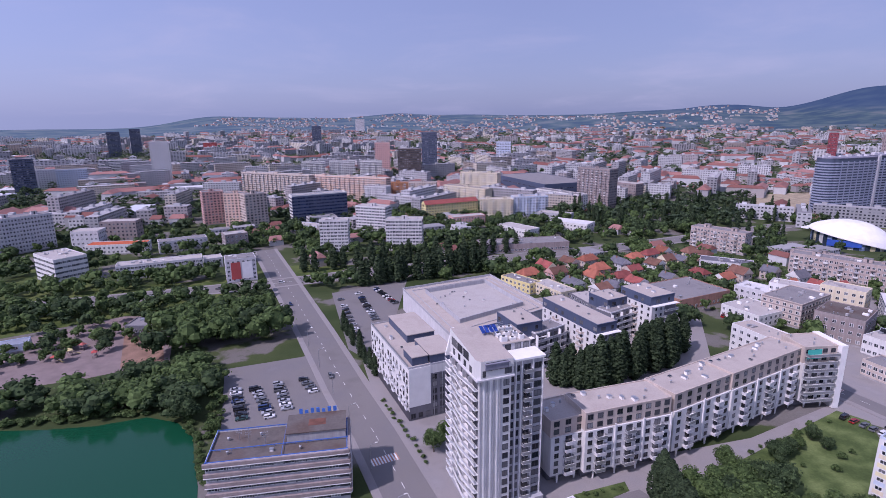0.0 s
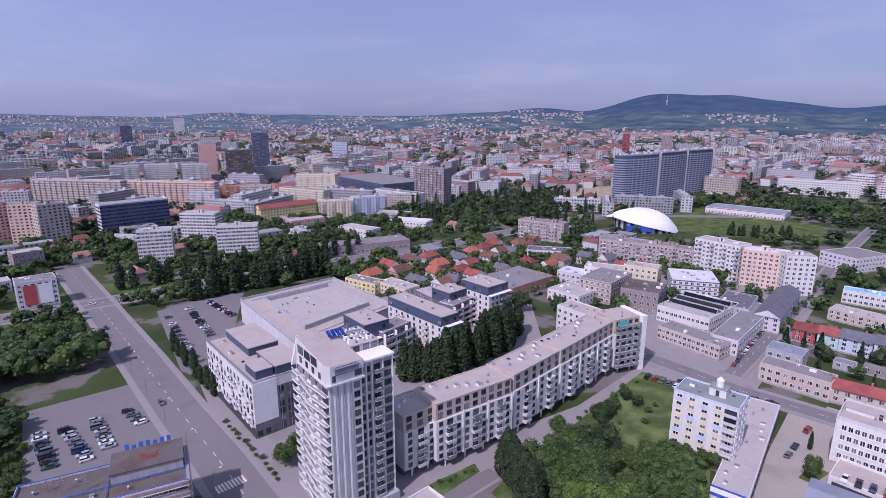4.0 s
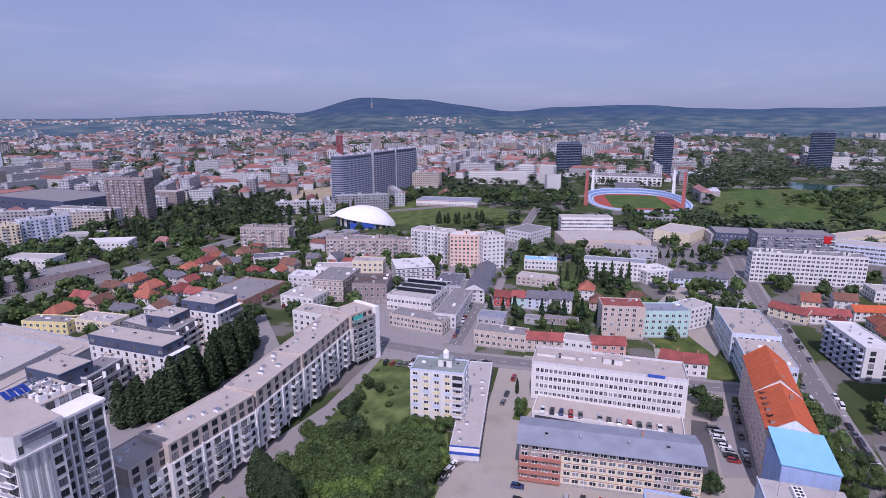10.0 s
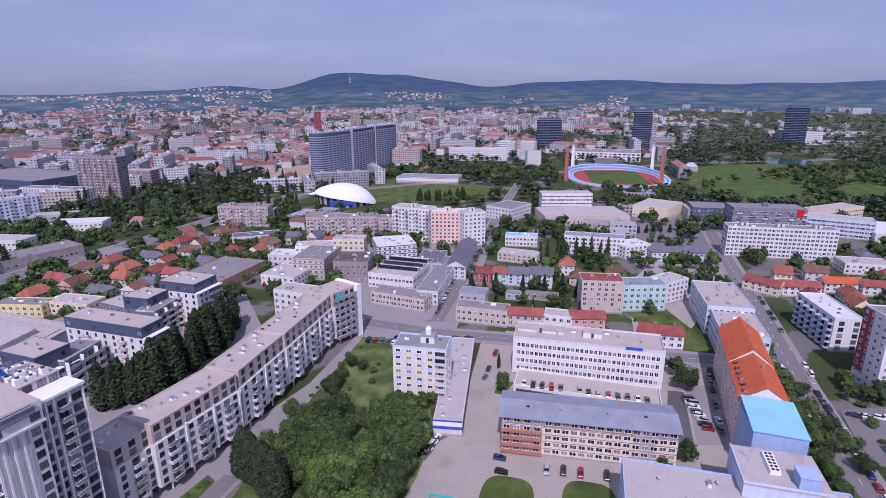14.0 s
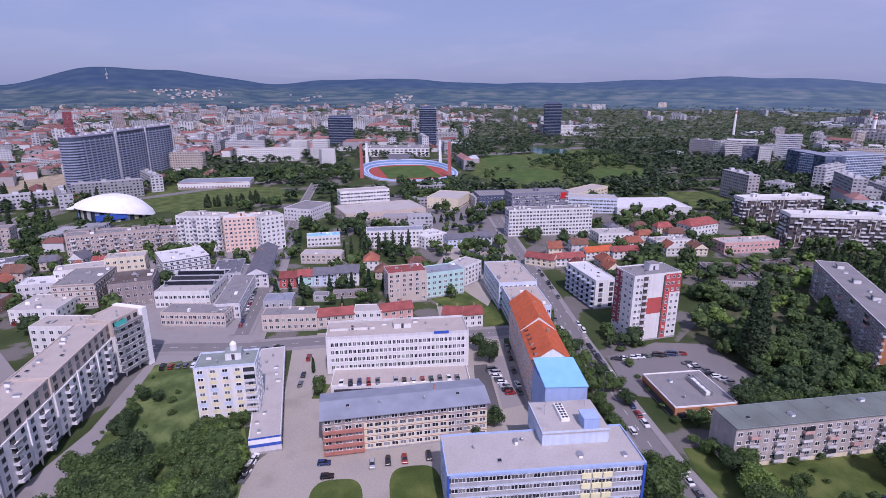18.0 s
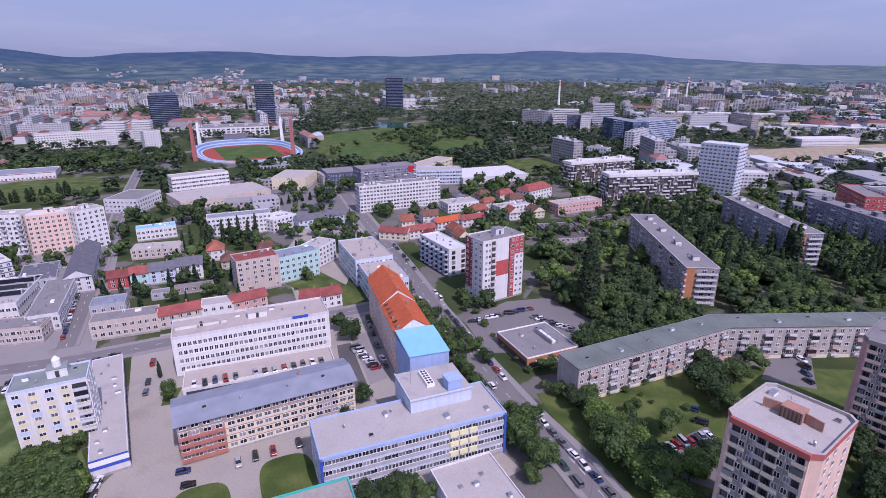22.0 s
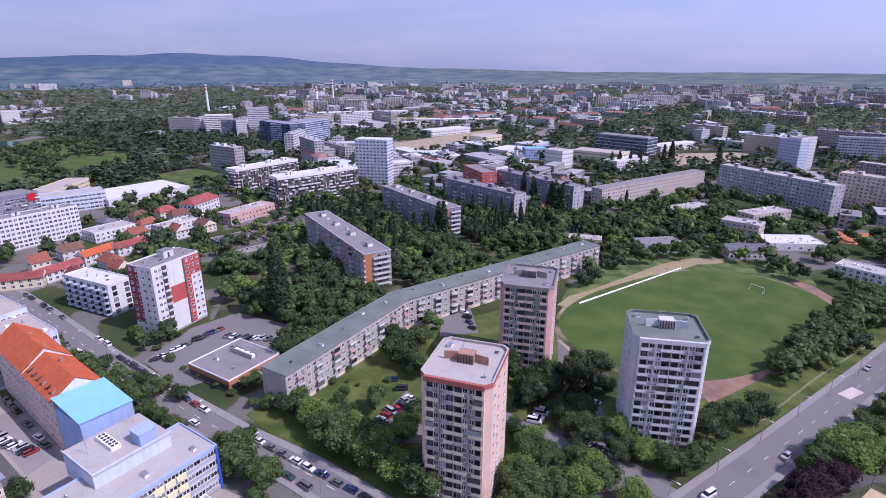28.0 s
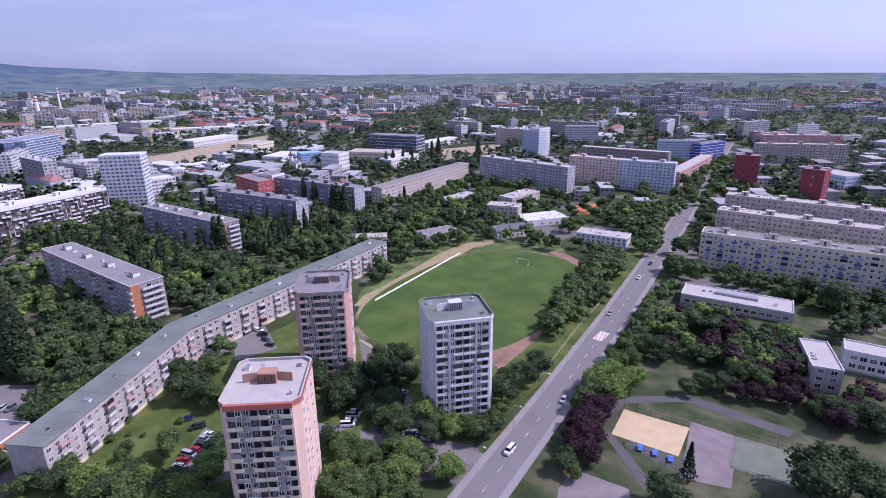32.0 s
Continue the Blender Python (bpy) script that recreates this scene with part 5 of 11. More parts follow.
# ---------------------------------------------------------------- the tall corner tower
def corner_tower(x, y, rot):
    """Eighteen storeys: striped white corner, zigzag glazed balconies on one side, window columns on the other, two-storey crown."""
    L, W, h = 19.8, 20.5, 42.5
    t = thing("residential_tower", x, y, 0, rot, "tall white and grey residential tower with zigzag balconies and stepped crown", "tower block")
    for dims, m in (((-L / 2, -0.6, -W / 2, W / 2, 0, h), "white_render"), ((-0.6, L / 2, -W / 2 + 1.6, W / 2, 0, h + 2.4), "grey_render")):
        bm = bmesh.new()
        box(bm, *dims, 0)
        part("wall", mesh("wall", bm, m), t)
    # ribs on the striped corner
    for i in range(7):
        u = -L / 2 + 0.3 + i * 0.95
        panel(t, "rib", "f", L, W, u, u + 0.4, 3.5, h - 0.4, "trim_white" if i % 2 else "grey_render", 0.22)
    me = window_mesh(1.7, 1.7, "frame_dark")
    for k in range(14):
        part("window", me, t, face_pose("f", L, W, -2.0, 4.0 + k * 2.72))
    # right part: two narrow columns, a balcony column, a broad column
    for u, w in ((0.7, 0.8), (2.4, 0.8), (8.3, 2.1)):
        me = window_mesh(w, 1.75, "frame_dark")
        for k in range(15):
            part("window", me, t, pose(u, -W / 2 + 1.6, 3.2 + k * 2.75))
    for k in range(15):
        part("balcony", balcony_mesh(2.4, 1.3, "metal", "trim_white", 0), t, pose(5.0, -W / 2 + 1.6, 2.8 + k * 2.75))
        part("window", window_mesh(2.0, 2.1, "frame_dark"), t, pose(5.0, -W / 2 + 1.6, 2.85 + k * 2.75))
    for u in (-0.2, 1.55, 3.3, 6.7, 9.75):
        bm = bmesh.new()
        box(bm, u - 0.14, u + 0.14, -W / 2 + 1.25, -W / 2 + 1.6, 1, h + 2.3, 0, "k")
        part("rib", mesh("rib", bm, "trim_white"), t)
    bm = bmesh.new()
    box(bm, -0.9, L / 2 + 0.3, -W / 2 + 0.9, -W / 2 + 7.0, h + 2.402, h + 3.0, 0)
    part("cornice", mesh("cornice", bm, "trim_white"), t)
    bm = bmesh.new()
    box(bm, -0.09, 0.09, -1.1, 0, 0.02, 2.4, 0)
    divider = mesh("divider", bm, "pale_render")
    # wavy balcony decks right along the left side, over a dark sheet painting their shade
    panel(t, "recess", "l", L, W, -W / 2 + 0.6, W / 2 - 0.4, 2.9, h - 0.3, "dark_render", 0.05, "dark sheet painting the shade behind the balconies")
    def wavy(odd):
        """A deck whose rim swings out at both ends, with a pale glass parapet."""
        bm = bmesh.new()
        n = 26
        edge = []
        for i in range(n + 1):
            f = i / n
            top_ = 0.52 if odd else 0.66
            d = 1.65 if f < 0.2 else 1.15 + 0.75 * max(0.0, 1 - abs(f - top_) / 0.34)
            edge.append((-W / 2 + 0.3 + (W - 0.5) * f, -d))
        poly(bm, [(-W / 2 + 0.3, 0.0)] + edge + [(W / 2 - 0.2, 0.0)], -0.24, 0.0, 0)
        for (a, b), (c, d) in zip(edge, edge[1:]):
            bm.faces.new([bm.verts.new(p) for p in ((a, b + 0.08, 0.08), (c, d + 0.08, 0.08), (c, d - 0.04, 1.02), (a, b - 0.04, 1.02))]).material_index = 1
            box(bm, a, c, min(b, d) - 0.06, min(b, d) + 0.03, 1.02, 1.08, 0)
        return mesh("balcony", bm, "trim_white", "parapet_glass")
    decks = [wavy(0), wavy(1)]
    for k in range(14):
        part("balcony", decks[k % 2], t, face_pose("l", L, W, 0, 3.4 + k * 2.75))
        for j in range(5):
            part("window", window_mesh(2.6, 1.9, "frame_dark", "pane", 1), t, face_pose("l", L, W, -8 + j * 4, 3.5 + k * 2.75, 0.05))
        for j in range(4):
            part("divider", divider, t, face_pose("l", L, W, -6 + j * 4, 3.4 + k * 2.75, 0.05))
    # crown: a white two-storey head with a bevelled corner and a roof that climbs towards the back
    x0, x1, y0, y1 = -L / 2 - 0.7, -0.3, -W / 2 - 0.7, W / 2 - 2.4
    plan = [(x0 + 1.0, y0), (x1, y0), (x1, y1), (x0, y1), (x0, y0 + 1.0)]
    lift_ = [5.0, 4.6, 6.4, 7.2, 5.2]
    bm = bmesh.new()
    lo = [bm.verts.new((*p, h + 0.002)) for p in plan]
    hi = [bm.verts.new((*p, h + d)) for p, d in zip(plan, lift_)]
    for k in range(5):
        bm.faces.new((lo[k], lo[(k + 1) % 5], hi[(k + 1) % 5], hi[k])).material_index = 0
    for tri in ((0, 1, 2), (0, 2, 3), (0, 3, 4)):
        bm.faces.new([hi[q] for q in tri]).material_index = 1
    bm.faces.new(lo[::-1])
    crown = part("crown_storey", mesh("crown_storey", bm, "white_render", "roof_beige"), t)
    bm = bmesh.new()
    box(bm, x0 - 0.35, x1 + 0.3, y0 - 0.35, y1, h - 0.45, h - 0.002, 0)
    part("crown_ledge", mesh("crown_ledge", bm, "pale_render"), crown)
    bm = bmesh.new()
    box(bm, -3.3, 3.3, -0.5, 0.0, 0.0, 1.5, 0)
    box(bm, -3.4, 3.4, -0.7, 0.0, 1.5, 1.75, 0)
    part("awning", mesh("awning", bm, "slate_mid_shade"), crown, pose(-5.2, y0, h + 2.5), "dark grey sun blind over the crown window")
    part("crown_window", window_mesh(6.0, 2.2, "frame_dark", "pane", 3), crown, pose(-5.2, y0, h + 2.2))
    for u, w_ in ((-8.7, 0.9), (-1.9, 2.0)):
        part("crown_window", window_mesh(w_, 1.7, "frame_dark"), crown, pose(u, y0, h + 0.6))
    for k in range(3):
        part("crown_window", window_mesh(3.6, 2.3, "frame_dark"), crown, pose(x0, y1 - 3.0 - k * 4.2, h + 3.0, 0, 0, -90))
    for k in range(4):
        part("crown_window", window_mesh(1.5, 1.7, "frame_dark"), crown, pose(x0, y1 - 2.8 - k * 3.9, h + 0.5, 0, 0, -90))
    bm = bmesh.new()
    loft(bm, [[(x0 - 1.5, y1 + 0.2, h - 1), (x0 + 0.4, y1 + 0.2, h - 1), (x0 + 0.4, y1 + 0.8, h - 1), (x0 - 1.5, y1 + 0.8, h - 1)],
              [(x0 + 0.6, y1 + 0.2, h + 6.9), (x0 + 1.4, y1 + 0.2, h + 6.9), (x0 + 1.4, y1 + 0.8, h + 6.9), (x0 + 0.6, y1 + 0.8, h + 6.9)]])
    part("crown_fin", mesh("crown_fin", bm, "trim_white"), crown)
    bm = bmesh.new()
    box(bm, 0.2, L / 2 - 1.0, -W / 2 + 7.2, W / 2 - 1.5, h + 2.42, h + 4.9, 0)
    box(bm, 0.0, L / 2 - 0.8, -W / 2 + 7.0, W / 2 - 1.3, h + 4.902, h + 5.1, 1)
    pent = part("penthouse", mesh("penthouse", bm, "pale_render", "roof_beige"), t)
    for u in (2.0, 5.0, 7.6):
        part("penthouse_window", window_mesh(1.9, 1.8, "frame_dark"), pent, pose(u, -W / 2 + 7.2, h + 2.9))
    roof_kit(t, h + 4.98, [(2, 3), (4, 5.5), (6.5, 2.5), (7, 6.5), (3, 7.5), (5.5, 0), (1.5, 0.5), (6, 4.5), (2.2, 5.8)], 9)
    rng = random.Random(44)
    for k in range(9):
        bm = bmesh.new()
        l_, w_, g_ = rng.uniform(1.2, 2.8), rng.uniform(0.8, 1.6), rng.uniform(0.6, 1.6)
        box(bm, -l_ / 2, l_ / 2, -w_ / 2, w_ / 2, 0, g_, 0)
        tube(bm, 0, 0, g_, g_ + 0.25, w_ * 0.35, w_ * 0.35, 10, 1)
        part("cooling_unit", mesh("cooling_unit", bm, "trim_white", "dark_metal"), t, pose(1.4 + (k % 3) * 2.7, -1.5 + (k // 3) * 3.6, h + 5.1, 0, 0, rng.choice((0, 90))))
    mast(t, 3, 4, h + 5.1, 4)
    bm = bmesh.new()
    for k in range(4):
        v = [(-6.4 + k * 1.3, 0, 0.5), (-5.3 + k * 1.3, 0, 0.5), (-5.3 + k * 1.3, 2.6, 1.7), (-6.4 + k * 1.3, 2.6, 1.7)]
        bm.faces.new([bm.verts.new(p) for p in v])
    bmesh.ops.solidify(bm, geom=bm.faces[:], thickness=0.06)
    part("solar_panel", mesh("solar_panel", bm, "royal_blue"), t, pose(3.0, 2.0, h + 6.2))
    # entrance foot
    bm = bmesh.new()
    box(bm, -L / 2 - 0.4, L / 2 + 0.4, -W / 2 - 0.4, W / 2 + 0.4, 0, 2.8, 0)
    part("base_storey", mesh("base_storey", bm, "grey_render"), t)
    keep_free(x, y, rot, L, W, 3)


corner_tower(14.2, 139.5, 20.5)


# ---------------------------------------------------------------- the bent row of flats beside the tower
def terrace_flats(x, y, rot, L, W, h, floors, cols, seed, end=False):
    """White flats on stilts with stacks of balconies, white ribs, and two set-back beige upper storeys."""
    rng = random.Random(seed)
    t = thing("apartment_block", x, y, 0, rot, "white flats on stilts with balcony stacks and beige top storeys", "apartment block", "bent row of flats")
    fh = (h - 3.2) / floors
    hs = h - 2 * fh
    for name, dims, m in (("wall", (-L / 2, L / 2, -W / 2, W / 2, 3.2, hs), "white_render"), ("upper_wall", (-L / 2 + 0.02, L / 2 - 0.02, -W / 2 + 0.5, W / 2 - 0.3, hs + 0.002, h), "beige_render"),
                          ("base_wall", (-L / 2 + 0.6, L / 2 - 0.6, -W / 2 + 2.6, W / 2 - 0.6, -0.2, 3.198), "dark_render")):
        bm = bmesh.new()
        box(bm, *dims, 0)
        part(name, mesh(name, bm, m), t)
    flat_roof(t, L, W - 0.8, h, "roof_beige", "beige_render", 0.45)
    n_st = max(2, int(L / 7))
    for i in range(n_st):
        bm = bmesh.new()
        tube(bm, 0, 0, -0.1, 3.2, 0.22, 0.45, 8)
        part("stilt", mesh("stilt", bm, "trim_white"), t, pose(-L / 2 + L * (i + 0.5) / n_st, -W / 2 + 0.7, 0))
    me, tall, top = window_mesh(1.5, 1.5, "frame_dark"), window_mesh(2.2, 2.1, "frame_dark"), window_mesh(1.9, 1.7, "frame_dark")
    for i in range(cols):
        u = -L / 2 + L * (i + 0.5) / cols
        stack = i % 3 == 1
        for k in range(floors - 2):
            z = 3.2 + k * fh
            if stack:
                part("window", tall, t, face_pose("f", L, W, u, z + 0.25))
                part("balcony", balcony_mesh(3.2, 1.5, "pale_render" if rng.random() < 0.6 else "metal", "trim_white", 0), t, face_pose("f", L, W, u, z + 0.2))
            else:
                part("window", me, t, face_pose("f", L, W, u, z + 0.8))
        for k in (floors - 2, floors - 1):
            part("window", top, t, pose(u, -W / 2 + 0.5, 3.2 + k * fh + 0.7))
        if i % 3 == 2:
            panel(t, "rib", "f", L, W, u + L / cols / 2 - 0.25, u + L / cols / 2 + 0.25, 3.0, hs + 0.9, "trim_white", 0.35)
    for i in range(int(L / 3.4)):
        roof_kit(t, h, [(-L / 2 + 2 + i * 3.3, rng.uniform(-W / 2 + 2.5, W / 2 - 2))], seed * 31 + i)
    if end:
        bm = bmesh.new()
        box(bm, L / 2, L / 2 + 2.4, -W / 2 - 1.4, W / 2, 0, h + 0.8, 0)
        part("end_wall", mesh("end_wall", bm, "trim_white"), t)
        panel(t, "screen", "f", L, W, -L / 2 + 1, -L / 2 + 6.5, h - 4.2, h - 0.6, "trim_teal", 0.15, "green glass wind screen")
        for k in range(floors):
            part("balcony", balcony_mesh(L - 1.0, 1.6, "metal", "trim_white", 0), t, face_pose("f", L, W, 0, 3.2 + k * fh + 0.1))
    keep_free(x, y, rot, L, W, 3)
    return t


terrace_flats(34.0, 148.6, 20.9, 12.0, 13.0, 21, 7, 3, 1)
terrace_flats(53.7, 153.0, 17.6, 30.4, 13.0, 22.5, 7, 9, 2)
terrace_flats(80.8, 164.7, 28.6, 28.2, 13.0, 22.8, 7, 6, 3)
terrace_flats(111.2, 180.8, 29.2, 41.7, 13.0, 23.2, 7, 9, 4)
terrace_flats(137.3, 190.3, 6.2, 13.2, 13.0, 24.2, 7, 4, 5, True)


# ---------------------------------------------------------------- white block with scattered windows, and the shopping hall behind it
def scattered_block(x, y, rot, L, W, h):
    t = shell("apartment_block", x, y, rot, L, W, h, "white block with scattered square windows and dark glass foot", "apartment block", "white_render", "roof_beige", "grey_render", 0.7)
    rng = random.Random(5)
    for k in range(5):
        for i in range(13):
            u = -L / 2 + L * (i + 0.5) / 13 + rng.uniform(-0.5, 0.5)
            r = rng.random()
            if r < 0.94:
                part("window", window_mesh(1.5, 1.9, "frame_dark"), t, face_pose("f", L, W, u, 4.6 + k * 3.0))
            if r < 0.48:
                part("balcony", balcony_mesh(2.0, 1.0, "frame_white", "trim_white", 0), t, face_pose("f", L, W, u, 4.4 + k * 3.0))
    panel(t, "shop_front", "f", L, W, -L / 2, L / 2, 0.1, 3.8, "frame_dark", 0.1, "dark glazed ground floor")
    # dark end with glazing bars
    panel(t, "glass_end", "r", L, W, -W / 2, W / 2, 0.2, h - 3.2, "dark_render", 0.12, "dark grey glazed end wall")
    for i in range(7):
        for k in range(6):
            if i < 3 and k > 0:
                continue
            part("window", window_mesh(1.8, 2.0, "frame_dark"), t, face_pose("r", L, W, -W / 2 + W * (i + 0.5) / 7, 0.8 + k * 2.8, 0.12))
    panel(t, "cladding", "r", L, W, -W / 2, -W * 0.08, 5.5, h + 0.02, "trim_white", 0.2, "blank white end wall")
    for i in range(3):
        panel(t, "mullion", "r", L, W, -W * 0.02 + i * W * 0.17, -W * 0.02 + i * W * 0.17 + 0.18, 0.4, h - 3.2, "metal", 0.22)
    panel(t, "terrace_rail", "f", L, W, -L / 2 + 0.5, L / 2 - 0.5, h + 0.7, h + 1.5, "balcony_glass", 0.06, "grey glass terrace rail")
    for x0, y0, l, w in ((-L * 0.22, 3.4, L * 0.5, W * 0.58), (L * 0.3, 4.0, L * 0.34, W * 0.5), (L * 0.36, -4.8, L * 0.2, 6)):
        bm = bmesh.new()
        box(bm, -l / 2, l / 2, -w / 2, w / 2, 0, 3, 0)
        box(bm, -l / 2 - 0.2, l / 2 + 0.2, -w / 2 - 0.2, w / 2 + 0.2, 3.002, 3.3, 1)
        part("penthouse", mesh("penthouse", bm, "slate_render", "roof_beige"), t, pose(x0, y0, h + 0.12))
    roof_kit(t, h, [(-18, -5), (-5, -7), (0, 6), (20, 6), (5, -6)], 4)


scattered_block(-13.3, 201.8, -66.3, 46.6, 20.0, 20.5)


def shopping_hall():
    h = 12
    pts = [(-23.7, 293.4), (27.9, 319.3), (53.3, 260.2), (3.1, 224.3)]
    if sum(p[0] * q[1] - q[0] * p[1] for p, q in zip(pts, pts[1:] + pts[:1])) < 0:
        pts = pts[::-1]
    cx, cy = sum(p[0] for p in pts) / 4, sum(p[1] for p in pts) / 4
    t = thing("shopping_hall", cx, cy, 0, 0, "large pale shopping hall with a walled roof car park", "shopping hall")
    loc = [(p[0] - cx, p[1] - cy) for p in pts]
    bm = bmesh.new()
    poly(bm, loc, -0.2, h, 0)
    part("wall", mesh("wall", bm, "pale_render"), t)
    for k, s, z0, z1, m in ((1, 0.985, h + 0.002, h + 0.1, "roof_beige"), (2, 0.66, h + 0.102, h + 0.22, "roof_pale")):
        bm = bmesh.new()
        poly(bm, [(x * s, y * s) for x, y in loc], z0, z1, 0)
        part("roof", mesh("roof", bm, m), t)
    for s, hh in ((1.0, 1.1), (0.86, 0.35), (0.66, 2.3)):
        for (x0, y0), (x1, y1) in zip(loc, loc[1:] + loc[:1]):
            a, b = Vector((x0, y0)) * s, Vector((x1, y1)) * s
            d = b - a
            bm = bmesh.new()
            box(bm, 0, d.length, -0.15, 0.15, 0, hh, 0)
            part("parapet", mesh("parapet", bm, "grey_render"), t, pose(a.x, a.y, h + 0.1, 0, 0, math.degrees(math.atan2(d.y, d.x))))
    rng = random.Random(8)
    roof_kit(t, h + 0.1, [(rng.uniform(-20, 20), rng.uniform(-14, 14)) for _ in range(14)], 6)
    for (x0, y0), (x1, y1) in zip(pts, pts[1:] + pts[:1]):
        keep_free((x0 + x1) / 2 * 0.5 + cx * 0.5, (y0 + y1) / 2 * 0.5 + cy * 0.5, 0, 40, 40)


shopping_hall()


# ---------------------------------------------------------------- dark modern flats
def slate_flats(x, y, rot, L, W, h, crown=4.2, ground="white_render"):
    """A bar of flats: pale lower storeys, a slate-blue top, its near end half blank wall, half balconies."""
    t = thing("apartment_block", x, y, 0, rot, "white flats with slate-blue top storeys and stacked balconies", "apartment block", "flats round the poplar court")
    keep_free(x, y, rot, L, W, 2)
    hb = h - crown
    floors = max(3, round((hb - 0.6) / 2.9))
    fh = (hb - 0.6) / floors
    bm = bmesh.new()
    box(bm, -L / 2, L / 2, -W / 2, W / 2, -0.3, hb, 0)
    part("wall", mesh("wall", bm, ground), t)
    bm = bmesh.new()
    box(bm, -L / 2 + 0.05, L / 2 - 1.0, -W / 2 - 0.06, W / 2 - 0.4, hb + 0.002, h, 0)
    top = part("top_storey", mesh("top_storey", bm, "slate_render"), t, None, "slate-blue clad top storey")
    bm = bmesh.new()
    box(bm, -L / 2 - 0.1, L / 2 - 0.8, -W / 2 - 0.2, W / 2 - 0.2, h + 0.002, h + 0.3, 0)
    box(bm, -L / 2 + 0.3, L / 2 - 1.2, -W / 2 + 0.2, W / 2 - 0.6, h + 0.302, h + 0.34, 1)
    part("roof", mesh("roof", bm, "slate_render", "roof_beige"), t)
    bm = bmesh.new()
    box(bm, L / 2 - 1.0, L / 2 + 1.3, -W / 2, W / 2 + 0.8, hb + 0.002, hb + 0.22, 0)
    part("terrace_slab", mesh("terrace_slab", bm, "trim_white"), t)
    n = max(2, int(L / 4.2))
    for i in range(n):
        u = -L / 2 + L * (i + 0.5) / n
        if i % 3 != 1:
            part("top_window", window_mesh(1.5 if i % 2 else 2.3, 1.7, "frame_dark"), top, pose(u, -W / 2 - 0.06, hb + crown - 3.1))
        for k in range(floors):
            z = 0.6 + k * fh
            if i % 4 == 2:
                part("balcony", balcony_mesh(3.4, 1.3, "beige_render", "trim_white", 0), t, face_pose("f", L, W, u, z))
            part("window", window_mesh(1.2, 1.5, "frame_dark"), t, face_pose("f", L, W, u, z + 0.7))
    part("top_window", window_mesh(2.4, 1.8, "frame_dark"), top, pose(L / 2 - 1.0, -W * 0.2, h - 3.1, 0, 0, 90))
    part("top_window", window_mesh(1.3, 1.8, "frame_dark"), top, pose(L / 2 - 1.0, W * 0.25, h - 3.1, 0, 0, 90))
    # thin dark panel paints the shade behind the end balconies
    panel(t, "recess", "r", L, W, W * 0.02, W / 2 - 0.1, 0.4, hb - 0.2, "dark_render", 0.04, "painted shade behind the end balconies")
    for k in range(floors):
        z = 0.6 + k * fh
        part("window", window_mesh(1.1, 1.4, "frame_dark"), t, face_pose("r", L, W, -W * 0.32, z + 0.7))
        part("window", window_mesh(1.1, 1.4, "frame_dark"), t, face_pose("r", L, W, -W * 0.12, z + 0.7))
        part("balcony", balcony_mesh(round(W * 0.5, 1), 1.5, "balcony_glass", "trim_white", 0), t, face_pose("r", L, W, W * 0.26, z))
    roof_kit(t, h + 0.25, [(-L * 0.3, 0), (-L * 0.05, 1), (L * 0.2, -1)], int(abs(x)))
    return t


def balcony_wing(x, y, rot, L, W, h, floors):
    """A lower wing with full-length balcony bands over dark glazing and a planted roof terrace."""
    t = thing("apartment_block", x, y, 0, rot, "dark wing of flats with full-length pale balconies", "apartment block", "flats round the poplar court")
    keep_free(x, y, rot, L, W, 2)
    wall_box(t, L, W, h, "dark_render")
    flat_roof(t, L, W, h, "roof_felt", "pale_render", 0.6)
    fh = (h - 0.6) / floors
    for k in range(floors):
        z = 0.5 + k * fh
        part("balcony", balcony_mesh(round(L * 0.97, 1), 1.5, "pale_render" if k % 2 else "grey_render", "trim_white", 0), t, face_pose("f", L, W, 0, z))
        for i in range(int(L / 3.4)):
            part("window", window_mesh(2.3, 1.9, "frame_dark"), t, face_pose("f", L, W, -L / 2 + 1.7 + i * 3.4, z + 0.25))
    bm = bmesh.new()
    box(bm, -0.1, 0.1, -1.5, 0, 0.3, h - 0.3, 0)
    fin = mesh("party_wall", bm, "trim_white")
    for i in range(int(L / 6.8) + 1):
        part("party_wall", fin, t, face_pose("f", L, W, -L / 2 + 0.2 + i * 6.8, 0))
    roof_kit(t, h, [(-L * 0.3, 1), (0.0, -1), (L * 0.3, 1.5)], int(abs(x)))
    return t


slate_flats(33.4, 226.0, -67.0, 18.5, 13.0, 21.0, 6.5, "dark_render")
slate_flats(60.8, 232.4, -64.9, 40.0, 11.0, 22.0)
slate_flats(83.2, 260.6, -63.0, 14.5, 13.5, 19.0, 5.5, "dark_render")
slate_flats(100.9, 255.7, -65.1, 21.0, 15.5, 23.0)
balcony_wing(43.6, 225.2, 34.0, 17.5, 9.0, 16.5, 5)
balcony_wing(85.8, 254.0, 33.7, 21.0, 9.0, 15.0, 5)


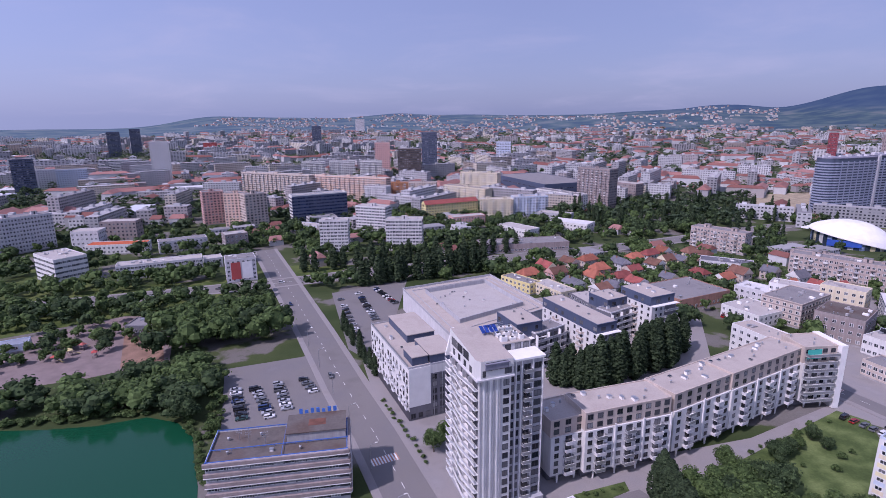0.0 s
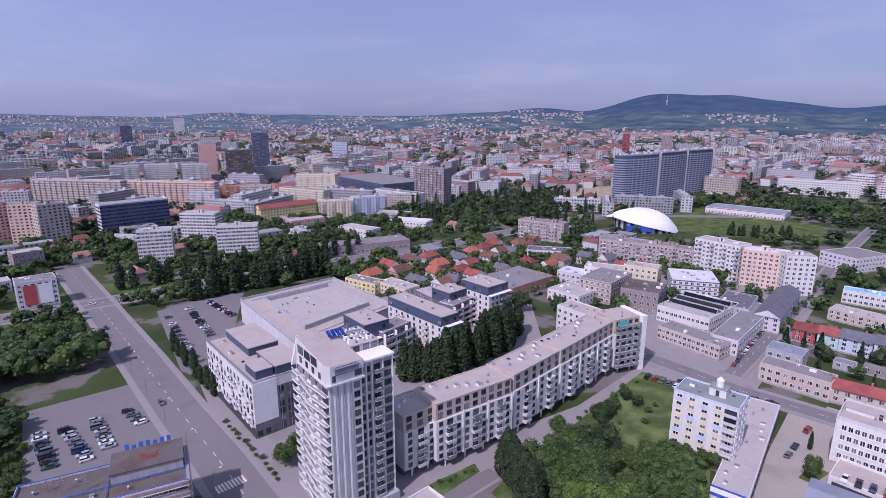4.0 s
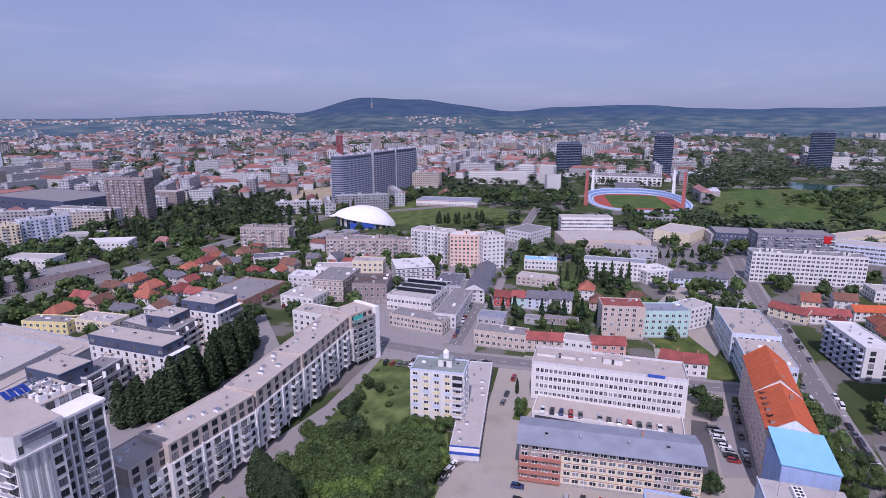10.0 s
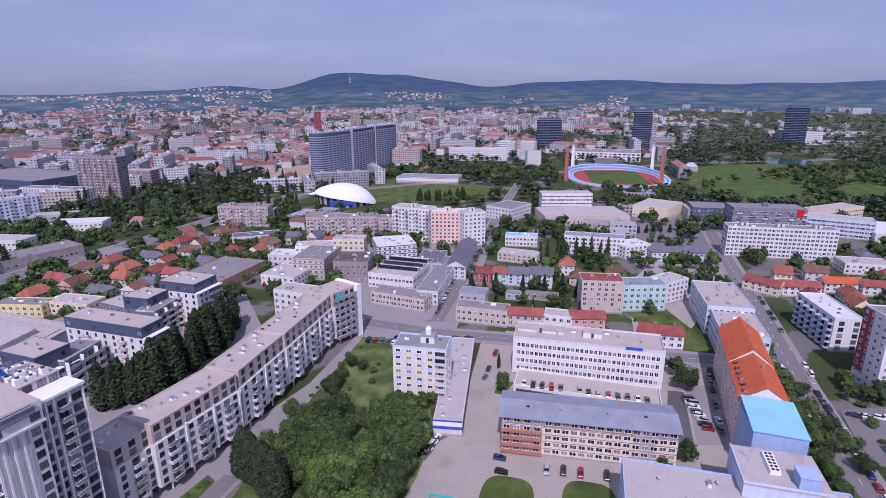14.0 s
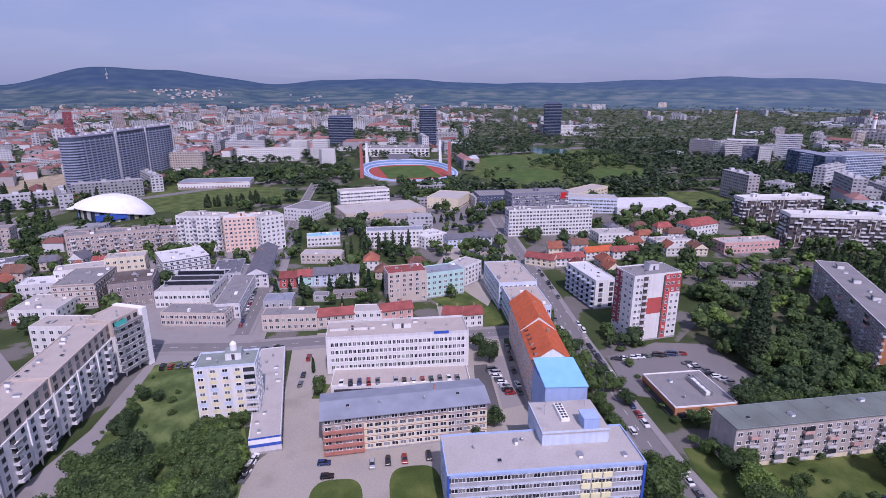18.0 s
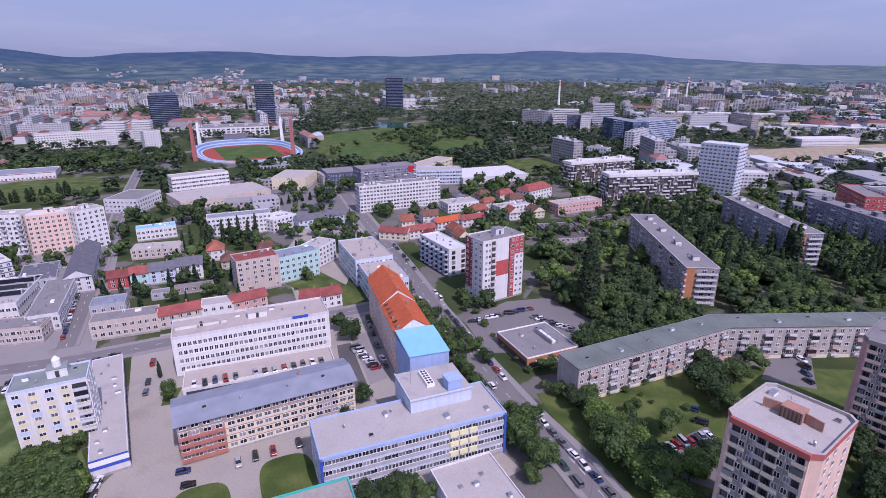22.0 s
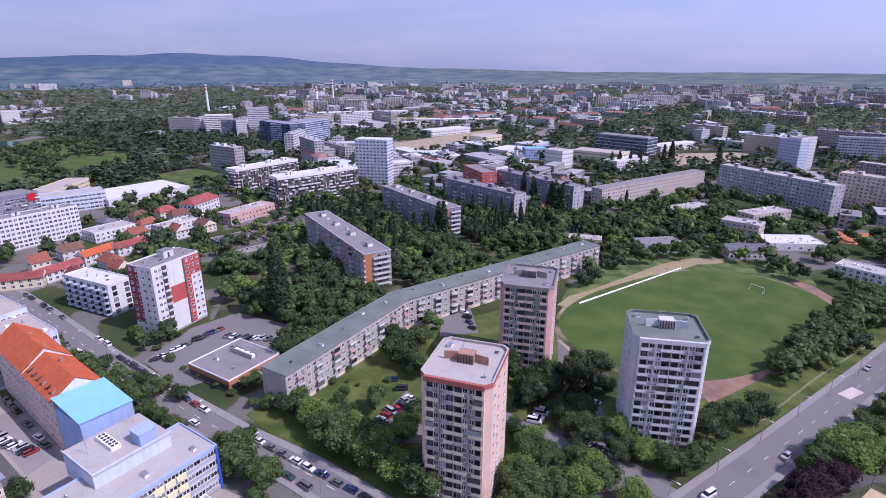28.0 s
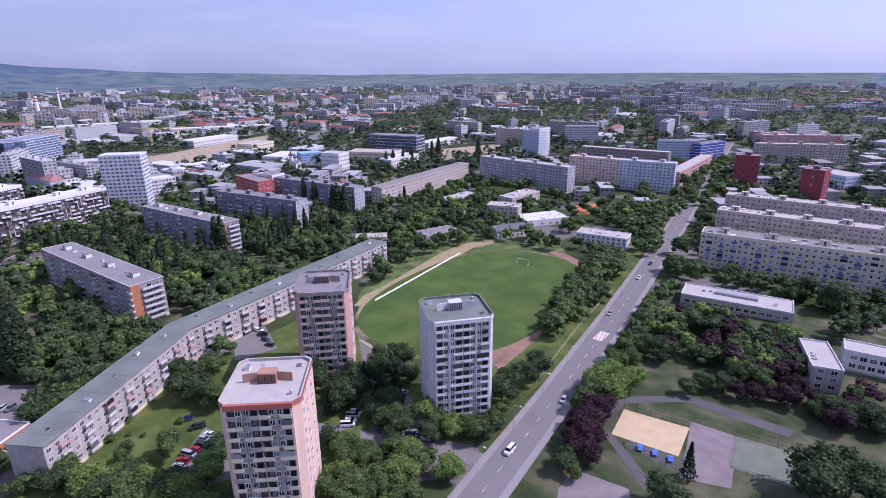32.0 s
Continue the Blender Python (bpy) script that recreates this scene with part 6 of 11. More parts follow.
# ---------------------------------------------------------------- office by the lake
def lake_office(x, y, rot, L, W, h):
    t = shell("office_building", x, y, rot, L, W, h, "dark ribbon-windowed office by the lake with blue roof rails", "office building", "grey_render", "roof_old", "pale_render", 0.6)
    for s in ("f", "r"):
        length = L if s == "f" else W
        for k in range(5):
            z = 0.6 + k * 3.15
            panel(t, "window_band", s, L, W, -length / 2, length / 2, z + 1.0, z + 2.5, "frame_dark", 0.05)
            panel(t, "parapet_band", s, L, W, -length / 2 - 0.4, length / 2 + 0.4, z + 2.55, z + 3.5, "brown_panel", 0.7)
            panel(t, "rail", s, L, W, -length / 2 - 0.4, length / 2 + 0.4, z + 2.2, z + 2.35, "trim_white", 0.75)
            for i in range(int(length / 3)):
                part("window", window_mesh(2.6, 1.4, "frame_white", "pane", 2), t, face_pose(s, L, W, -length / 2 + (i + 0.5) * 3, z + 1.05, 0.06))
    bm = bmesh.new()
    box(bm, 2, L / 2 - 0.6, -2, W / 2 - 0.6, 0, 3.2, 0)
    box(bm, 1.7, L / 2 - 0.3, -2.3, W / 2 - 0.3, 3.202, 3.5, 1)
    box(bm, 8, 13, 1, 4.5, 3.502, 3.52, 2)
    part("penthouse", mesh("penthouse", bm, "concrete", "roof_old", "rust"), t, pose(0, 0, h + 0.12))
    for y0 in (-W / 2 + 0.3, -W / 2 + 6, W / 2 - 0.3):
        bm = bmesh.new()
        box(bm, -L / 2, L / 2, -0.06, 0.06, 0.5, 0.72, 0)
        for i in range(14):
            box(bm, -L / 2 + i * L / 13 - 0.04, -L / 2 + i * L / 13 + 0.04, -0.04, 0.04, 0, 0.5, 0)
        part("roof_rail", mesh("roof_rail", bm, "trim_blue"), t, pose(0, y0, h + 0.13))
    for x0 in (-L / 2 + 0.3, 1.0, L / 2 - 0.3):
        bm = bmesh.new()
        box(bm, -0.06, 0.06, -W / 2, W / 2, 0.5, 0.72, 0)
        part("roof_rail", mesh("roof_rail", bm, "trim_blue"), t, pose(x0, 0, h + 0.13))
    for i in range(9):
        bm = bmesh.new()
        box(bm, -0.5, 0.5, -0.1, 0.1, 0, 1.6 if i % 3 else 1.1, 0)
        box(bm, -0.35, 0.35, -0.05, 0.15, 0.3, 0.5, 0)
        part("sign_shape", mesh("sign_shape", bm, "trim_blue"), t, pose(2 + i * 1.7, W / 2 - 0.2, h + 3.7 if i > 1 else h + 1), "blue roof sign shape")
    mast(t, -9, 1, h, 5)
    mast(t, -4, -1, h, 5)
    mast(t, -12, 3, h, 3.5)
    roof_kit(t, h, [(-15, 3), (-6, 4), (-14, -4), (-2, -4.5), (6, -5)], 12)
    return t


lake_office(-48.2, 140.3, 9.8, 38.6, 16.5, 16)


# ---------------------------------------------------------------- office quarter
def yellow_block(x, y, rot, L, W, h):
    t = shell("apartment_block", x, y, rot, L, W, h, "white eight-storey block with yellow and lilac window bands", "apartment block", "white_render", "roof_green_grey", "pale_blue_render", 0.6, ((2, 1, 5, 4, 2.6),), "white_render")
    fh = (h - 1.2) / 8
    for i in range(5):
        u = -L / 2 + L * (i + 0.5) / 5
        for k in range(8):
            panel(t, "parapet_band", "f", L, W, u - 1.3, u + 1.3, 1.3 + k * fh - 0.5, 1.3 + k * fh + 0.78, ("pale_yellow", "pale_yellow", "cream_render", "pale_blue_render")[(i * 2 + k) % 4], 0.05)
            part("window", window_mesh(1.7, 1.15), t, face_pose("f", L, W, u, 1.3 + k * fh + 0.85))
    balconies(t, "f", L, W, [L / 2 - 2], 7, 1.3 + fh, fh, 3.4, 1.2, "pale_render")
    for k in range(8):
        for i in range(3):
            part("window", window_mesh(1.5, 1.4), t, face_pose("r", L, W, -W / 2 + W * (i + 0.5) / 3, 2.1 + k * fh))
    bm = bmesh.new()
    tube(bm, 0, 0, 0, 2.2, 1.1, 1.1, 12)
    tube(bm, 0, 0, 2.2, 3.2, 1.1, 0.2, 12)
    part("roof_tank", mesh("roof_tank", bm, "trim_white"), t, pose(2, 1, h + 2.9))
    roof_kit(t, h, [(-6, 1), (-3, -2), (6, 2)], 3)


yellow_block(126.5, 124.4, -58.6, 19.1, 11.0, 22.5)


def garage_hall(x, y, rot, L, W, h):
    t = shell("garage_building", x, y, rot, L, W, h, "long low garage hall with royal blue front and flat grey roof", "garage", "pale_render", "roof_pale", "pale_render", 0.4)
    panel(t, "front_band", "f", L, W, -L / 2, L / 2, 2.6, 3.6, "royal_blue", 0.08, "royal blue front band")
    panel(t, "front_band", "f", L, W, -L / 2, L / 2, 3.7, h + 0.3, "trim_white", 0.08, "white front band")
    panel(t, "front_band", "f", L, W, -L / 2, L / 2, h + 0.32, h + 0.9, "royal_blue", 0.08, "royal blue front band")
    panel(t, "side_band", "r", L, W, -W / 2, W / 2, 2.0, 3.3, "frame_dark", 0.06, "dark window band")
    for i in range(18):
        part("window", window_mesh(2.4, 1.3, "frame_dark", "pane", 2), t, face_pose("r", L, W, -W / 2 + W * (i + 0.5) / 18, 2.0, 0.07))
    rng = random.Random(4)
    roof_kit(t, h, [(rng.uniform(-3.5, 3.5), -W / 2 + 4 + i * 5.2) for i in range(11)], 7)


garage_hall(141.0, 120.7, -54.7, 9.7, 63.6, 5)


def ribbon_office(x, y, rot, L, W, h):
    t = shell("office_building", x, y, rot, L, W, h, "pale grey-blue office with even rows of dark windows", "office building", "white_render", "roof_beige", "pale_render", 0.9, ((-18, 2, 18, 5, 1.2), (2, 1, 7, 4, 2.2)), "white_render")
    facade(t, "f", L, W, 31, 4, 2.5, 3.25, 1.3, 1.7, frame_mat="frame_white", margin=1.5)
    for k in range(4):
        panel(t, "sill_band", "f", L, W, -L / 2 + 1, L / 2 - 1, 2.22 + k * 3.25, 2.42 + k * 3.25, "trim_white", 0.12)
    facade(t, "l", L, W, 3, 4, 2.6, 3.3, 1.35, 1.6, frame_mat="frame_dark")
    panel(t, "skylight_band", "f", L, W, L / 2 - 14, L / 2 - 8, h + 0.2, h + 1.3, "royal_blue", 0.2, "blue roof sign board")
    rng = random.Random(14)
    roof_kit(t, h, [(rng.uniform(-L / 2 + 3, L / 2 - 3), rng.uniform(-3, 5)) for _ in range(9)], 8)


ribbon_office(183.2, 89.4, -62.0, 56.2, 15.6, 15.5)


def deck(x, y, rot, L, W, h):
    t = shell("parking_deck", x, y, rot, L, W, h, "low concrete annexe with a white parapet and roof parking", "parking deck", "pale_render", "roof_beige", "white_render", 0.9)
    panel(t, "window_band", "f", L, W, -L / 2 + 1, L / 2 - 1, 1.2, 2.8, "frame_dark", 0.06)


deck(167.4, 80.6, -64.6, 51.5, 13.0, 3.6)


def banded_block(x, y, rot, L, W, h):
    t = shell("office_building", x, y, rot, L, W, h, "cream block with red brick bands under a low metal roof", "office building", "cream_render", "roof_tin", "cream_render", 0.5, roof_rise=1.6, over=0.9)
    fh = 2.45
    me = window_mesh(2.0, 1.35)
    for k in range(5):
        z = 0.6 + k * fh
        if k < 4:
            panel(t, "brick_band", "f", L, W, -L / 2 + L * 0.24, L / 2, z + 2.2, z + 2.42, "brick", 0.05)
            panel(t, "balcony_front", "f", L, W, -L / 2, -L / 2 + L * 0.24, z - 0.1, z + 0.85, "balcony_red", 0.9, "red-brown balcony front")
            panel(t, "balcony_recess", "f", L, W, -L / 2, -L / 2 + L * 0.24, z + 0.9, z + 2.3, "brown_panel", 0.03)
        else:
            panel(t, "top_band", "f", L, W, -L / 2, L / 2, z + 0.1, z + 2.2, "brown_panel", 0.05, "brown top storey")
        panel(t, "brick_bay", "f", L, W, L / 2 - L * 0.24, L / 2 - L * 0.12, z - 0.1, z + 2.3, "brick_pale", 0.28, "projecting brown brick bay")
        for i in range(15):
            u = -L / 2 + L * 0.25 + (L * 0.745) * (i + 0.5) / 15
            part("window", me, t, face_pose("f", L, W, u, z + 0.75, 0.28 if L * 0.26 < u < L * 0.38 else 0.05))
        for i in range(4):
            part("window", me, t, face_pose("f", L, W, -L / 2 + L * 0.24 * (i + 0.5) / 4, z + 0.8, 0.05))
    facade(t, "l", L, W, 2, 4, 1.9, fh, 1.4, 1.4)
    roof_kit(t, h + 0.9, [(-8, -3), (6, -3), (17, -2.5), (-18, -3)], 5)


banded_block(139.8, 66.4, -58.2, 51.6, 14.0, 13)


def orange_house(x, y, rot, L, W, h):
    """Two ranges of a long house: its ridge runs along the street."""
    t = thing("apartment_block", x, y, 0, rot, "long pink-white house with bright orange tiled roof and gable", "apartment block")
    wall_box(t, L, W, h, "salmon_render")
    keep_free(x, y, rot, L, W, 1)
    for v0, v1, rise_, dz in ((-W / 2, -W / 2 + W * 0.45, 4.5, 0.0), (-W / 2 + W * 0.45 + 0.02, W / 2, 5.2, 0.6)):
        bm = bmesh.new()
        a, zr = L / 2 + 0.5, h + rise_ + dz
        ze = h + dz - 0.4
        for s in (1, -1):
            q = [(s * a, v0, ze), (s * a, v1, ze), (0, v1, zr), (0, v0, zr)]
            q2 = [(p[0], p[1], p[2] + 0.22) for p in q]
            bm.faces.new([bm.verts.new(p) for p in (q2 if s > 0 else q2[::-1])])
        lo = [bm.verts.new(p) for p in ((-a, v0, ze), (a, v0, ze), (0, v0, zr))]
        bm.faces.new(lo).material_index = 1
        hi = [bm.verts.new(p) for p in ((-a, v1, ze), (0, v1, zr), (a, v1, ze))]
        bm.faces.new(hi).material_index = 1
        roof = part("roof", mesh("roof", bm, "roof_orange", "white_render"), t)
        bm = bmesh.new()
        v = [bm.verts.new(p) for p in ((a, -0.12, ze + 0.24), (a, 0.12, ze + 0.24), (0, 0.12, zr + 0.24), (0, -0.12, zr + 0.24), (a, 0, ze + 0.36), (0, 0, zr + 0.36))]
        bm.faces.new((v[0], v[4], v[5], v[3]))
        bm.faces.new((v[4], v[1], v[2], v[5]))
        me = mesh("tile_ridge", bm, "roof_orange")
        n = int((v1 - v0) / 1.5)
        for i in range(n + 1):
            part("tile_ridge", me, roof, pose(0, v0 + (v1 - v0) * i / n, 0))
            part("tile_ridge", me, roof, pose(0, v0 + (v1 - v0) * i / n, 0, 0, 0, 180))
    for side, cols in (("l", 16), ("f", 3)):
        facade(t, side, L, W, cols, 5, 2.0, 3.4, 1.4, 1.7)
    for i in range(14):
        bm = bmesh.new()
        box(bm, -0.7, 0.7, -0.6, 0.6, 0, 1.3, 0)
        v = [bm.verts.new(p) for p in ((-0.85, -0.75, 1.3), (0.85, -0.75, 1.3), (0.85, 0.6, 2.1), (-0.85, 0.6, 2.1))]
        bm.faces.new(v).material_index = 1
        part("dormer", mesh("dormer", bm, "pane", "roof_orange"), t, pose(-L / 2 + 1.6, -W / 2 + 3 + i * 3.8, h + 0.4, 0, 0, -90))
    for v in (-12, 2, 15):
        bm = bmesh.new()
        box(bm, -0.5, 0.5, -0.4, 0.4, 0, 2.2, 0)
        part("chimney", mesh("chimney", bm, "brick"), t, pose(1.5, v, h + 3.2))


orange_house(197.7, 35.3, -67.5, 13.4, 54.0, 18)


def blue_gable(pts_near, pts_far):
    """The sky-blue roofed end that links the orange house with the office."""
    (x0, y0), (x1, y1), (x2, y2), (x3, y3) = pts_near[0], pts_near[1], pts_far[1], pts_far[0]
    cx, cy = (x0 + x1 + x2 + x3) / 4, (y0 + y1 + y2 + y3) / 4
    t = thing("apartment_block", cx, cy, 0, 0, "pale blue house with a bright sky-blue sheet roof", "apartment block")
    loc = [(a - cx, b - cy) for a, b in ((x0, y0), (x1, y1), (x2, y2), (x3, y3))]
    if sum(p[0] * q[1] - q[0] * p[1] for p, q in zip(loc, loc[1:] + loc[:1])) < 0:
        loc = loc[::-1]
    bm = bmesh.new()
    poly(bm, loc, 0, 16.2, 0)
    part("wall", mesh("wall", bm, "blue_render"), t)
    bm = bmesh.new()
    zs = []
    for p in loc:
        near = min((Vector(p) - Vector((q[0] - cx, q[1] - cy))).length for q in pts_near)
        zs.append(16.6 if near < 1 else 19.5)
    lo = [bm.verts.new((p[0] * 1.04, p[1] * 1.04, z - 0.25)) for p, z in zip(loc, zs)]
    hi = [bm.verts.new((p[0] * 1.04, p[1] * 1.04, z)) for p, z in zip(loc, zs)]
    bm.faces.new(hi)
    for i in range(4):
        bm.faces.new((lo[i], lo[(i + 1) % 4], hi[(i + 1) % 4], hi[i]))
    part("roof", mesh("roof", bm, "roof_sky_blue"), t)
    keep_free(cx, cy, 0, 16, 16)


blue_gable([(157.0, 24.2), (162.4, 11.6)], [(169.6, 30.9), (174.9, 18.4)])


def blue_office(x, y, rot, L, W, h):
    t = shell("office_building", x, y, rot, L, W, h, "grey office with bright blue frame, ribbon windows and yellow sun boards", "office building", "pale_blue_render", "roof_pale", "blue_render", 0.6)
    fh = 3.2
    for k in range(4):
        z = 0.9 + k * fh
        panel(t, "window_band", "f", L, W, -L / 2 + 0.6, L / 2 - 0.6, z + 0.95, z + 2.4, "frame_dark", 0.04)
        panel(t, "parapet_band", "f", L, W, -L / 2 + 0.6, L / 2 - 0.6, z - 0.2, z + 0.9, "grey_render", 0.12)
        for i in range(26):
            u = -L / 2 + 1 + (L - 2) * (i + 0.5) / 26
            part("window", window_mesh(1.85, 1.4), t, face_pose("f", L, W, u, z + 0.98, 0.05))
    for u in (-L / 2 + 0.3, L / 2 - 0.3):
        panel(t, "frame_post", "f", L, W, u - 0.35, u + 0.35, 0, h + 0.4, "royal_blue", 0.3, "bright blue corner post")
    panel(t, "frame_beam", "f", L, W, -L / 2, L / 2, h - 0.35, h + 0.55, "blue_render", 0.3, "blue roof beam")
    for i in range(3):
        for k in range(3):
            panel(t, "sun_board", "f", L, W, L * 0.17 + i * 2.9, L * 0.17 + i * 2.9 + 2.5, 3.9 + k * fh, 5.4 + k * fh, "sun_board", 0.55, "pale yellow sun board")
    facade(t, "r", L, W, 4, 4, 1.9, fh, 1.8, 1.4)
    facade(t, "l", L, W, 3, 4, 1.9, fh, 1.8, 1.4)
    # raised part with plant on it
    bm = bmesh.new()
    box(bm, 1, 20, 1.2, W / 2 + 8, -3, 3.6, 0)
    box(bm, 0.8, 20.2, 1.0, W / 2 + 8.2, 3.602, 4.0, 1)
    box(bm, 0.8, 20.2, 1.0, 1.25, 4.002, 4.5, 0)
    box(bm, 0.8, 1.05, 1.25, W / 2 + 8.2, 4.002, 4.5, 0)
    upper = part("upper_storey", mesh("upper_storey", bm, "pale_blue_render", "roof_pale"), t, pose(0, 0, h + 0.12))
    bm = bmesh.new()
    box(bm, -2.2, 2.2, -2.2, 2.2, 0, 3.2, 0)
    box(bm, -2.4, 2.4, -2.4, 2.4, 3.2, 3.5, 0)
    part("lift_house", mesh("lift_house", bm, "blue_render"), upper, pose(15, 4, 4.0))
    bm = bmesh.new()
    box(bm, -1.2, 1.2, -4, 4, 0, 1.1, 0)
    for i in range(6):
        tube(bm, -0.5, -3.3 + i * 1.3, 1.1, 1.25, 0.4, 0.4, 8, 1)
        tube(bm, 0.5, -3.3 + i * 1.3, 1.1, 1.25, 0.4, 0.4, 8, 1)
    part("cooling_unit", mesh("cooling_unit", bm, "trim_white", "dark_metal"), upper, pose(9, 10, 4.0))
    mast(t, 4, 10, h + 4, 6)
    mast(t, 17, 13, h + 4, 6)
    roof_kit(t, h, [(-18, 2), (-6, 3), (-4, 4), (22, -5), (10, -4), (-12, -4)], 10)


blue_office(128.9, 20.5, -63.3, 53.1, 16.9, 13.5)


def teal_hall(x, y, rot, L, W, h):
    t = shell("workshop_hall", x, y, rot, L, W, h, "white hall with dark stained roof and teal rim", "workshop", "white_render", "roof_stained", "trim_teal", 0.7, ((16, 3, 4, 3, 1.6), (-20, 5, 1.5, 1.5, 1.2)), "pale_render")
    rng = random.Random(21)
    n = 26
    for k in range(4):
        for i in range(n):
            u = -L / 2 + L * (i + 0.5) / n
            panel(t, "wall_panel", "f", L, W, u - L / n / 2 + 0.05, u + L / n / 2 - 0.05, 1.0 + k * 2.95, 3.85 + k * 2.95, "white_render" if rng.random() < 0.8 else "pale_render", 0.08)
            if rng.random() < 0.22:
                part("window", window_mesh(1.1, 0.6, "frame_dark"), t, face_pose("f", L, W, u, 2.4 + k * 2.95, 0.08))
    roof_kit(t, h, [(-10, 2), (4, -3), (20, -4)], 3)


teal_hall(85.0, 50.7, -62.2, 51.4, 17.0, 13)


def front_office(x, y, rot, L, W, h):
    t = shell("office_building", x, y, rot, L, W, h, "white six-storey office with flat beige roof and dark windows", "office building", "white_render", "roof_beige", "white_render", 0.8, ((-4, 2, 5, 3, 1.4), (11, 1.5, 6, 3.5, 2.2), (19, 2, 3, 3, 1.8)), "grey_render")
    facade(t, "f", L, W, 22, 5, 2.0, 3.0, 1.5, 1.5, frame_mat="frame_dark", margin=0.6)
    facade(t, "l", L, W, 4, 5, 2.0, 3.0, 1.5, 1.5, frame_mat="frame_dark")
    panel(t, "sign_board", "f", L, W, -3, 2, h + 0.2, h + 1.5, "royal_blue", 0.25, "blue roof sign board")
    panel(t, "sign_board", "f", L, W, 4, 12, h + 0.2, h + 1.2, "roof_pink", 0.25, "pink roof sign board")
    roof_kit(t, h, [(-18, 1), (-12, -2), (10, 3), (18, 0), (-8, 3)], 11)
    mast(t, -1, 3, h, 4)


front_office(37.9, 84.6, -63.9, 59.0, 13.0, 17)
shell("annexe", 66.1, 76.6, -64.9, 7.0, 8.0, 7, "small grey flat-roofed stair hut between the offices", "annexe", "grey_render", "roof_pale", "concrete", 0.4)
low_ = shell("annexe", 113.0, 0.4, -61.5, 18.0, 21.6, 4.6, "low flat-roofed annexe with pale rim", "annexe", "pale_blue_render", "roof_pale", "white_render", 0.6)
roof_kit(low_, 4.6, [(-4, 2), (3, 4), (0, 1), (6, -6)], 2)


# ---------------------------------------------------------------- three tower blocks
def point_block(x, y, rot, L, W, h, wall, side_wall, roof, rim_mat, front, label, lit="r", seed=1):
    """A twelve-storey point block: loggia front, plain flanks with window columns, ribbed lift house on the roof."""
    t = thing("tower_block", x, y, 0, rot, label, "tower block")
    keep_free(x, y, rot, L, W, 3)
    c = 1.7                                   # cut front corners

    def plan(k):
        a, b = L / 2 - k, W / 2 - k
        return [(-a + c, -b), (a - c, -b), (a, -b + c), (a, b - c), (a - c, b), (-a + c, b), (-a, b - c), (-a, -b + c)]
    bm = bmesh.new()
    poly(bm, plan(-0.05), -0.3, 0.8, 2)
    poly(bm, plan(0), 0.8, h, 1)
    part("wall", mesh("wall", bm, wall, side_wall, "concrete"), t)
    bm = bmesh.new()
    rings = [[bm.verts.new((px, py, z)) for px, py in plan(k)] for k, z in ((-0.12, h - 0.5), (-0.12, h + 0.9), (0.3, h + 0.9), (0.3, h + 0.12))]
    for p, q in zip(rings, rings[1:]):
        for i in range(8):
            bm.faces.new((p[i], p[(i + 1) % 8], q[(i + 1) % 8], q[i])).material_index = 1 if p is rings[0] else 0
    bm.faces.new(rings[-1]).material_index = 0
    part("roof", mesh("roof", bm, roof, rim_mat), t)
    rng = random.Random(seed)
    fh = (h - 1.6) / 12
    full, L = L, L - 2 * c + 0.5
    # flat dark sheet on the wall stands in for shade inside the loggias
    panel(t, "recess", "f", L, W, -L / 2 + 0.5, L / 2 - 0.5, 1.2, h - 0.5, "deep_brown", 0.04, "painted shade inside the loggias")
    for u in (-L / 2 + 0.35, L / 2 - 0.35):
        panel(t, "pilaster", "f", L, W, u - 0.3, u + 0.3, 0.8, h - 0.52, side_wall, 0.75)
    bay = round(L * 0.232, 2)
    tones = (front, front, front, wall, "concrete")
    bm = bmesh.new()
    box(bm, -bay * 0.23, bay * 0.23, -0.3, 0, 0, fh - 0.12, 0, "k")
    pier = mesh("wall_panel", bm, wall)
    for k in range(12):
        z = 1.5 + k * fh
        for i, u in enumerate((-0.36, -0.122, 0.122, 0.36)):
            side = 1 if i % 2 else -1
            c = u * L
            tone = tones[0] if rng.random() < 0.6 else rng.choice(tones)
            part("wall_panel", pier, t, face_pose("f", L, W, c - side * bay * 0.26, z, 0.04))
            part("window", window_mesh(round(bay * 0.34, 2), 1.45, "frame_white"), t, face_pose("f", L, W, c - side * bay * 0.26, z + 0.75, 0.34))
            glazed = 1 if rng.random() < 0.16 else 0
            part("balcony", balcony_mesh(round(bay * (0.66 if (i + k) % 5 else 0.95), 2), 0.95, tone, "concrete", glazed), t, face_pose("f", L, W, c + side * bay * (0.16 if (i + k) % 5 else 0.0), z))
            part("window", window_mesh(round(bay * 0.3, 2), 1.9, "frame_dark"), t, face_pose("f", L, W, c + side * bay * 0.2, z + 0.12, 0.05))
    for i in (-0.245, 0.0, 0.245):
        panel(t, "divider", "f", L, W, i * L - 0.1, i * L + 0.1, 0.8, h - 0.4, wall, 0.8)
    panel(t, "roof_band", "f", L, W, -L / 2, L / 2, h - 0.5, h + 0.85, rim_mat, 0.85)
    L = full
    for s in "lr":
        for k in range(12):
            for u in (-0.3, -0.1, 0.22):
                part("window", window_mesh(1.3, 1.35), t, face_pose(s, L, W, u * W, 2.3 + k * fh, 0.05))
    # lift house with ribs and side wings
    rm = "terracotta_panel" if rim_mat == "trim_red" else rim_mat
    bm = bmesh.new()
    box(bm, -2.2, 2.2, -1.6, 1.6, 0, 2.6, 0)
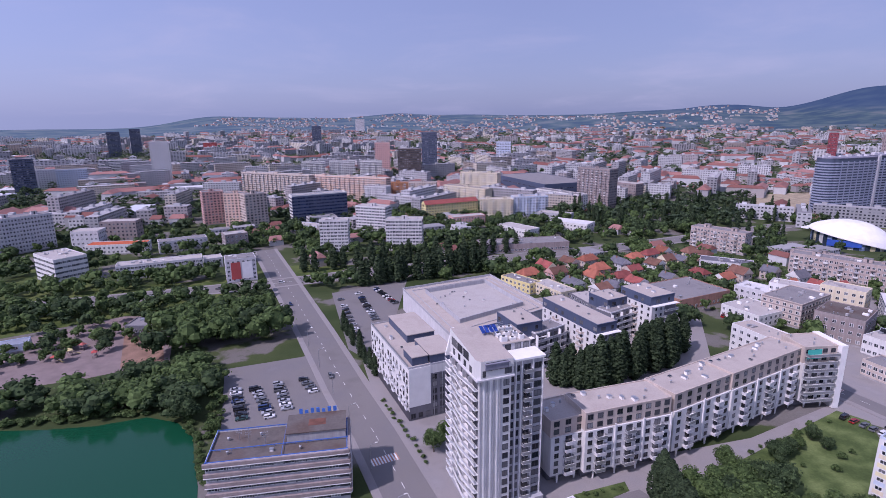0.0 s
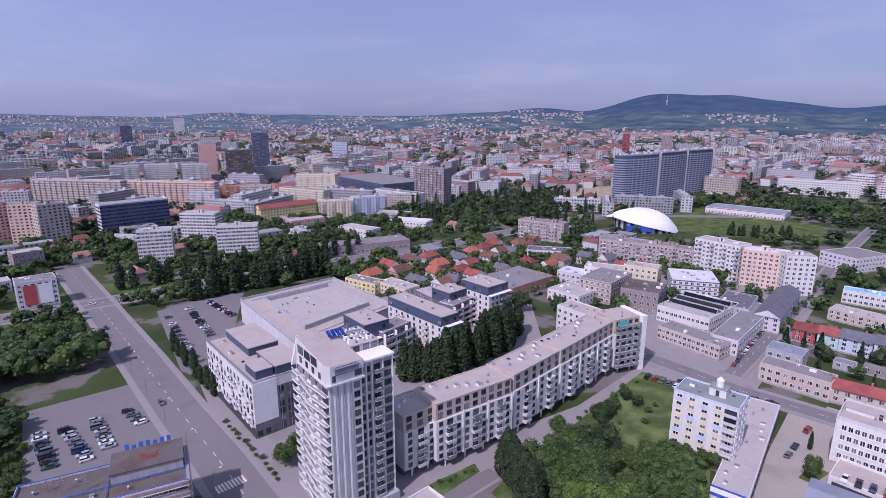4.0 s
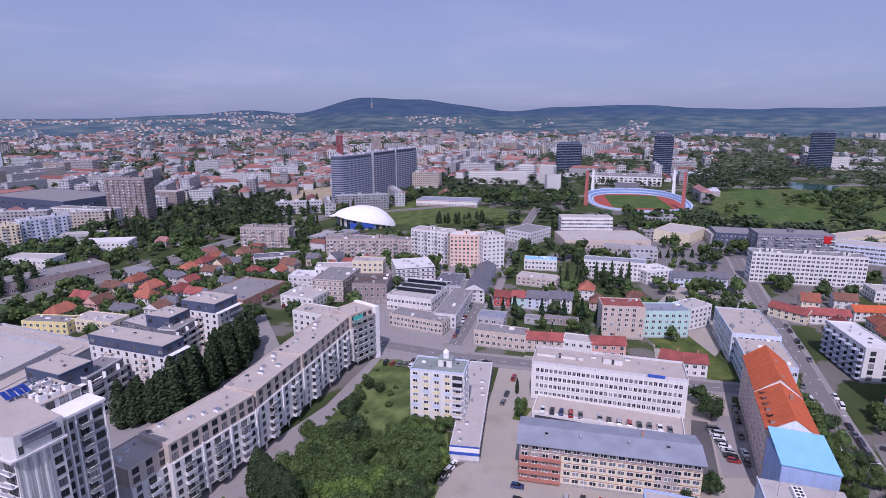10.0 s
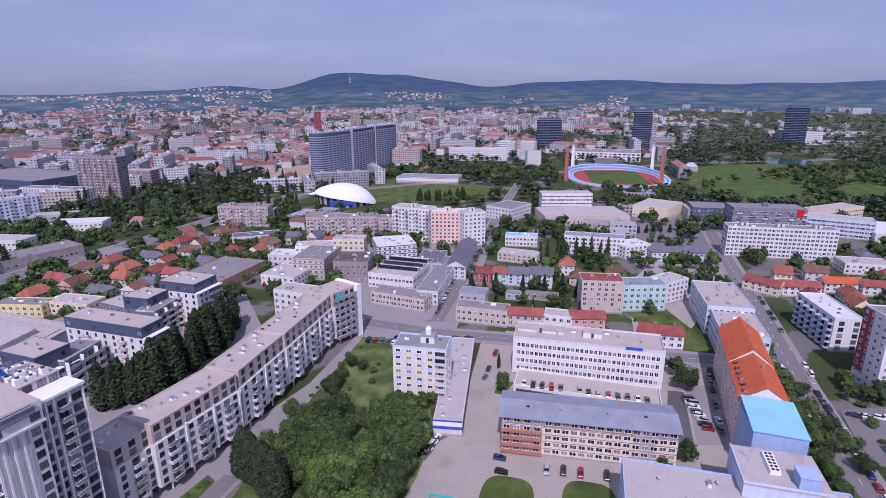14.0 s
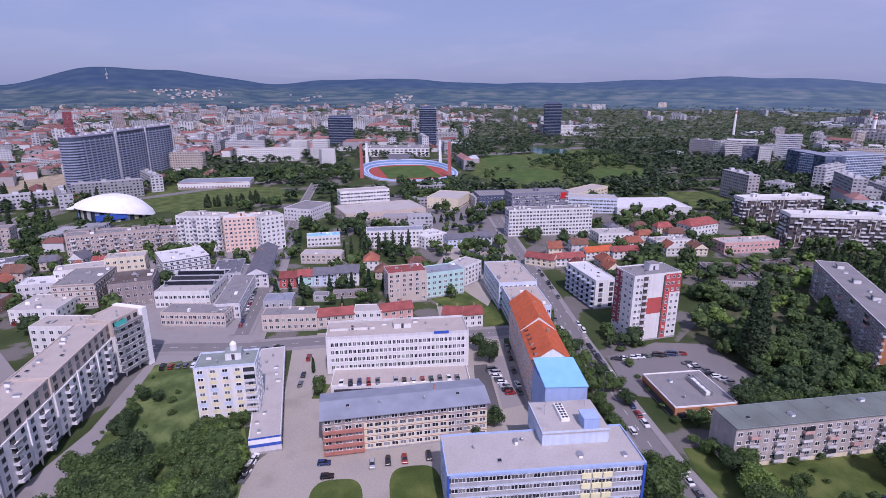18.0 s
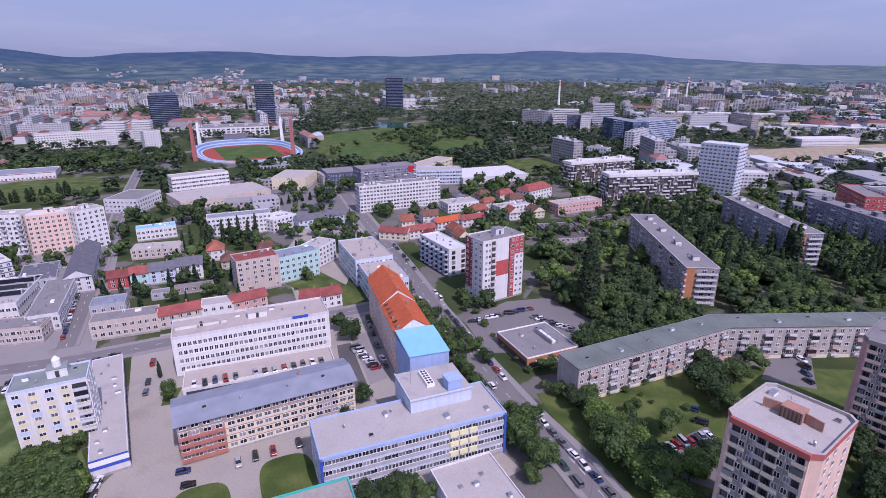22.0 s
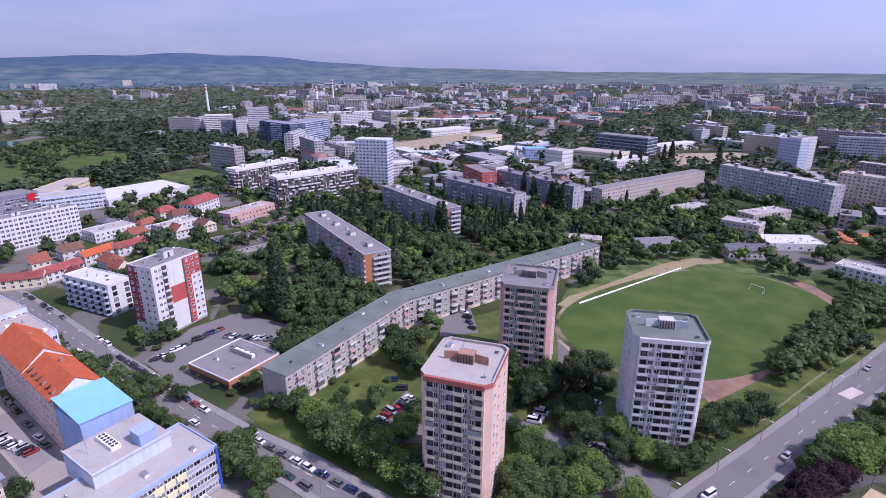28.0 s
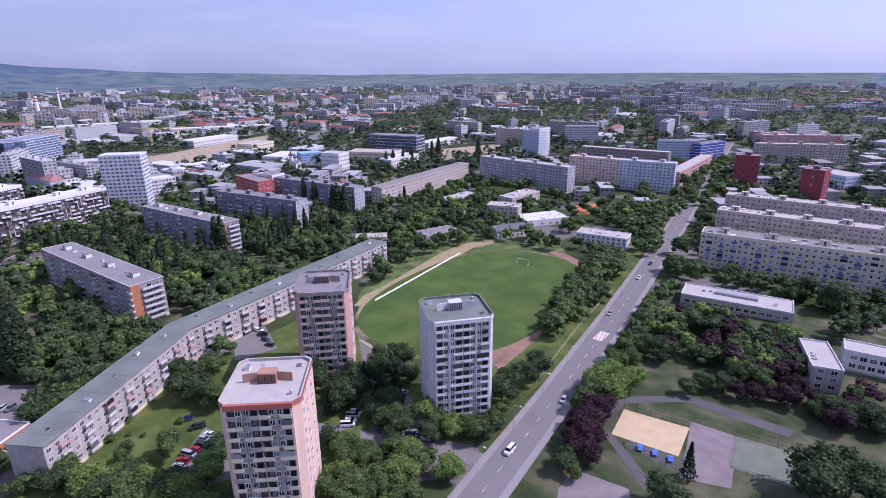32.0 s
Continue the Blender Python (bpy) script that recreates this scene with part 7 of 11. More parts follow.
    lift = part("lift_house", mesh("lift_house", bm, rm), t, pose(0, 0.5, h + 0.12))
    for i in range(6):
        bm = bmesh.new()
        box(bm, -0.12, 0.12, -0.35, 0, 0, 2.5, 0)
        part("rib", mesh("rib", bm, "deep_brown"), lift, pose(-1.9 + i * 0.76, -1.6, 0))
    for u in (-4.1, 4.1):
        bm = bmesh.new()
        box(bm, -1.9, 1.9, -0.15, 0.15, 0.0, 2.3, 0)
        part("screen_wall", mesh("screen_wall", bm, rm), lift, pose(u, -0.4, 0, 0, 0, 12 if u < 0 else -12))
    mast(t, -1.5, 2, h, 6, 2)
    roof_kit(t, h, [(-L * 0.35, W * 0.3), (L * 0.35, W * 0.32), (L * 0.36, -W * 0.3)], seed)


point_block(104.6, -66.4, -138.5, 18.4, 20.6, 36, "panel_grey", "salmon_render", "roof_pale", "trim_red", "cream_render", "twelve-storey tower with salmon flanks and red roof rim", seed=1)
point_block(146.0, -120.0, -136.0, 18.8, 21.0, 35, "panel_grey", "pink_render", "roof_felt", "brown_panel", "salmon_render", "twelve-storey brown-grey tower with pink flank", seed=2)
point_block(94.2, -130.1, -130.5, 20.8, 19.0, 34.5, "pale_render", "pale_render", "roof_dark_green", "pale_render", "trim_white", "twelve-storey pale grey tower with green-grey roof", seed=3)


# ---------------------------------------------------------------- long low block and slabs of the estate
def bent_shell(t, L, W, h, wall, roof, low, m0, m1):
    """Walls and low roof of one arm of a bent row; m0 and m1 lengthen its back at the two ends, up to the mitre."""
    def plan(k):
        return [(-L / 2, -W / 2 - k), (L / 2, -W / 2 - k), (L / 2 + m1, W / 2 + k), (-L / 2 - m0, W / 2 + k)]
    bm = bmesh.new()
    poly(bm, plan(0.04), -0.3, low, 1)
    poly(bm, plan(0.0), low, h, 0)
    part("wall", mesh("wall", bm, wall, "cream_render"), t)
    bm = bmesh.new()
    poly(bm, plan(0.3), h + 0.004, h + 0.28, 0)
    sheet = part("roof", mesh("roof", bm, roof), t)
    for y in (-W / 2 - 0.3, W / 2 + 0.12):
        bm = bmesh.new()
        far = 1 if y > 0 else 0
        box(bm, -L / 2 - m0 * far, L / 2 + m1 * far, y, y + 0.18, h + 0.284, h + 0.34, 0)
        part("gutter", mesh("gutter", bm, "metal"), sheet)
    n = int(L / 9)
    bm = bmesh.new()
    box(bm, -0.04, 0.04, -W / 2 - 0.1, W / 2 + 0.1, h + 0.284, h + 0.33, 0)
    seam = mesh("seam", bm, roof)
    for i in range(n):
        part("seam", seam, sheet, pose(-L / 2 + L * (i + 0.5) / n, 0, 0))


def panel_row(x, y, rot, L, W, h, floors, cols, wall, roof, label, front="pale_render", bal=4, end_wall=None, huts=0, low=1.4, ends=("l", "r"), over=0.25, bal_mats=("pale_render", "pink_render", "white_render"), rim=0.25, mitre=None):
    t = thing("apartment_block", x, y, 0, rot, label, "apartment block")
    if mitre:
        bent_shell(t, L, W, h, wall, roof, low, *mitre)
    else:
        wall_box(t, L, W, h, wall, "cream_render", low)
    keep_free(x, y, rot, L, W, 3)
    hut = [(-L / 2 + L * (i + 0.5) / huts, 0.5, 4.2, 3.0, 1.9) for i in range(huts)]
    if not mitre:
        flat_roof(t, L, W, h, roof, "pale_render" if rim < 0.4 else wall, rim, over, hut, "white_render")
    fh = (h - low - 0.4) / floors
    rng = random.Random(int(abs(x)))
    sides = facing(x, y, rot, L, W)
    me = window_mesh(1.6, 1.4)
    front_side = "f" if "f" in sides or "b" not in sides else "b"
    for i in range(cols):
        u = -L / 2 + L * (i + 0.5) / cols
        for k in range(floors):
            part("window", me, t, face_pose(front_side, L, W, u, low + 0.8 + k * fh))
            if bal and i % bal == bal // 2:
                part("balcony", balcony_mesh(3.0, 1.15, rng.choice(bal_mats), "concrete", 1 if rng.random() < 0.15 else 0), t, face_pose(front_side, L, W, u + L / cols * 0.5, low + 0.1 + k * fh))
    for s in ends:
        if s not in sides:
            continue
        if end_wall:
            panel(t, "end_cladding", s, L, W, -W / 2, -W * 0.22, 0.8, h, end_wall, 0.05)
        for k in range(floors):
            part("balcony", balcony_mesh(W * 0.62, 1.2, "pale_render", "concrete", 0), t, face_pose(s, L, W, W * 0.12, low + 0.1 + k * fh))
            part("window", window_mesh(2.0, 1.5), t, face_pose(s, L, W, W * 0.05, low + 0.75 + k * fh, 0.05))
            part("window", window_mesh(1.4, 1.4), t, face_pose(s, L, W, W * 0.3, low + 0.75 + k * fh, 0.05))
    for i in range(int(L / 14)):
        roof_kit(t, h, [(-L / 2 + 7 + i * 14, rng.uniform(-2, 2))], i)
    return t


panel_row(180.8, -59.5, -60.2, 71.2, 11.0, 13.5, 4, 24, "panel_grey", "roof_dark_green", "long low four-storey panel row with grey metal roof", bal=3, ends=(), mitre=(0.0, 2.27))
long_row = panel_row(206.3, -155.7, -83.5, 127.3, 11.0, 13.5, 4, 42, "panel_grey", "roof_dark_green", "long low four-storey panel row with grey metal roof", bal=3, ends=(), mitre=(2.27, 0.0))
# no opening is cut; a dark panel paints the shade of the archway
panel(long_row, "passage", "f", 127.3, 11.0, -41.5, -35.5, 0.0, 3.9, "deep_brown", 0.05, "way through the row, its shade painted dark")
# both slabs: shade of the long faces is put into the wall colour
panel_row(291.2, -98.9, -178.3, 95.1, 15.0, 19, 6, 28, "panel_dim_shade", "roof_felt", "six-storey panel slab with orange end among trees", bal=5, end_wall="orange_render", huts=4)
panel_row(337.6, -171.8, -175.7, 86.6, 12.0, 22, 7, 26, "slate_mid_shade", "roof_felt", "seven-storey panel slab with reddish end among trees", bal=5, end_wall="brick", huts=4)


def patched_tower(x, y, rot, L, W, h):
    t = shell("tower_block", x, y, rot, L, W, h, "red and white panel tower with grey roof hut", "tower block", "white_render", "roof_felt", "white_render", 0.6, ((2, 1, 5, 4, 3.0),), "pale_render")
    fh = (h - 1.5) / 10
    panel(t, "cladding", "f", L, W, -L * 0.2, L * 0.12, h * 0.42, h * 0.66, "red_render", 0.05, "red cladding field")
    panel(t, "cladding", "f", L, W, L * 0.16, L * 0.27, 0.6, h - 0.1, "red_render", 0.05, "red cladding strip")
    panel(t, "cladding", "f", L, W, L * 0.275, L * 0.5, h * 0.72, h - 0.1, "red_render", 0.05, "red cladding field")
    # two dark sheets paint the shade of the loggia column and the slot
    panel(t, "recess", "f", L, W, -L * 0.3, -L * 0.205, 0.6, h - 0.3, "deep_brown", 0.03, "painted shade of the loggia column")
    panel(t, "recess", "f", L, W, L * 0.122, L * 0.158, 0.6, h - 0.3, "deep_brown", 0.03, "painted shade of the slot between the cladding fields")
    for s in facing(x, y, rot, L, W):
        if s == "f":
            for u in (-0.42, -0.34, 0.215, 0.33, 0.44):
                for k in range(10):
                    part("window", window_mesh(1.3, 1.4), t, face_pose("f", L, W, u * L, 2.3 + k * fh, 0.06))
            for k in range(10):
                part("balcony", balcony_mesh(round(L * 0.1, 2), 0.7, "pale_render", "concrete", 0), t, face_pose("f", L, W, -0.25 * L, 1.6 + k * fh))
        else:
            panel(t, "cladding", s, L, W, -W / 2, -W * 0.1, 6, h - 0.1, "maroon_render", 0.05, "dark red cladding field")
            facade(t, s, L, W, 4, 10, 2.3, fh, 1.5, 1.4, out=0.06)
    roof_kit(t, h, [(-7, 3), (-3, -2), (8, -3)], 6)


patched_tower(248.9, -4.2, -52.9, 24.3, 14.0, 31)


def round_balcony_block(x, y, rot, L, W, h):
    t = shell("apartment_block", x, y, rot, L, W, h, "white five-storey flats with rounded grey balconies", "apartment block", "white_render", "roof_white", "white_render", 0.7)
    fh = (h - 1) / 5
    for s in facing(x, y, rot, L, W):
        length = L if s in "fb" else W
        n = max(2, int(length / 5))
        for i in range(n):
            u = -length / 2 + length * (i + 0.5) / n
            for k in range(5):
                part("window", window_mesh(2.2, 1.9, "frame_dark"), t, face_pose(s, L, W, u, 1.1 + k * fh))
                if s in "fb":
                    def make():
                        bm = bmesh.new()
                        pts = [(-1.9, 0.0), (-1.9, -0.9), (-1.1, -1.6), (1.1, -1.6), (1.9, -0.9), (1.9, 0.0)]
                        poly(bm, pts, -0.2, 0.0, 0)
                        for (x0, y0), (x1, y1) in zip(pts, pts[1:]):
                            v = [bm.verts.new(p) for p in ((x0, y0, 0), (x1, y1, 0), (x1, y1, 1.0), (x0, y0, 1.0))]
                            bm.faces.new(v).material_index = 1
                        return mesh("balcony", bm, "concrete", "pale_blue_render")
                    part("balcony", shared("round_balcony", make), t, face_pose(s, L, W, u, 1.0 + k * fh))
    roof_kit(t, h, [(-9, 1), (-4, -2), (4, 2), (9, -1), (0, 0)], 5)


round_balcony_block(287.1, 23.8, -145.1, 31.8, 12.0, 15)


def corner_shop(x, y, rot, L, W, h):
    t = shell("shop", x, y, rot, L, W, h, "low shop pavilion with flat roof, plant screen and awning", "shop", "orange_render", "roof_felt", "trim_white", 0.5)
    for s in facing(x, y, rot, L, W):
        length = L if s in "fb" else W
        panel(t, "shop_front", s, L, W, -length / 2 + 0.8, length / 2 - 0.8, 0.5, 2.8, "frame_dark", 0.08)
    bm = bmesh.new()
    box(bm, -6, 6, -0.2, 0.2, 0, 1.8, 0)
    box(bm, -6, 6, 2.3, 2.7, 0, 1.8, 0)
    for i in range(4):
        box(bm, -5 + i * 2.8, -3 + i * 2.8, 0.3, 2.2, 0, 1.1, 1)
    part("plant_screen", mesh("plant_screen", bm, "metal", "trim_white"), t, pose(0, 3, h + 0.12))
    bm = bmesh.new()
    v = [bm.verts.new(p) for p in ((-4.5, -2.2, 2.4), (4.5, -2.2, 2.4), (4.5, 0, 3.1), (-4.5, 0, 3.1))]
    bm.faces.new(v)
    bmesh.ops.solidify(bm, geom=bm.faces[:], thickness=0.05)
    part("awning", mesh("awning", bm, "cream_render"), t, face_pose("r", L, W, -W * 0.15, 0))
    roof_kit(t, h, [(-5, -4), (6, -5), (-8, 5)], 3)


corner_shop(195.1, -21.0, -151.5, 23.0, 23.0, 4.5)


# ---------------------------------------------------------------- school by the courts
sch = shell("school", 32.3, -269.8, -173.8, 46.1, 16.0, 5, "low white flat-roofed school pavilion with roof light strip", "school", "panel_grey", "roof_pale", "pale_render", 0.6)
for i in range(14):
    part("window", window_mesh(2.2, 1.6), sch, face_pose("f", 45.7, 16, -20 + i * 3.1, 1.6))
bm = bmesh.new()
box(bm, -9, 9, -1.6, 1.6, 0, 1.1, 0)
for i in range(17):
    box(bm, -8.6 + i * 1.02, -7.9 + i * 1.02, -1.66, -1.6, 0.25, 0.95, 1)
part("roof_light", mesh("roof_light", bm, "metal", "pane"), sch, pose(0, 1, 5.12))
roof_kit(sch, 5, [(-14, 1), (-11, 2), (16, -2)], 2)
wing = shell("school_wing", -3.1, -220.5, -164.4, 9.4, 22.0, 9, "pale school wing with white flat roof", "school", "panel_grey", "roof_pale", "pale_render", 0.6)
for k in range(3):
    for i in range(2):
        part("window", window_mesh(2.0, 1.6), wing, face_pose("f", 9, 22, -2 + i * 4, 1.5 + k * 2.8))
wing2 = shell("school_wing", -22.9, -237.6, -175.6, 26.6, 10.0, 8, "pale school wing with rows of classroom windows", "school", "pale_render", "roof_pale", "pale_render", 0.6)
facade(wing2, "f", 23, 10, 8, 2, 1.8, 3.2, 2.2, 1.8)


# ---------------------------------------------------------------- landmarks in the middle distance
def wave_tower(x, y, rot, L, W, h, first=False):
    """One section of a tall residential slab: bowed front of close floor bands, recessed top storey, pale seam fins."""
    t = thing("glass_high_rise", x, y, 0, rot, "tall bowed blue-grey residential slab with close floor bands", "high-rise", "joined high-rise slabs")

    def outline(k=0.0):
        pts = []
        a, b = L / 2 + k, W / 2 + k
        if first:
            for i in range(13):
                w = math.pi / 2 + math.pi * i / 12
                pts.append((-a + b * 0.9 + b * 0.9 * math.cos(w), b * math.sin(w)))
        else:
            pts += [(-a, b), (-a, -b)]
        for i in range(1, 12):
            u = -a + 2 * a * i / 12
            if not first or u > -a + b:
                pts.append((u, -b - 2.6 * math.sin(math.pi * i / 12)))
        return pts + [(a, -b), (a, b)]
    bm = bmesh.new()
    poly(bm, outline(), -0.3, h, 0)
    part("glass_wall", mesh("glass_wall", bm, "pane_tower"), t)
    floors = 22
    fh = h / floors
    bm = bmesh.new()
    poly(bm, outline(0.9), 0, 1.3, 0)
    band = mesh("floor_band", bm, "band_grey")
    for k in range(floors - 1):
        part("floor_band", band, t, pose(0, 0, k * fh + 0.3))
    bm = bmesh.new()
    box(bm, -0.12, 0.12, -1.0, 0.2, 0.5, h - fh, 0)
    screen = mesh("balcony_screen", bm, "band_grey")
    for i in range(1, 9):
        u = -L / 2 + L * i / 9
        if first and u < -L / 2 + W / 2:
            continue
        part("balcony_screen", screen, t, pose(u, -W / 2 - 2.6 * math.sin(math.pi * i / 9), 0))
    for u in (-L / 2 + 0.9, L / 2 - 0.9)[1 if first else 0:]:
        bm = bmesh.new()
        box(bm, u - 0.8, u + 0.8, -W / 2 - 1.6, -W / 2, 0, h + 1.5, 0)
        part("seam_fin", mesh("seam_fin", bm, "pale_render"), t)
    bm = bmesh.new()
    poly(bm, outline(0.3), h + 0.002, h + 0.7, 0)
    roof = part("roof", mesh("roof", bm, "slate_mid_shade"), t)
    rng = random.Random(int(x))
    for i in range(6):
        bm = bmesh.new()
        l_, w_ = rng.uniform(3, 7), rng.uniform(2, 4)
        box(bm, -l_ / 2, l_ / 2, -w_ / 2, w_ / 2, 0, rng.uniform(1.2, 2.6), 0)
        part("plant_box", mesh("plant_box", bm, "pale_render"), roof, pose(-L / 2 + L * (i + 0.5) / 6, rng.uniform(-3, 3), h + 0.7))
    keep_free(x, y, rot, L, W + 12, 4)


glass("pane_tall", (0.02, 0.032, 0.06), (0.07, 0.10, 0.17), island=True)
M_("sign_red", (0.50, 0.02, 0.025), vary=0.05, bump=0.0)
glass("pane_tower", (0.06, 0.075, 0.11), (0.12, 0.15, 0.21), island=True)
M_("band_grey", (0.29, 0.325, 0.41), vary=0.08, streak=0.08)
wave_tower(422.6, 576.0, 16.8, 68, 19, 61, True)
wave_tower(487.5, 600.0, 22.4, 69, 19, 62)
wave_tower(551.0, 625.0, 19.4, 68, 19, 62)
block(432.0, 556.0, 18, 60, 12, 7, 2, "low glazed podium of the high-rise", wall="grey_render", roof="roof_white", name="podium", category="podium", ww=2.6)


def arena(x, y, rot, a, b, h):
    """Ice arena: a white shell roof, high over a coloured glass front at one end and down to the ground at the other."""
    t = thing("arena", x, y, 0, rot, "ice arena with white shell roof over a glazed front", "arena")
    n, rings = 48, 10

    def eave(px_, py_):
        return 0.4 + 12.5 * max(0.0, (0.85 - px_ / a) / 1.85) ** 0.75

    def top(px_, py_):
        r2 = min(1.0, (px_ / a) ** 2 + (py_ / b) ** 2)
        return eave(px_, py_) + (h - 9.5) * (1 - r2) ** 0.7 * (1 + 0.3 * px_ / a)
    bm = bmesh.new()
    low = []
    for dz in (0.0, -0.6):
        prev = None
        for r in range(rings + 1):
            f = math.sqrt(1 - r / rings)
            row = []
            for i in range(n):
                w = 2 * math.pi * i / n
                px_, py_ = a * f * math.cos(w), b * f * math.sin(w)
                row.append(bm.verts.new((px_, py_, top(px_, py_) + dz)))
            if r == 0:
                low.append(row)
            if prev and r < rings:
                for i in range(n):
                    bm.faces.new((prev[i], prev[(i + 1) % n], row[(i + 1) % n], row[i]))
            elif prev:
                bm.faces.new(prev)
            prev = row
    for i in range(n):
        bm.faces.new((low[1][i], low[1][(i + 1) % n], low[0][(i + 1) % n], low[0][i]))
    part("shell_roof", mesh("shell_roof", bm, "roof_shell"), t)
    bm = bmesh.new()
    for i in range(n):
        if not n * 0.36 < i < n * 0.97:
            continue
        q = []
        for j in (i, i + 1):
            w = 2 * math.pi * j / n
            px_, py_ = a * 0.93 * math.cos(w), b * 0.93 * math.sin(w)
            q.append((px_, py_, eave(px_, py_)))
        (x0, y0, z0), (x1, y1, z1) = q
        part("front_panel", mesh_quad("front_panel", [(x0, y0, 0), (x1, y1, 0), (x1, y1, z1), (x0, y0, z0)], ("pane_blue", "blue_render", "pane_blue", "pale_yellow", "pane_blue", "trim_white")[i % 6]), t)
    bm.free()
    # boarding along the front
    bm = bmesh.new()
    box(bm, -15, 8, -0.25, 0.25, 2.2, 7.2, 0)
    part("hoarding", mesh("hoarding", bm, "royal_blue"), t, pose(-3, -b * 0.96, 0, 0, 0, 0), "large blue picture boarding")
    # the thin beak of the roof
    bm = bmesh.new()
    loft(bm, [[(-a * 0.99, -7, 11.6), (-a * 0.99, 7, 11.6), (-a * 0.99, 7, 12.4), (-a * 0.99, -7, 12.4)], [(-a - 5, -1.5, 11.0), (-a - 5, 1.5, 11.0), (-a - 5, 1.5, 11.5), (-a - 5, -1.5, 11.5)]])
    part("roof_beak", mesh("roof_beak", bm, "roof_shell"), t)
    keep_free(x, y, rot, 2 * a, 2 * b, 14)


def mesh_quad(name, pts, m):
    bm = bmesh.new()
    bm.faces.new([bm.verts.new(p) for p in pts])
    bmesh.ops.solidify(bm, geom=bm.faces[:], thickness=0.15)
    return mesh(name, bm, m)


M_("roof_shell", (0.76, 0.755, 0.74), vary=0.06, scale=0.2, rough=0.6)
arena(338.5, 440.0, -31.5, 31, 24, 23)


def stadium(x, y, rot, a, b):
    """Athletics stadium: green pitch, red track, a bowl of blue seats, low towards the near side."""
    t = thing("stadium", x, y, 0, rot, "athletics stadium with blue seats, red track and green pitch", "stadium")

    def ring(k, n=64):
        return [(a * k * math.copysign(abs(math.cos(2 * math.pi * i / n)) ** 0.8, math.cos(2 * math.pi * i / n)), b * k * math.copysign(abs(math.sin(2 * math.pi * i / n)) ** 0.8, math.sin(2 * math.pi * i / n))) for i in range(n)]
    for name, k, z, m in (("foot", 0.99, 0.1, "rough_grass"), ("track", 0.83, 0.25, "tartan_red")):
        bm = bmesh.new()
        poly(bm, ring(k), 0, z, 0)
        part(name, mesh(name, bm, m), t)
    bm = bmesh.new()
    box(bm, -a * 0.55, a * 0.55, -b * 0.66, b * 0.66, 0.2, 0.38, 0)
    part("pitch", mesh("pitch", bm, "pitch_grass"), t)
    for j in range(7):
        bm = bmesh.new()
        inner, outer = ring(0.84 + j * 0.025), ring(0.865 + j * 0.025)
        n = len(inner)
        for i in range(n):
            zs = []
            for p in (inner[i], inner[(i + 1) % n]):
                back = 0.5 + 0.5 * p[1] / b
                zs.append(0.8 + j * (0.1 + 0.95 * back ** 1.5))
            rise_ = [(z - 0.8) / max(1, j) if j else 0.7 for z in zs]
            p0, p1, q1, q0 = inner[i], inner[(i + 1) % n], outer[(i + 1) % n], outer[i]
            bm.faces.new([bm.verts.new(v) for v in ((*p0, zs[0]), (*p1, zs[1]), (*q1, zs[1]), (*q0, zs[0]))])
            bm.faces.new([bm.verts.new(v) for v in ((*p0, zs[0] - rise_[0]), (*p1, zs[1] - rise_[1]), (*p1, zs[1]), (*p0, zs[0]))])
            if j == 6:
                bm.faces.new([bm.verts.new(v) for v in ((*q0, 0), (*q1, 0), (*q1, zs[1]), (*q0, zs[0]))]).material_index = 1
        part("seat_tier", mesh("seat_tier", bm, "seat_blue" if j % 3 else "pale_blue_render", "grey_render"), t)
    bm = bmesh.new()
    box(bm, -16, 16, -1, 1, 6.5, 15, 0)
    for u in (-14, 14):
        box(bm, u - 0.5, u + 0.5, -0.5, 0.5, 0, 6.5, 0)
    part("scoreboard", mesh("scoreboard", bm, "dark_render"), t, pose(0, b * 1.0, 0))
    keep_free(x, y, rot, 2 * a, 2 * b, 14)
    return t


M_("seat_blue", (0.20, 0.30, 0.48), vary=0.1, scale=0.4)
stadium(689.1, 313.9, -56, 64, 88)


M_("pylon_red", (0.42, 0.14, 0.12), vary=0.1)


def pylon(x, y, h, lean, color):
    t = thing("floodlight_pylon", x, y, 0, 0, f"tall leaning {'red' if 'red' in color else 'white'} floodlight pylon of the stadium", "floodlight", "stadium pylons")
    bm = bmesh.new()
    loft(bm, [[(-2, -2, 0), (2, -2, 0), (2, 2, 0), (-2, 2, 0)], [(-1.2 + lean[0], -1.2 + lean[1], h), (1.2 + lean[0], -1.2 + lean[1], h), (1.2 + lean[0], 1.2 + lean[1], h), (-1.2 + lean[0], 1.2 + lean[1], h)]])
    part("mast", mesh("mast", bm, color), t)
    bm = bmesh.new()
    box(bm, -2.2, 2.2, -0.4, 0.4, 0, 2.6, 0)
    part("lamp_head", mesh("lamp_head", bm, "metal"), t, pose(lean[0], lean[1], h, 0, 0, -50))


for (px_, py_), h_, c_ in (((615.3, 345.5), 44, "pylon_red"), ((747.7, 409.9), 31, "trim_white"), ((793.3, 306.0), 35, "trim_white"), ((658.8, 241.3), 46, "pylon_red")):
    pylon(px_, py_, h_, (3, 2), c_)


def tv_tower(x, y, z):
    t = thing("television_tower", x, y, z, 0, "slim grey television tower on the wooded ridge", "tower")
    bm = bmesh.new()
    tube(bm, 0, 0, -10, 25, 7, 4, 10)
    tube(bm, 0, 0, 25, 38, 9, 9, 10)
    tube(bm, 0, 0, 38, 75, 2.5, 1, 8)
    part("shaft", mesh("shaft", bm, "concrete"), t)


a_ = radians(-38.6)
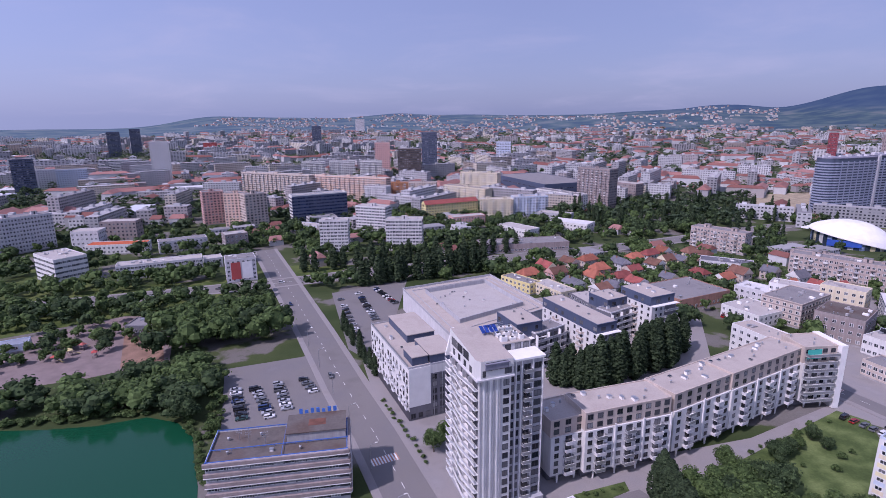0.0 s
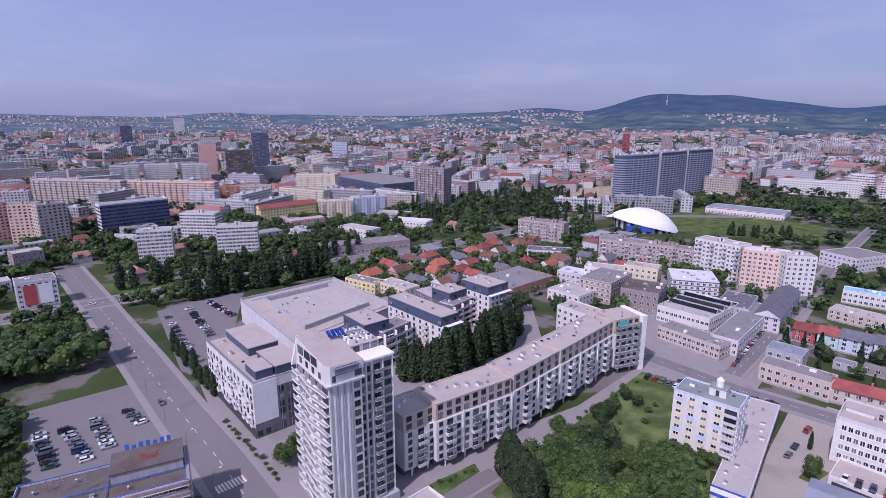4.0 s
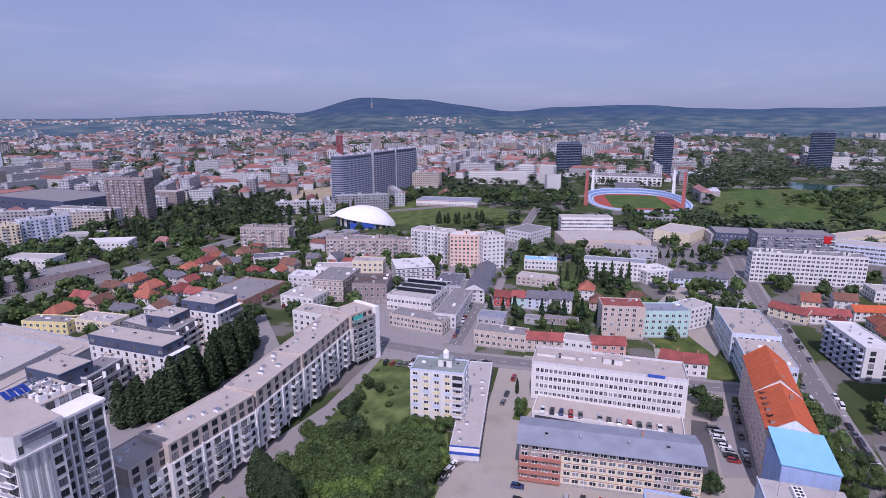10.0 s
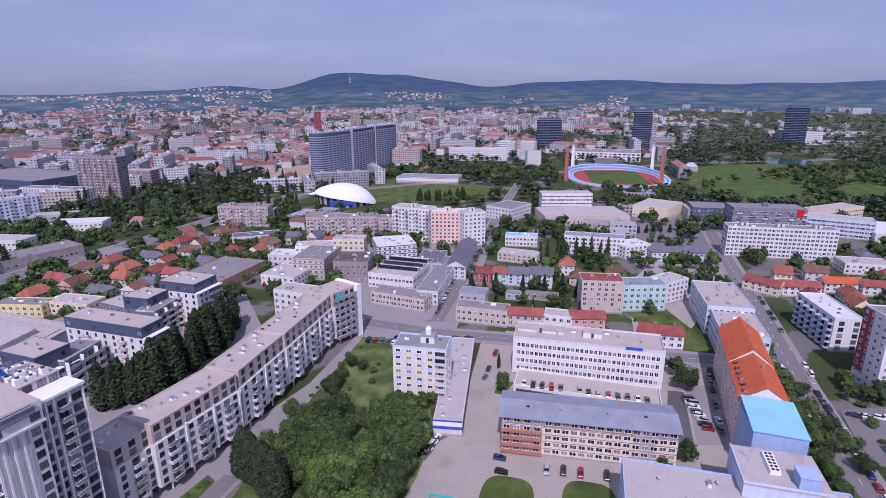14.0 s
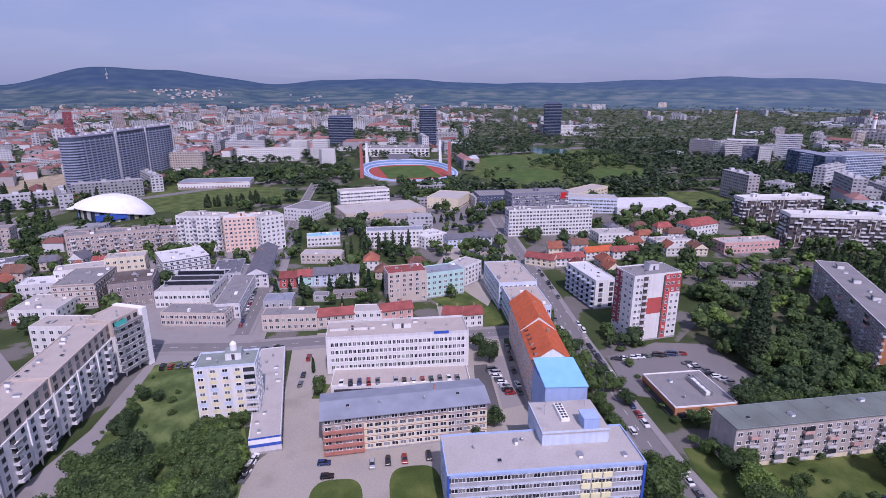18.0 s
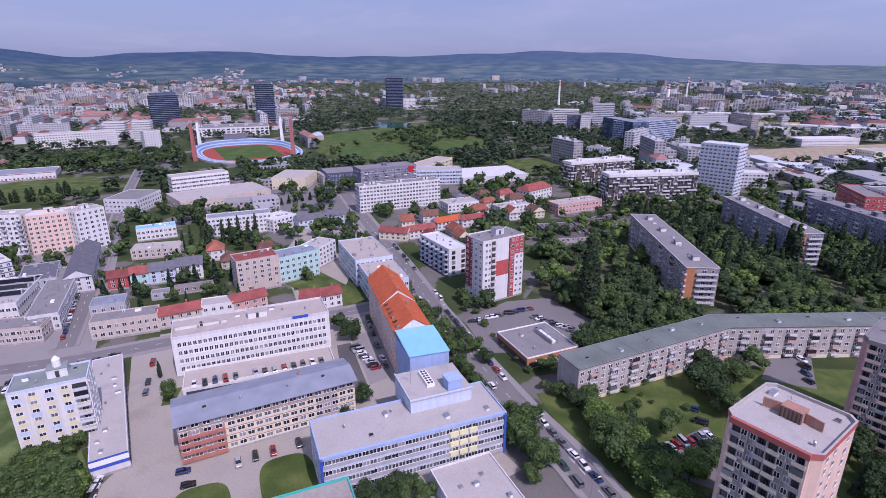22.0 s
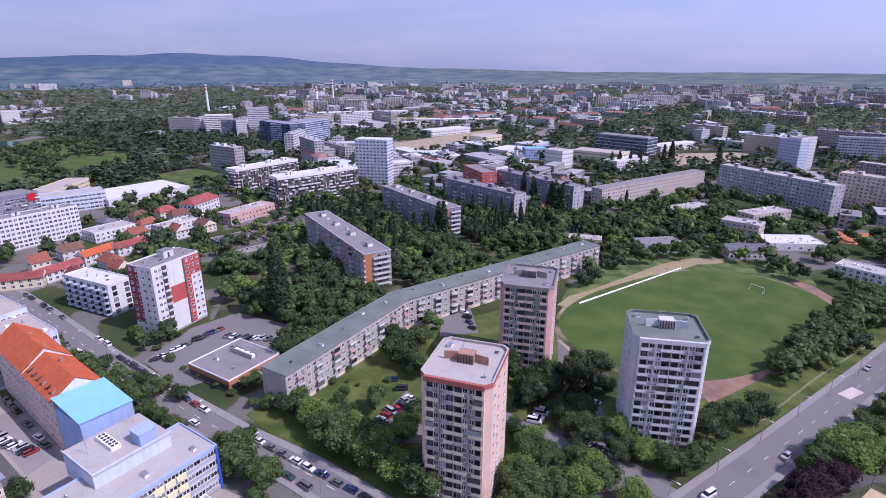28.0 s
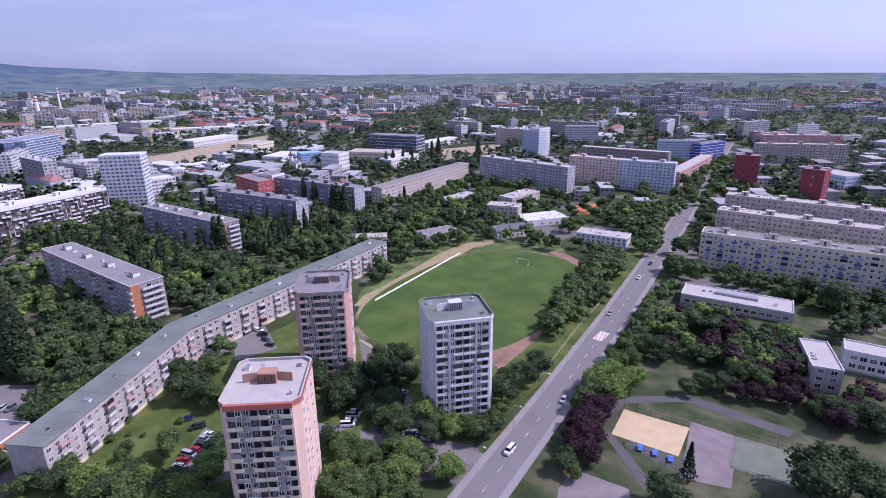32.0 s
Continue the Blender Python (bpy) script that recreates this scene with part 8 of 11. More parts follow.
tv_tower(-math.sin(a_) * 4450, math.cos(a_) * 4450, rise(-math.sin(a_) * 4450, math.cos(a_) * 4450))


def chimney(x, y, h, r=3.0, m="trim_white"):
    t = thing("factory_chimney", x, y, 0, 0, "tall pale factory chimney with dark bands", "chimney")
    bm = bmesh.new()
    tube(bm, 0, 0, 0, h, r, r * 0.6, 14, 0)
    part("shaft", mesh("shaft", bm, m), t)
    for k in (0.8, 0.9):
        bm = bmesh.new()
        tube(bm, 0, 0, h * k, h * k + h * 0.05, r * (1 - 0.4 * k) + 0.15, r * (1 - 0.4 * k - 0.02) + 0.15, 14)
        part("band", mesh("band", bm, "red_render"), t)


chimney(1527.6, -184.0, 70, 3.2)
chimney(1643.8, -552.7, 75, 3)
chimney(1525.6, -466.2, 60, 5)


def church(x, y, rot):
    t = thing("church", x, y, 0, rot, "small white church with dark onion domes", "church")
    wall_box(t, 16, 11, 9, "white_render")
    gable_roof(t, 16, 11, 9, 4, "roof_slate", "white_render")
    for u, h in ((-6, 18), (5, 14)):
        bm = bmesh.new()
        tube(bm, 0, 0, 0, h, 2.6, 2.4, 8, 0)
        tube(bm, 0, 0, h, h + 1.2, 2.6, 3.4, 10, 1)
        tube(bm, 0, 0, h + 1.2, h + 4, 3.4, 0.5, 10, 1)
        tube(bm, 0, 0, h + 4, h + 7, 0.3, 0.1, 6, 1)
        part("dome_tower", mesh("dome_tower", bm, "white_render", "roof_slate"), t, pose(u, 0, 0))
    keep_free(x, y, rot, 18, 13)


church(511.2, -392.1, -60)


def crane(x, y, h, rot):
    t = thing("tower_crane", x, y, 0, rot, "yellow tower crane on a building site", "crane")
    bm = bmesh.new()
    for u in (-0.8, 0.8):
        for v in (-0.8, 0.8):
            box(bm, u - 0.15, u + 0.15, v - 0.15, v + 0.15, 0, h, 0)
    for k in range(int(h / 3)):
        box(bm, -0.9, 0.9, -0.9, 0.9, k * 3, k * 3 + 0.25, 0)
    part("mast", mesh("mast", bm, "yellow_render"), t)
    bm = bmesh.new()
    box(bm, -12, 38, -0.6, 0.6, h, h + 0.5, 0)
    box(bm, -12, 38, -0.15, 0.15, h + 1.6, h + 1.9, 0)
    for k in range(25):
        box(bm, -12 + k * 2, -11.7 + k * 2, -0.15, 0.15, h + 0.5, h + 1.6, 0)
    box(bm, -13, -9, -1, 1, h - 1.8, h, 0)
    part("jib", mesh("jib", bm, "yellow_render"), t)


crane(813.3, -378.5, 32, 20)
crane(832.0, -429.1, 28, 80)


def goal(x, y, rot):
    t = thing("football_goal", x, y, 0.13, rot, "white football goal frame on the pitch", "goal")
    for u in (-3.66, 3.66):
        bm = bmesh.new()
        tube(bm, 0, 0, 0, 2.44, 0.08, 0.08, 8)
        part("post", mesh("post", bm, "trim_white"), t, pose(u, 0, 0))
        bm = bmesh.new()
        box(bm, -0.04, 0.04, 0, 2.0, 0, 0.08, 0)
        part("stay", mesh("stay", bm, "trim_white"), t, pose(u, 0, 0))
    bm = bmesh.new()
    box(bm, -3.7, 3.7, -0.08, 0.08, 2.4, 2.56, 0)
    part("crossbar", mesh("crossbar", bm, "trim_white"), t)


goal(143.4, -266.0, 0)
goal(128, -158, 180)


def bench_row(x0, y0, x1, y1, n):
    """A long low spectator bench in sections."""
    for i in range(n):
        f = (i + 0.5) / n
        d = Vector((x1 - x0, y1 - y0))
        t = thing("spectator_bench", x0 + d.x * f, y0 + d.y * f, 0.1, math.degrees(math.atan2(d.y, d.x)), "white spectator bench beside the running track", "bench", "benches along the track")
        l = d.length / n * 0.94
        bm = bmesh.new()
        box(bm, -l / 2, l / 2, -0.25, 0.25, 0.4, 0.5, 0)
        box(bm, -l / 2, l / 2, 0.25, 0.32, 0.5, 0.95, 0)
        part("seat", mesh("seat", bm, "trim_white"), t)
        for u in (-l / 2 + 0.3, l / 2 - 0.3):
            bm = bmesh.new()
            box(bm, u - 0.1, u + 0.1, -0.2, 0.2, -0.02, 0.4, 0)
            part("leg", mesh("leg", bm, "concrete"), t)


bench_row(175.4, -175.1, 183.3, -259.0, 12)


def grid_flats(x, y, rot, L, W, h, floors, seed):
    """Modern flats: brown walls under a patchwork of white balcony boxes and a white set-back top."""
    t = shell("apartment_block", x, y, rot, L, W, h, "brown and white flats with a patchwork of balconies", "apartment block", "deep_brown", "roof_white", "white_render", 0.8, ((-L * 0.3, 1, 5, 4, 2.4), (L * 0.1, 1, 5, 4, 2.4), (L * 0.35, 1, 5, 4, 2.4)), "white_render")
    rng = random.Random(seed)
    fh = (h - 1.5) / floors
    for s in facing(x, y, rot, L, W):
        length = L if s in "fb" else W
        n = int(length / 2.9)
        panel(t, "top_band", s, L, W, -length / 2, length / 2, h - fh * 0.55, h + 0.1, "white_render", 0.1)
        bm, pm = bmesh.new(), bmesh.new()
        for i in range(n):
            u = -length / 2 + length * (i + 0.5) / n
            for k in range(floors):
                z = 1.2 + k * fh
                box(pm, u - 0.9, u + 0.9, -0.05, 0, z + 0.5, z + 2.2, 0, "k")
                r = rng.random()
                if r < 0.45:
                    box(bm, u - 1.3, u + 1.3, -1.1, 0, z - 0.1, z + 0.9, 0)
                elif r < 0.68:
                    box(bm, u + 0.8, u + 1.4, -0.4, 0, z - 0.1, z + fh, 1)
        q = face_pose(s, L, W, 0, 0)
        tagged(part("balcony_grid", mesh("balcony_grid", bm, "pale_render", "beige_render"), t, q), kind="stuff")
        tagged(part("window_grid", mesh("window_grid", pm, "pane_far"), t, q), kind="stuff")


grid_flats(525.3, -104.8, -63.4, 71.8, 14.0, 22.7, 7, 1)
grid_flats(455.5, -132.6, -76.9, 77.1, 16.0, 24, 8, 2)


# ---------------------------------------------------------------- school yard and park furniture
def table_tennis(x, y, rot):
    t = thing("table_tennis_table", x, y, 0.085, rot, "blue outdoor table tennis table on a paved strip", "table", "table tennis tables")
    bm = bmesh.new()
    box(bm, -1.37, 1.37, -0.76, 0.76, 0.70, 0.76, 0)
    part("tabletop", mesh("tabletop", bm, "trim_blue"), t)
    bm = bmesh.new()
    box(bm, -0.02, 0.02, -0.8, 0.8, 0.76, 0.92, 0)
    part("net", mesh("net", bm, "metal"), t)
    for u in (-0.8, 0.8):
        bm = bmesh.new()
        box(bm, u - 0.12, u + 0.12, -0.5, 0.5, 0, 0.70, 0)
        part("leg", mesh("leg", bm, "concrete"), t)


for x_, y_ in ((35.2, -142.3), (31.0, -142.6), (26.6, -142.6)):
    table_tennis(x_, y_, 110)


def fence(pts, h, label, m="dark_metal", step=2.5, rails=2):
    """Posts and thin rails along a line."""
    t = thing("fence", pts[0][0], pts[0][1], 0, 0, label, "fence")
    ox, oy = pts[0]
    bm = bmesh.new()
    tube(bm, 0, 0, 0, h, 0.05, 0.05, 6)
    post = mesh("post", bm, m)
    for a, b in zip(pts, pts[1:]):
        a, b = Vector(a), Vector(b)
        d = b - a
        n = max(1, int(d.length / step))
        for i in range(n + 1):
            p = a + d * (i / n)
            part("post", post, t, pose(p.x - ox, p.y - oy, 0))
        for k in range(rails):
            bm = bmesh.new()
            z = h * (k + 1) / rails - 0.06
            box(bm, 0, d.length, -0.025, 0.025, z, z + 0.06, 0)
            part("rail", mesh("rail", bm, m), t, pose(a.x - ox, a.y - oy, 0, 0, 0, math.degrees(math.atan2(d.y, d.x))))


fence([(44.5, -143.6), (46.2, -159.9), (25.8, -162.4)], 3.0, "tall dark ball fence round the sand court", step=4)
fence([(39.8, -141.0), (24.0, -139.2)], 2.0, "dark fence beside the blue tables", step=3)
fence([(13.2, -166.4), (-2.6, -167.5)], 3.0, "tall dark ball fence of the green court", step=4)
fence([(13.2, -166.4), (11.9, -149.1), (-4.3, -150.4)], 1.2, "low dark fence of the green court", step=4)
fence([(76.9, -155.8), (82.4, -201.8), (86.1, -252.2)], 1.8, "yellowish mesh fence along the sports field", "cream_render", 4)


def street_lamp(x, y, rot, h=8.5):
    t = thing("street_lamp", x, y, 0.1, rot, "grey steel street lamp with a curved arm", "street lamp", "street lamps")

    def pole():
        bm = bmesh.new()
        tube(bm, 0, 0, 0, h, 0.11, 0.06, 8)
        for i in range(4):
            box(bm, -0.04 + i * 0.5, 0.5 + i * 0.5, -0.04, 0.04, h - 0.02 + 0.09 * i, h + 0.06 + 0.09 * i, 0)
        return mesh("pole", bm, "metal")

    def head():
        bm = bmesh.new()
        box(bm, -0.45, 0.45, -0.14, 0.14, 0, 0.14, 0)
        return mesh("lamp_head", bm, "trim_white")
    part("pole", shared("lamp_pole", pole), t)
    part("lamp_head", shared("lamp_head", head), t, pose(2.1, 0, h + 0.3))


for (ax, ay), (bx, by), n_, off in (((104, -40), (330, 68), 9, 1), ((62, -95), (71, -231), 6, 1), ((71, -231), (89, -385), 4, 1), ((-2, 116), (-66, 259), 6, 1)):
    d_ = Vector((bx - ax, by - ay)).normalized()
    for i in range(n_):
        f_ = (i + 0.5) / n_
        street_lamp(ax + (bx - ax) * f_ - d_.y * 6.2 * off, ay + (by - ay) * f_ + d_.x * 6.2 * off, math.degrees(math.atan2(d_.y, d_.x)) - 90)


def play_tower(x, y, rot, m):
    t = thing("play_tower", x, y, 0.05, rot, "small coloured climbing tower with slide in the park", "play tower", "play equipment")
    for u in (-0.9, 0.9):
        for v in (-0.9, 0.9):
            bm = bmesh.new()
            tube(bm, 0, 0, 0, 2.8, 0.08, 0.08, 6)
            part("post", mesh("post", bm, "brown_panel"), t, pose(u, v, 0))
    bm = bmesh.new()
    box(bm, -1, 1, -1, 1, 1.3, 1.42, 0)
    part("platform", mesh("platform", bm, "brown_panel"), t)
    bm = bmesh.new()
    q = [bm.verts.new(p) for p in ((-1.3, -1.3, 2.8), (1.3, -1.3, 2.8), (1.3, 1.3, 2.8), (-1.3, 1.3, 2.8), (0, 0, 3.9))]
    for i in range(4):
        bm.faces.new((q[i], q[(i + 1) % 4], q[4]))
    part("roof", mesh("roof", bm, m), t)
    bm = bmesh.new()
    q = [bm.verts.new(p) for p in ((1, -0.4, 1.4), (1, 0.4, 1.4), (4.2, 0.4, 0.3), (4.2, -0.4, 0.3))]
    bm.faces.new(q)
    bmesh.ops.solidify(bm, geom=bm.faces[:], thickness=0.08)
    part("slide", mesh("slide", bm, "yellow_render"), t)


for k_, (x_, y_) in enumerate(((-178.0, 227.9), (-176.1, 235.4), (-174.1, 241.9), (-162.9, 233.0), (-188.6, 239.2))):
    play_tower(x_, y_, 40 * k_, ("red_render", "yellow_render", "trim_red")[k_ % 3])


# ---------------------------------------------------------------- blocks of the middle distance
block(-89.8, 437.3, 2.9, 22.9, 13.0, 26, 9, "grey nine-storey slab with white balcony bands", wall="pale_render", roof="roof_pale", huts=1, bands="white_render", spacing=2.6, ww=2.2)
block(-66.2, 504.2, -21.3, 31.1, 13.0, 26, 9, "grey nine-storey slab with white balcony bands", wall="pale_render", roof="roof_pale", huts=1, bands="white_render", spacing=2.6, ww=2.2)
block(-32.3, 437.9, -2.9, 29.5, 13.0, 26, 9, "grey nine-storey slab with white balcony bands", wall="pale_render", roof="roof_pale", huts=1, bands="white_render", spacing=2.6, ww=2.2)
block(-133.6, 573.8, 28.3, 58.9, 14.0, 28, 8, "dark blue glass office with white frame", wall="slate_render", roof="roof_pale", edge="white_render", rim=1.4, name="office_building", category="office building", ww=2.4, spacing=2.8, pane="pane_navy", end_wall="white_render")
block(-131.0, 517.6, -23.0, 31.4, 16.0, 6, 2, "pale low front hall beside a town street", wall="pale_blue_render", roof="roof_pale", name="commercial_building", category="commercial building")
block(-240.3, 558.4, 32.2, 20.3, 14.0, 34, 12, "pink and white panel tower block", wall="pink_render", roof="roof_felt", huts=1, ww=1.8)
block(-210.0, 544.7, 5.7, 20.9, 14.0, 34, 12, "pink and cream panel tower block", wall="salmon_render", roof="roof_felt", huts=1, ww=1.8)
block(-190.5, 539.2, 39.5, 22.2, 14.0, 34, 12, "beige panel tower block beside a town street", wall="beige_render", roof="roof_felt", huts=1, ww=1.8)
block(-227.0, 742.3, -25.8, 119.6, 12.0, 33, 11, "long beige panel slab beside a town street", wall="beige_render", roof="roof_pale", huts=3, spacing=2.4)
block(-123.0, 705.9, -23.7, 117.0, 12.0, 32, 11, "long pinkish panel slab beside a town street", wall="salmon_render", roof="roof_pale", huts=3, spacing=2.4)
block(-222.7, 935.1, 13.4, 39.0, 14.0, 33, 11, "white panel slab with dark bays", wall="white_render", roof="roof_felt", huts=2, ww=2.2)
block(-176.0, 951.2, 10.5, 43.8, 14.0, 33, 11, "white panel slab with dark bays", wall="white_render", roof="roof_felt", huts=2, ww=2.2)
block(-124.3, 938.2, 7.5, 37.7, 14.0, 33, 11, "white panel slab with dark bays", wall="white_render", roof="roof_felt", huts=2, ww=2.2)
block(-81.5, 668.7, -24.8, 31.2, 12.0, 24, 8, "pale panel slab beside a town street", wall="pale_render", roof="roof_felt", huts=1)
block(-59.4, 706.7, -4.9, 29.2, 12.0, 24, 8, "orange and white panel slab", wall="orange_render", roof="roof_felt", huts=1)
block(-26.9, 704.0, -4.7, 36.1, 12.0, 24, 8, "beige panel slab beside a town street", wall="beige_render", roof="roof_felt", huts=1)
block(28.3, 654.7, -42.9, 66.3, 12.0, 24, 8, "cream panel slab beside a town street", wall="cream_render", roof="roof_felt", huts=1)
block(49.3, 731.2, -28.4, 54.0, 12.0, 33, 11, "cream panel slab with green bays", wall="cream_render", roof="roof_felt", huts=2)
block(6.7, 586.7, 25.9, 62.9, 11.0, 16, 5, "yellow and pink house row under a red roof", wall="yellow_render", roof="roof_red", rise=3.5)
block(56.8, 582.2, -3.3, 35.7, 12.0, 20, 7, "cream panel slab beside a town street", wall="cream_render", roof="roof_pale", huts=2)
block(93.1, 586.9, 9.3, 38.3, 12.0, 22, 7, "pale blue panel slab beside a town street", wall="pale_blue_render", roof="roof_pale", huts=2)
block(140.4, 647.6, -56.5, 72.1, 14.0, 18, 6, "new white flats with set-back top floor", wall="white_render", roof="roof_felt", huts=1)
block(135.0, 754.1, -68.2, 131.3, 70.0, 22, 3, "dark windowless department hall beside a town street", wall="slate_render", roof="roof_felt", name="commercial_building", category="commercial building")
block(180.7, 639.6, -52.0, 45.0, 16.0, 46, 15, "brown ribbed hotel tower beside a town street", wall="brown_panel", roof="roof_felt", huts=1, ww=1.0, spacing=2, name="hotel_tower", category="hotel")
block(235.2, 693.8, -54.9, 36.8, 16.0, 22, 6, "brown ribbed office beside a town street", wall="brown_panel", roof="roof_pale", name="office_building", category="office building")
block(-352.8, 444.3, 55.8, 41.1, 16.0, 30, 9, "grey block with a grid of small windows", wall="pale_render", roof="roof_felt", huts=2, spacing=2.2, ww=1.1)
block(-263.2, 359.5, -34.8, 33.1, 20.0, 18, 5, "white terraced office with ribbon windows", wall="white_render", roof="roof_pale", name="office_building", category="office building", spacing=2.5, ww=2.2)
block(-302.7, 451.7, 9.2, 21.3, 16.0, 16, 4, "pale office with glass front", wall="pale_render", roof="roof_pale", name="office_building", category="office building")
block(-268.7, 435.8, 7.6, 45.9, 14.0, 8, 2, "long white hall with an orange-edged roof", wall="white_render", roof="roof_orange", name="commercial_building", category="commercial building")
block(-293.3, 484.4, 6.4, 30.7, 14.0, 18, 5, "brown striped office beside a town street", wall="brown_panel", roof="roof_pale", name="office_building", category="office building")
block(-201.3, 371.4, 24.4, 54.4, 13.0, 10, 3, "long grey school with ribbon windows", wall="pale_render", roof="roof_pale", name="school", category="school", spacing=2.2, ww=1.7)
block(-218.3, 441.6, 31.8, 36.8, 12.0, 10, 3, "pale office row with ribbon windows", wall="pale_render", roof="roof_felt", name="office_building", category="office building")
banner_ = block(-138.9, 356.2, 24.9, 19.3, 14.0, 16, 5, "grey office with red banner", wall="pale_render", roof="roof_felt", name="office_building", category="office building")
panel(banner_, "banner", "f", 19.3, 14.0, -6.5, -0.5, 2.5, 14.0, "red_render", 0.25, "tall red banner on the wall")
panel(banner_, "banner", "f", 19.3, 14.0, 0.5, 7.0, 2.5, 14.0, "trim_white", 0.25, "tall pale banner on the wall")
block(-175.7, 444.6, 34.0, 18.2, 14.0, 14, 4, "brown flat-roofed office beside a town street", wall="brown_panel", roof="roof_pale", name="office_building", category="office building")
block(-172.8, 391.6, 29.1, 12.5, 12.0, 7, 2, "low pale workshop beside a town street", wall="pale_render", roof="roof_pale", name="commercial_building", category="commercial building")
block(-454.3, 880.8, 27.3, 27.8, 16.0, 71, 22, "tall white residential tower beside a town street", wall="white_render", roof="roof_felt", huts=1, name="tower_block", ww=1.2)
block(-613.1, 795.2, 37.6, 27.5, 20.0, 52, 16, "dark glass tower under construction", wall="slate_render", roof="roof_felt", name="tower_block", spacing=2.4, ww=1.9)
block(-632.6, 864.5, 36.2, 27.3, 14.0, 30, 9, "pale office slab beside a town street", wall="pale_render", roof="roof_felt", name="office_building", category="office building", ww=1.8)
block(-590.8, 865.9, 34.3, 41.7, 14.0, 30, 9, "pale blue office slab beside a town street", wall="pale_blue_render", roof="roof_felt", name="office_building", category="office building", ww=1.8)
block(-646.7, 1113.8, 30.1, 59.3, 14.0, 26, 8, "white office with dark ribbons", wall="white_render", roof="roof_pale", name="office_building", category="office building", spacing=2.6, ww=2.4)
block(-474.9, 800.6, 30.7, 62.2, 20.0, 14, 4, "brown low office beside a town street", wall="brown_panel", roof="roof_felt", name="office_building", category="office building")
block(-935.9, 1569.5, 30.8, 33.0, 22.0, 70, 20, "dark blue glass office tower", wall="slate_render", roof="roof_felt", name="office_building", category="office building", ww=2.2, spacing=2.5)
block(-911.1, 1637.5, 29.1, 28.5, 22.0, 76, 22, "dark glass office tower beside a town street", wall="slate_render", roof="roof_felt", name="office_building", category="office building", ww=2.2, spacing=2.5)
block(-504.4, 2208.8, 12.9, 35.8, 22.0, 70, 20, "blue glass tower beside a town street", wall="slate_render", roof="roof_felt", name="office_building", category="office building", ww=2.2)
block(-484.2, 3237.5, 8.5, 51.8, 22.0, 90, 26, "grey office tower beside a town street", wall="pale_render", roof="roof_felt", name="office_building", category="office building")
block(-28.1, 1106.2, 1.5, 30.3, 26.0, 75, 20, "dark glass office tower beside a town street", wall="slate_render", roof="roof_felt", name="office_building", category="office building", ww=2.4)
block(-56.0, 907.3, 3.5, 38.2, 22.0, 55, 15, "dark brown tower carcass with open floors", wall="deep_brown", roof="roof_felt", ww=2.2)
block(-111.5, 1006.0, 6.3, 27.3, 18.0, 60, 17, "pink residential tower beside a town street", wall="pink_render", roof="roof_felt", ww=1.4)
block(-739.6, 1750.2, 22.9, 40.0, 16.0, 30, 8, "red office block beside a town street", wall="red_render", roof="roof_felt", name="office_building", category="office building")
block(132.8, 1212.0, -6.3, 31.7, 22.0, 50, 14, "pale glass office tower beside a town street", wall="pale_blue_render", roof="roof_felt", name="office_building", category="office building", ww=2.2)
block(64.2, 434.4, 10.1, 72.6, 22.0, 7, 1, "long low shopping hall beside a town street", wall="brown_panel", roof="roof_felt", name="commercial_building", category="commercial building", ww=2.2)
block(67.6, 485.1, -50.9, 36.8, 16.0, 9, 2, "low white hall beside a town street", wall="white_render", roof="roof_pale", name="commercial_building", category="commercial building")
block(123.0, 511.8, -37.5, 38.3, 18.0, 8, 2, "low white shop beside a town street", wall="white_render", roof="roof_white", name="commercial_building", category="commercial building")
block(115.3, 554.8, -30.6, 34.7, 14.0, 9, 2, "low grey hall beside a town street", wall="grey_render", roof="roof_pale", name="commercial_building", category="commercial building")
block(23.1, 537.2, 22.6, 35.6, 12.0, 10, 3, "pink brick low block beside a town street", wall="pink_render", roof="roof_pale", name="commercial_building", category="commercial building")
block(222.8, 427.5, -51.3, 43.2, 12.0, 17, 5, "pale brick flats beside a town street", wall="brick_pale", roof="roof_felt", spacing=2.6, huts=2, loggias=("white_render", "brick_pale", "grey_render"))
block(252.8, 333.6, -45.9, 54.1, 12.0, 17, 5, "long pale brick flats beside a town street", wall="brick_pale", roof="roof_felt", spacing=2.6, huts=2, loggias=("white_render", "brick_pale", "grey_render"))
block(48.3, 329.1, -51.1, 25.0, 10.0, 7, 2, "yellow and blue low school block", wall="yellow_render", roof="roof_felt", name="school", category="school")
block(66.4, 313.7, -60.2, 25.6, 12.0, 7, 2, "yellow and cream low school block", wall="cream_render", roof="roof_pale", name="school", category="school")
block(79.8, 285.9, -71.9, 20.0, 12.0, 9, 3, "blue-grey low modern house beside a town street", wall="dark_render", roof="roof_pale")
block(-152.6, 264.6, -0.3, 20.8, 12.0, 5, 1, "low dark park pavilion with flat roof", wall="dark_render", roof="roof_felt", name="pavilion", category="pavilion")
block(-207.4, 241.5, 29.7, 13.8, 8.0, 4, 1, "low blue-roofed park kiosk row", wall="pale_blue_render", roof="roof_tin", name="kiosk", category="kiosk")
block(185.0, 303.5, -54.2, 22.8, 14.0, 8, 2, "white low workshop among trees", wall="pale_render", roof="roof_white", name="commercial_building", category="commercial building")
block(164.8, 273.4, -65.0, 22.0, 22.0, 7, 2, "white flat-roofed garage hall beside a town street", wall="white_render", roof="roof_pale", name="commercial_building", category="commercial building")
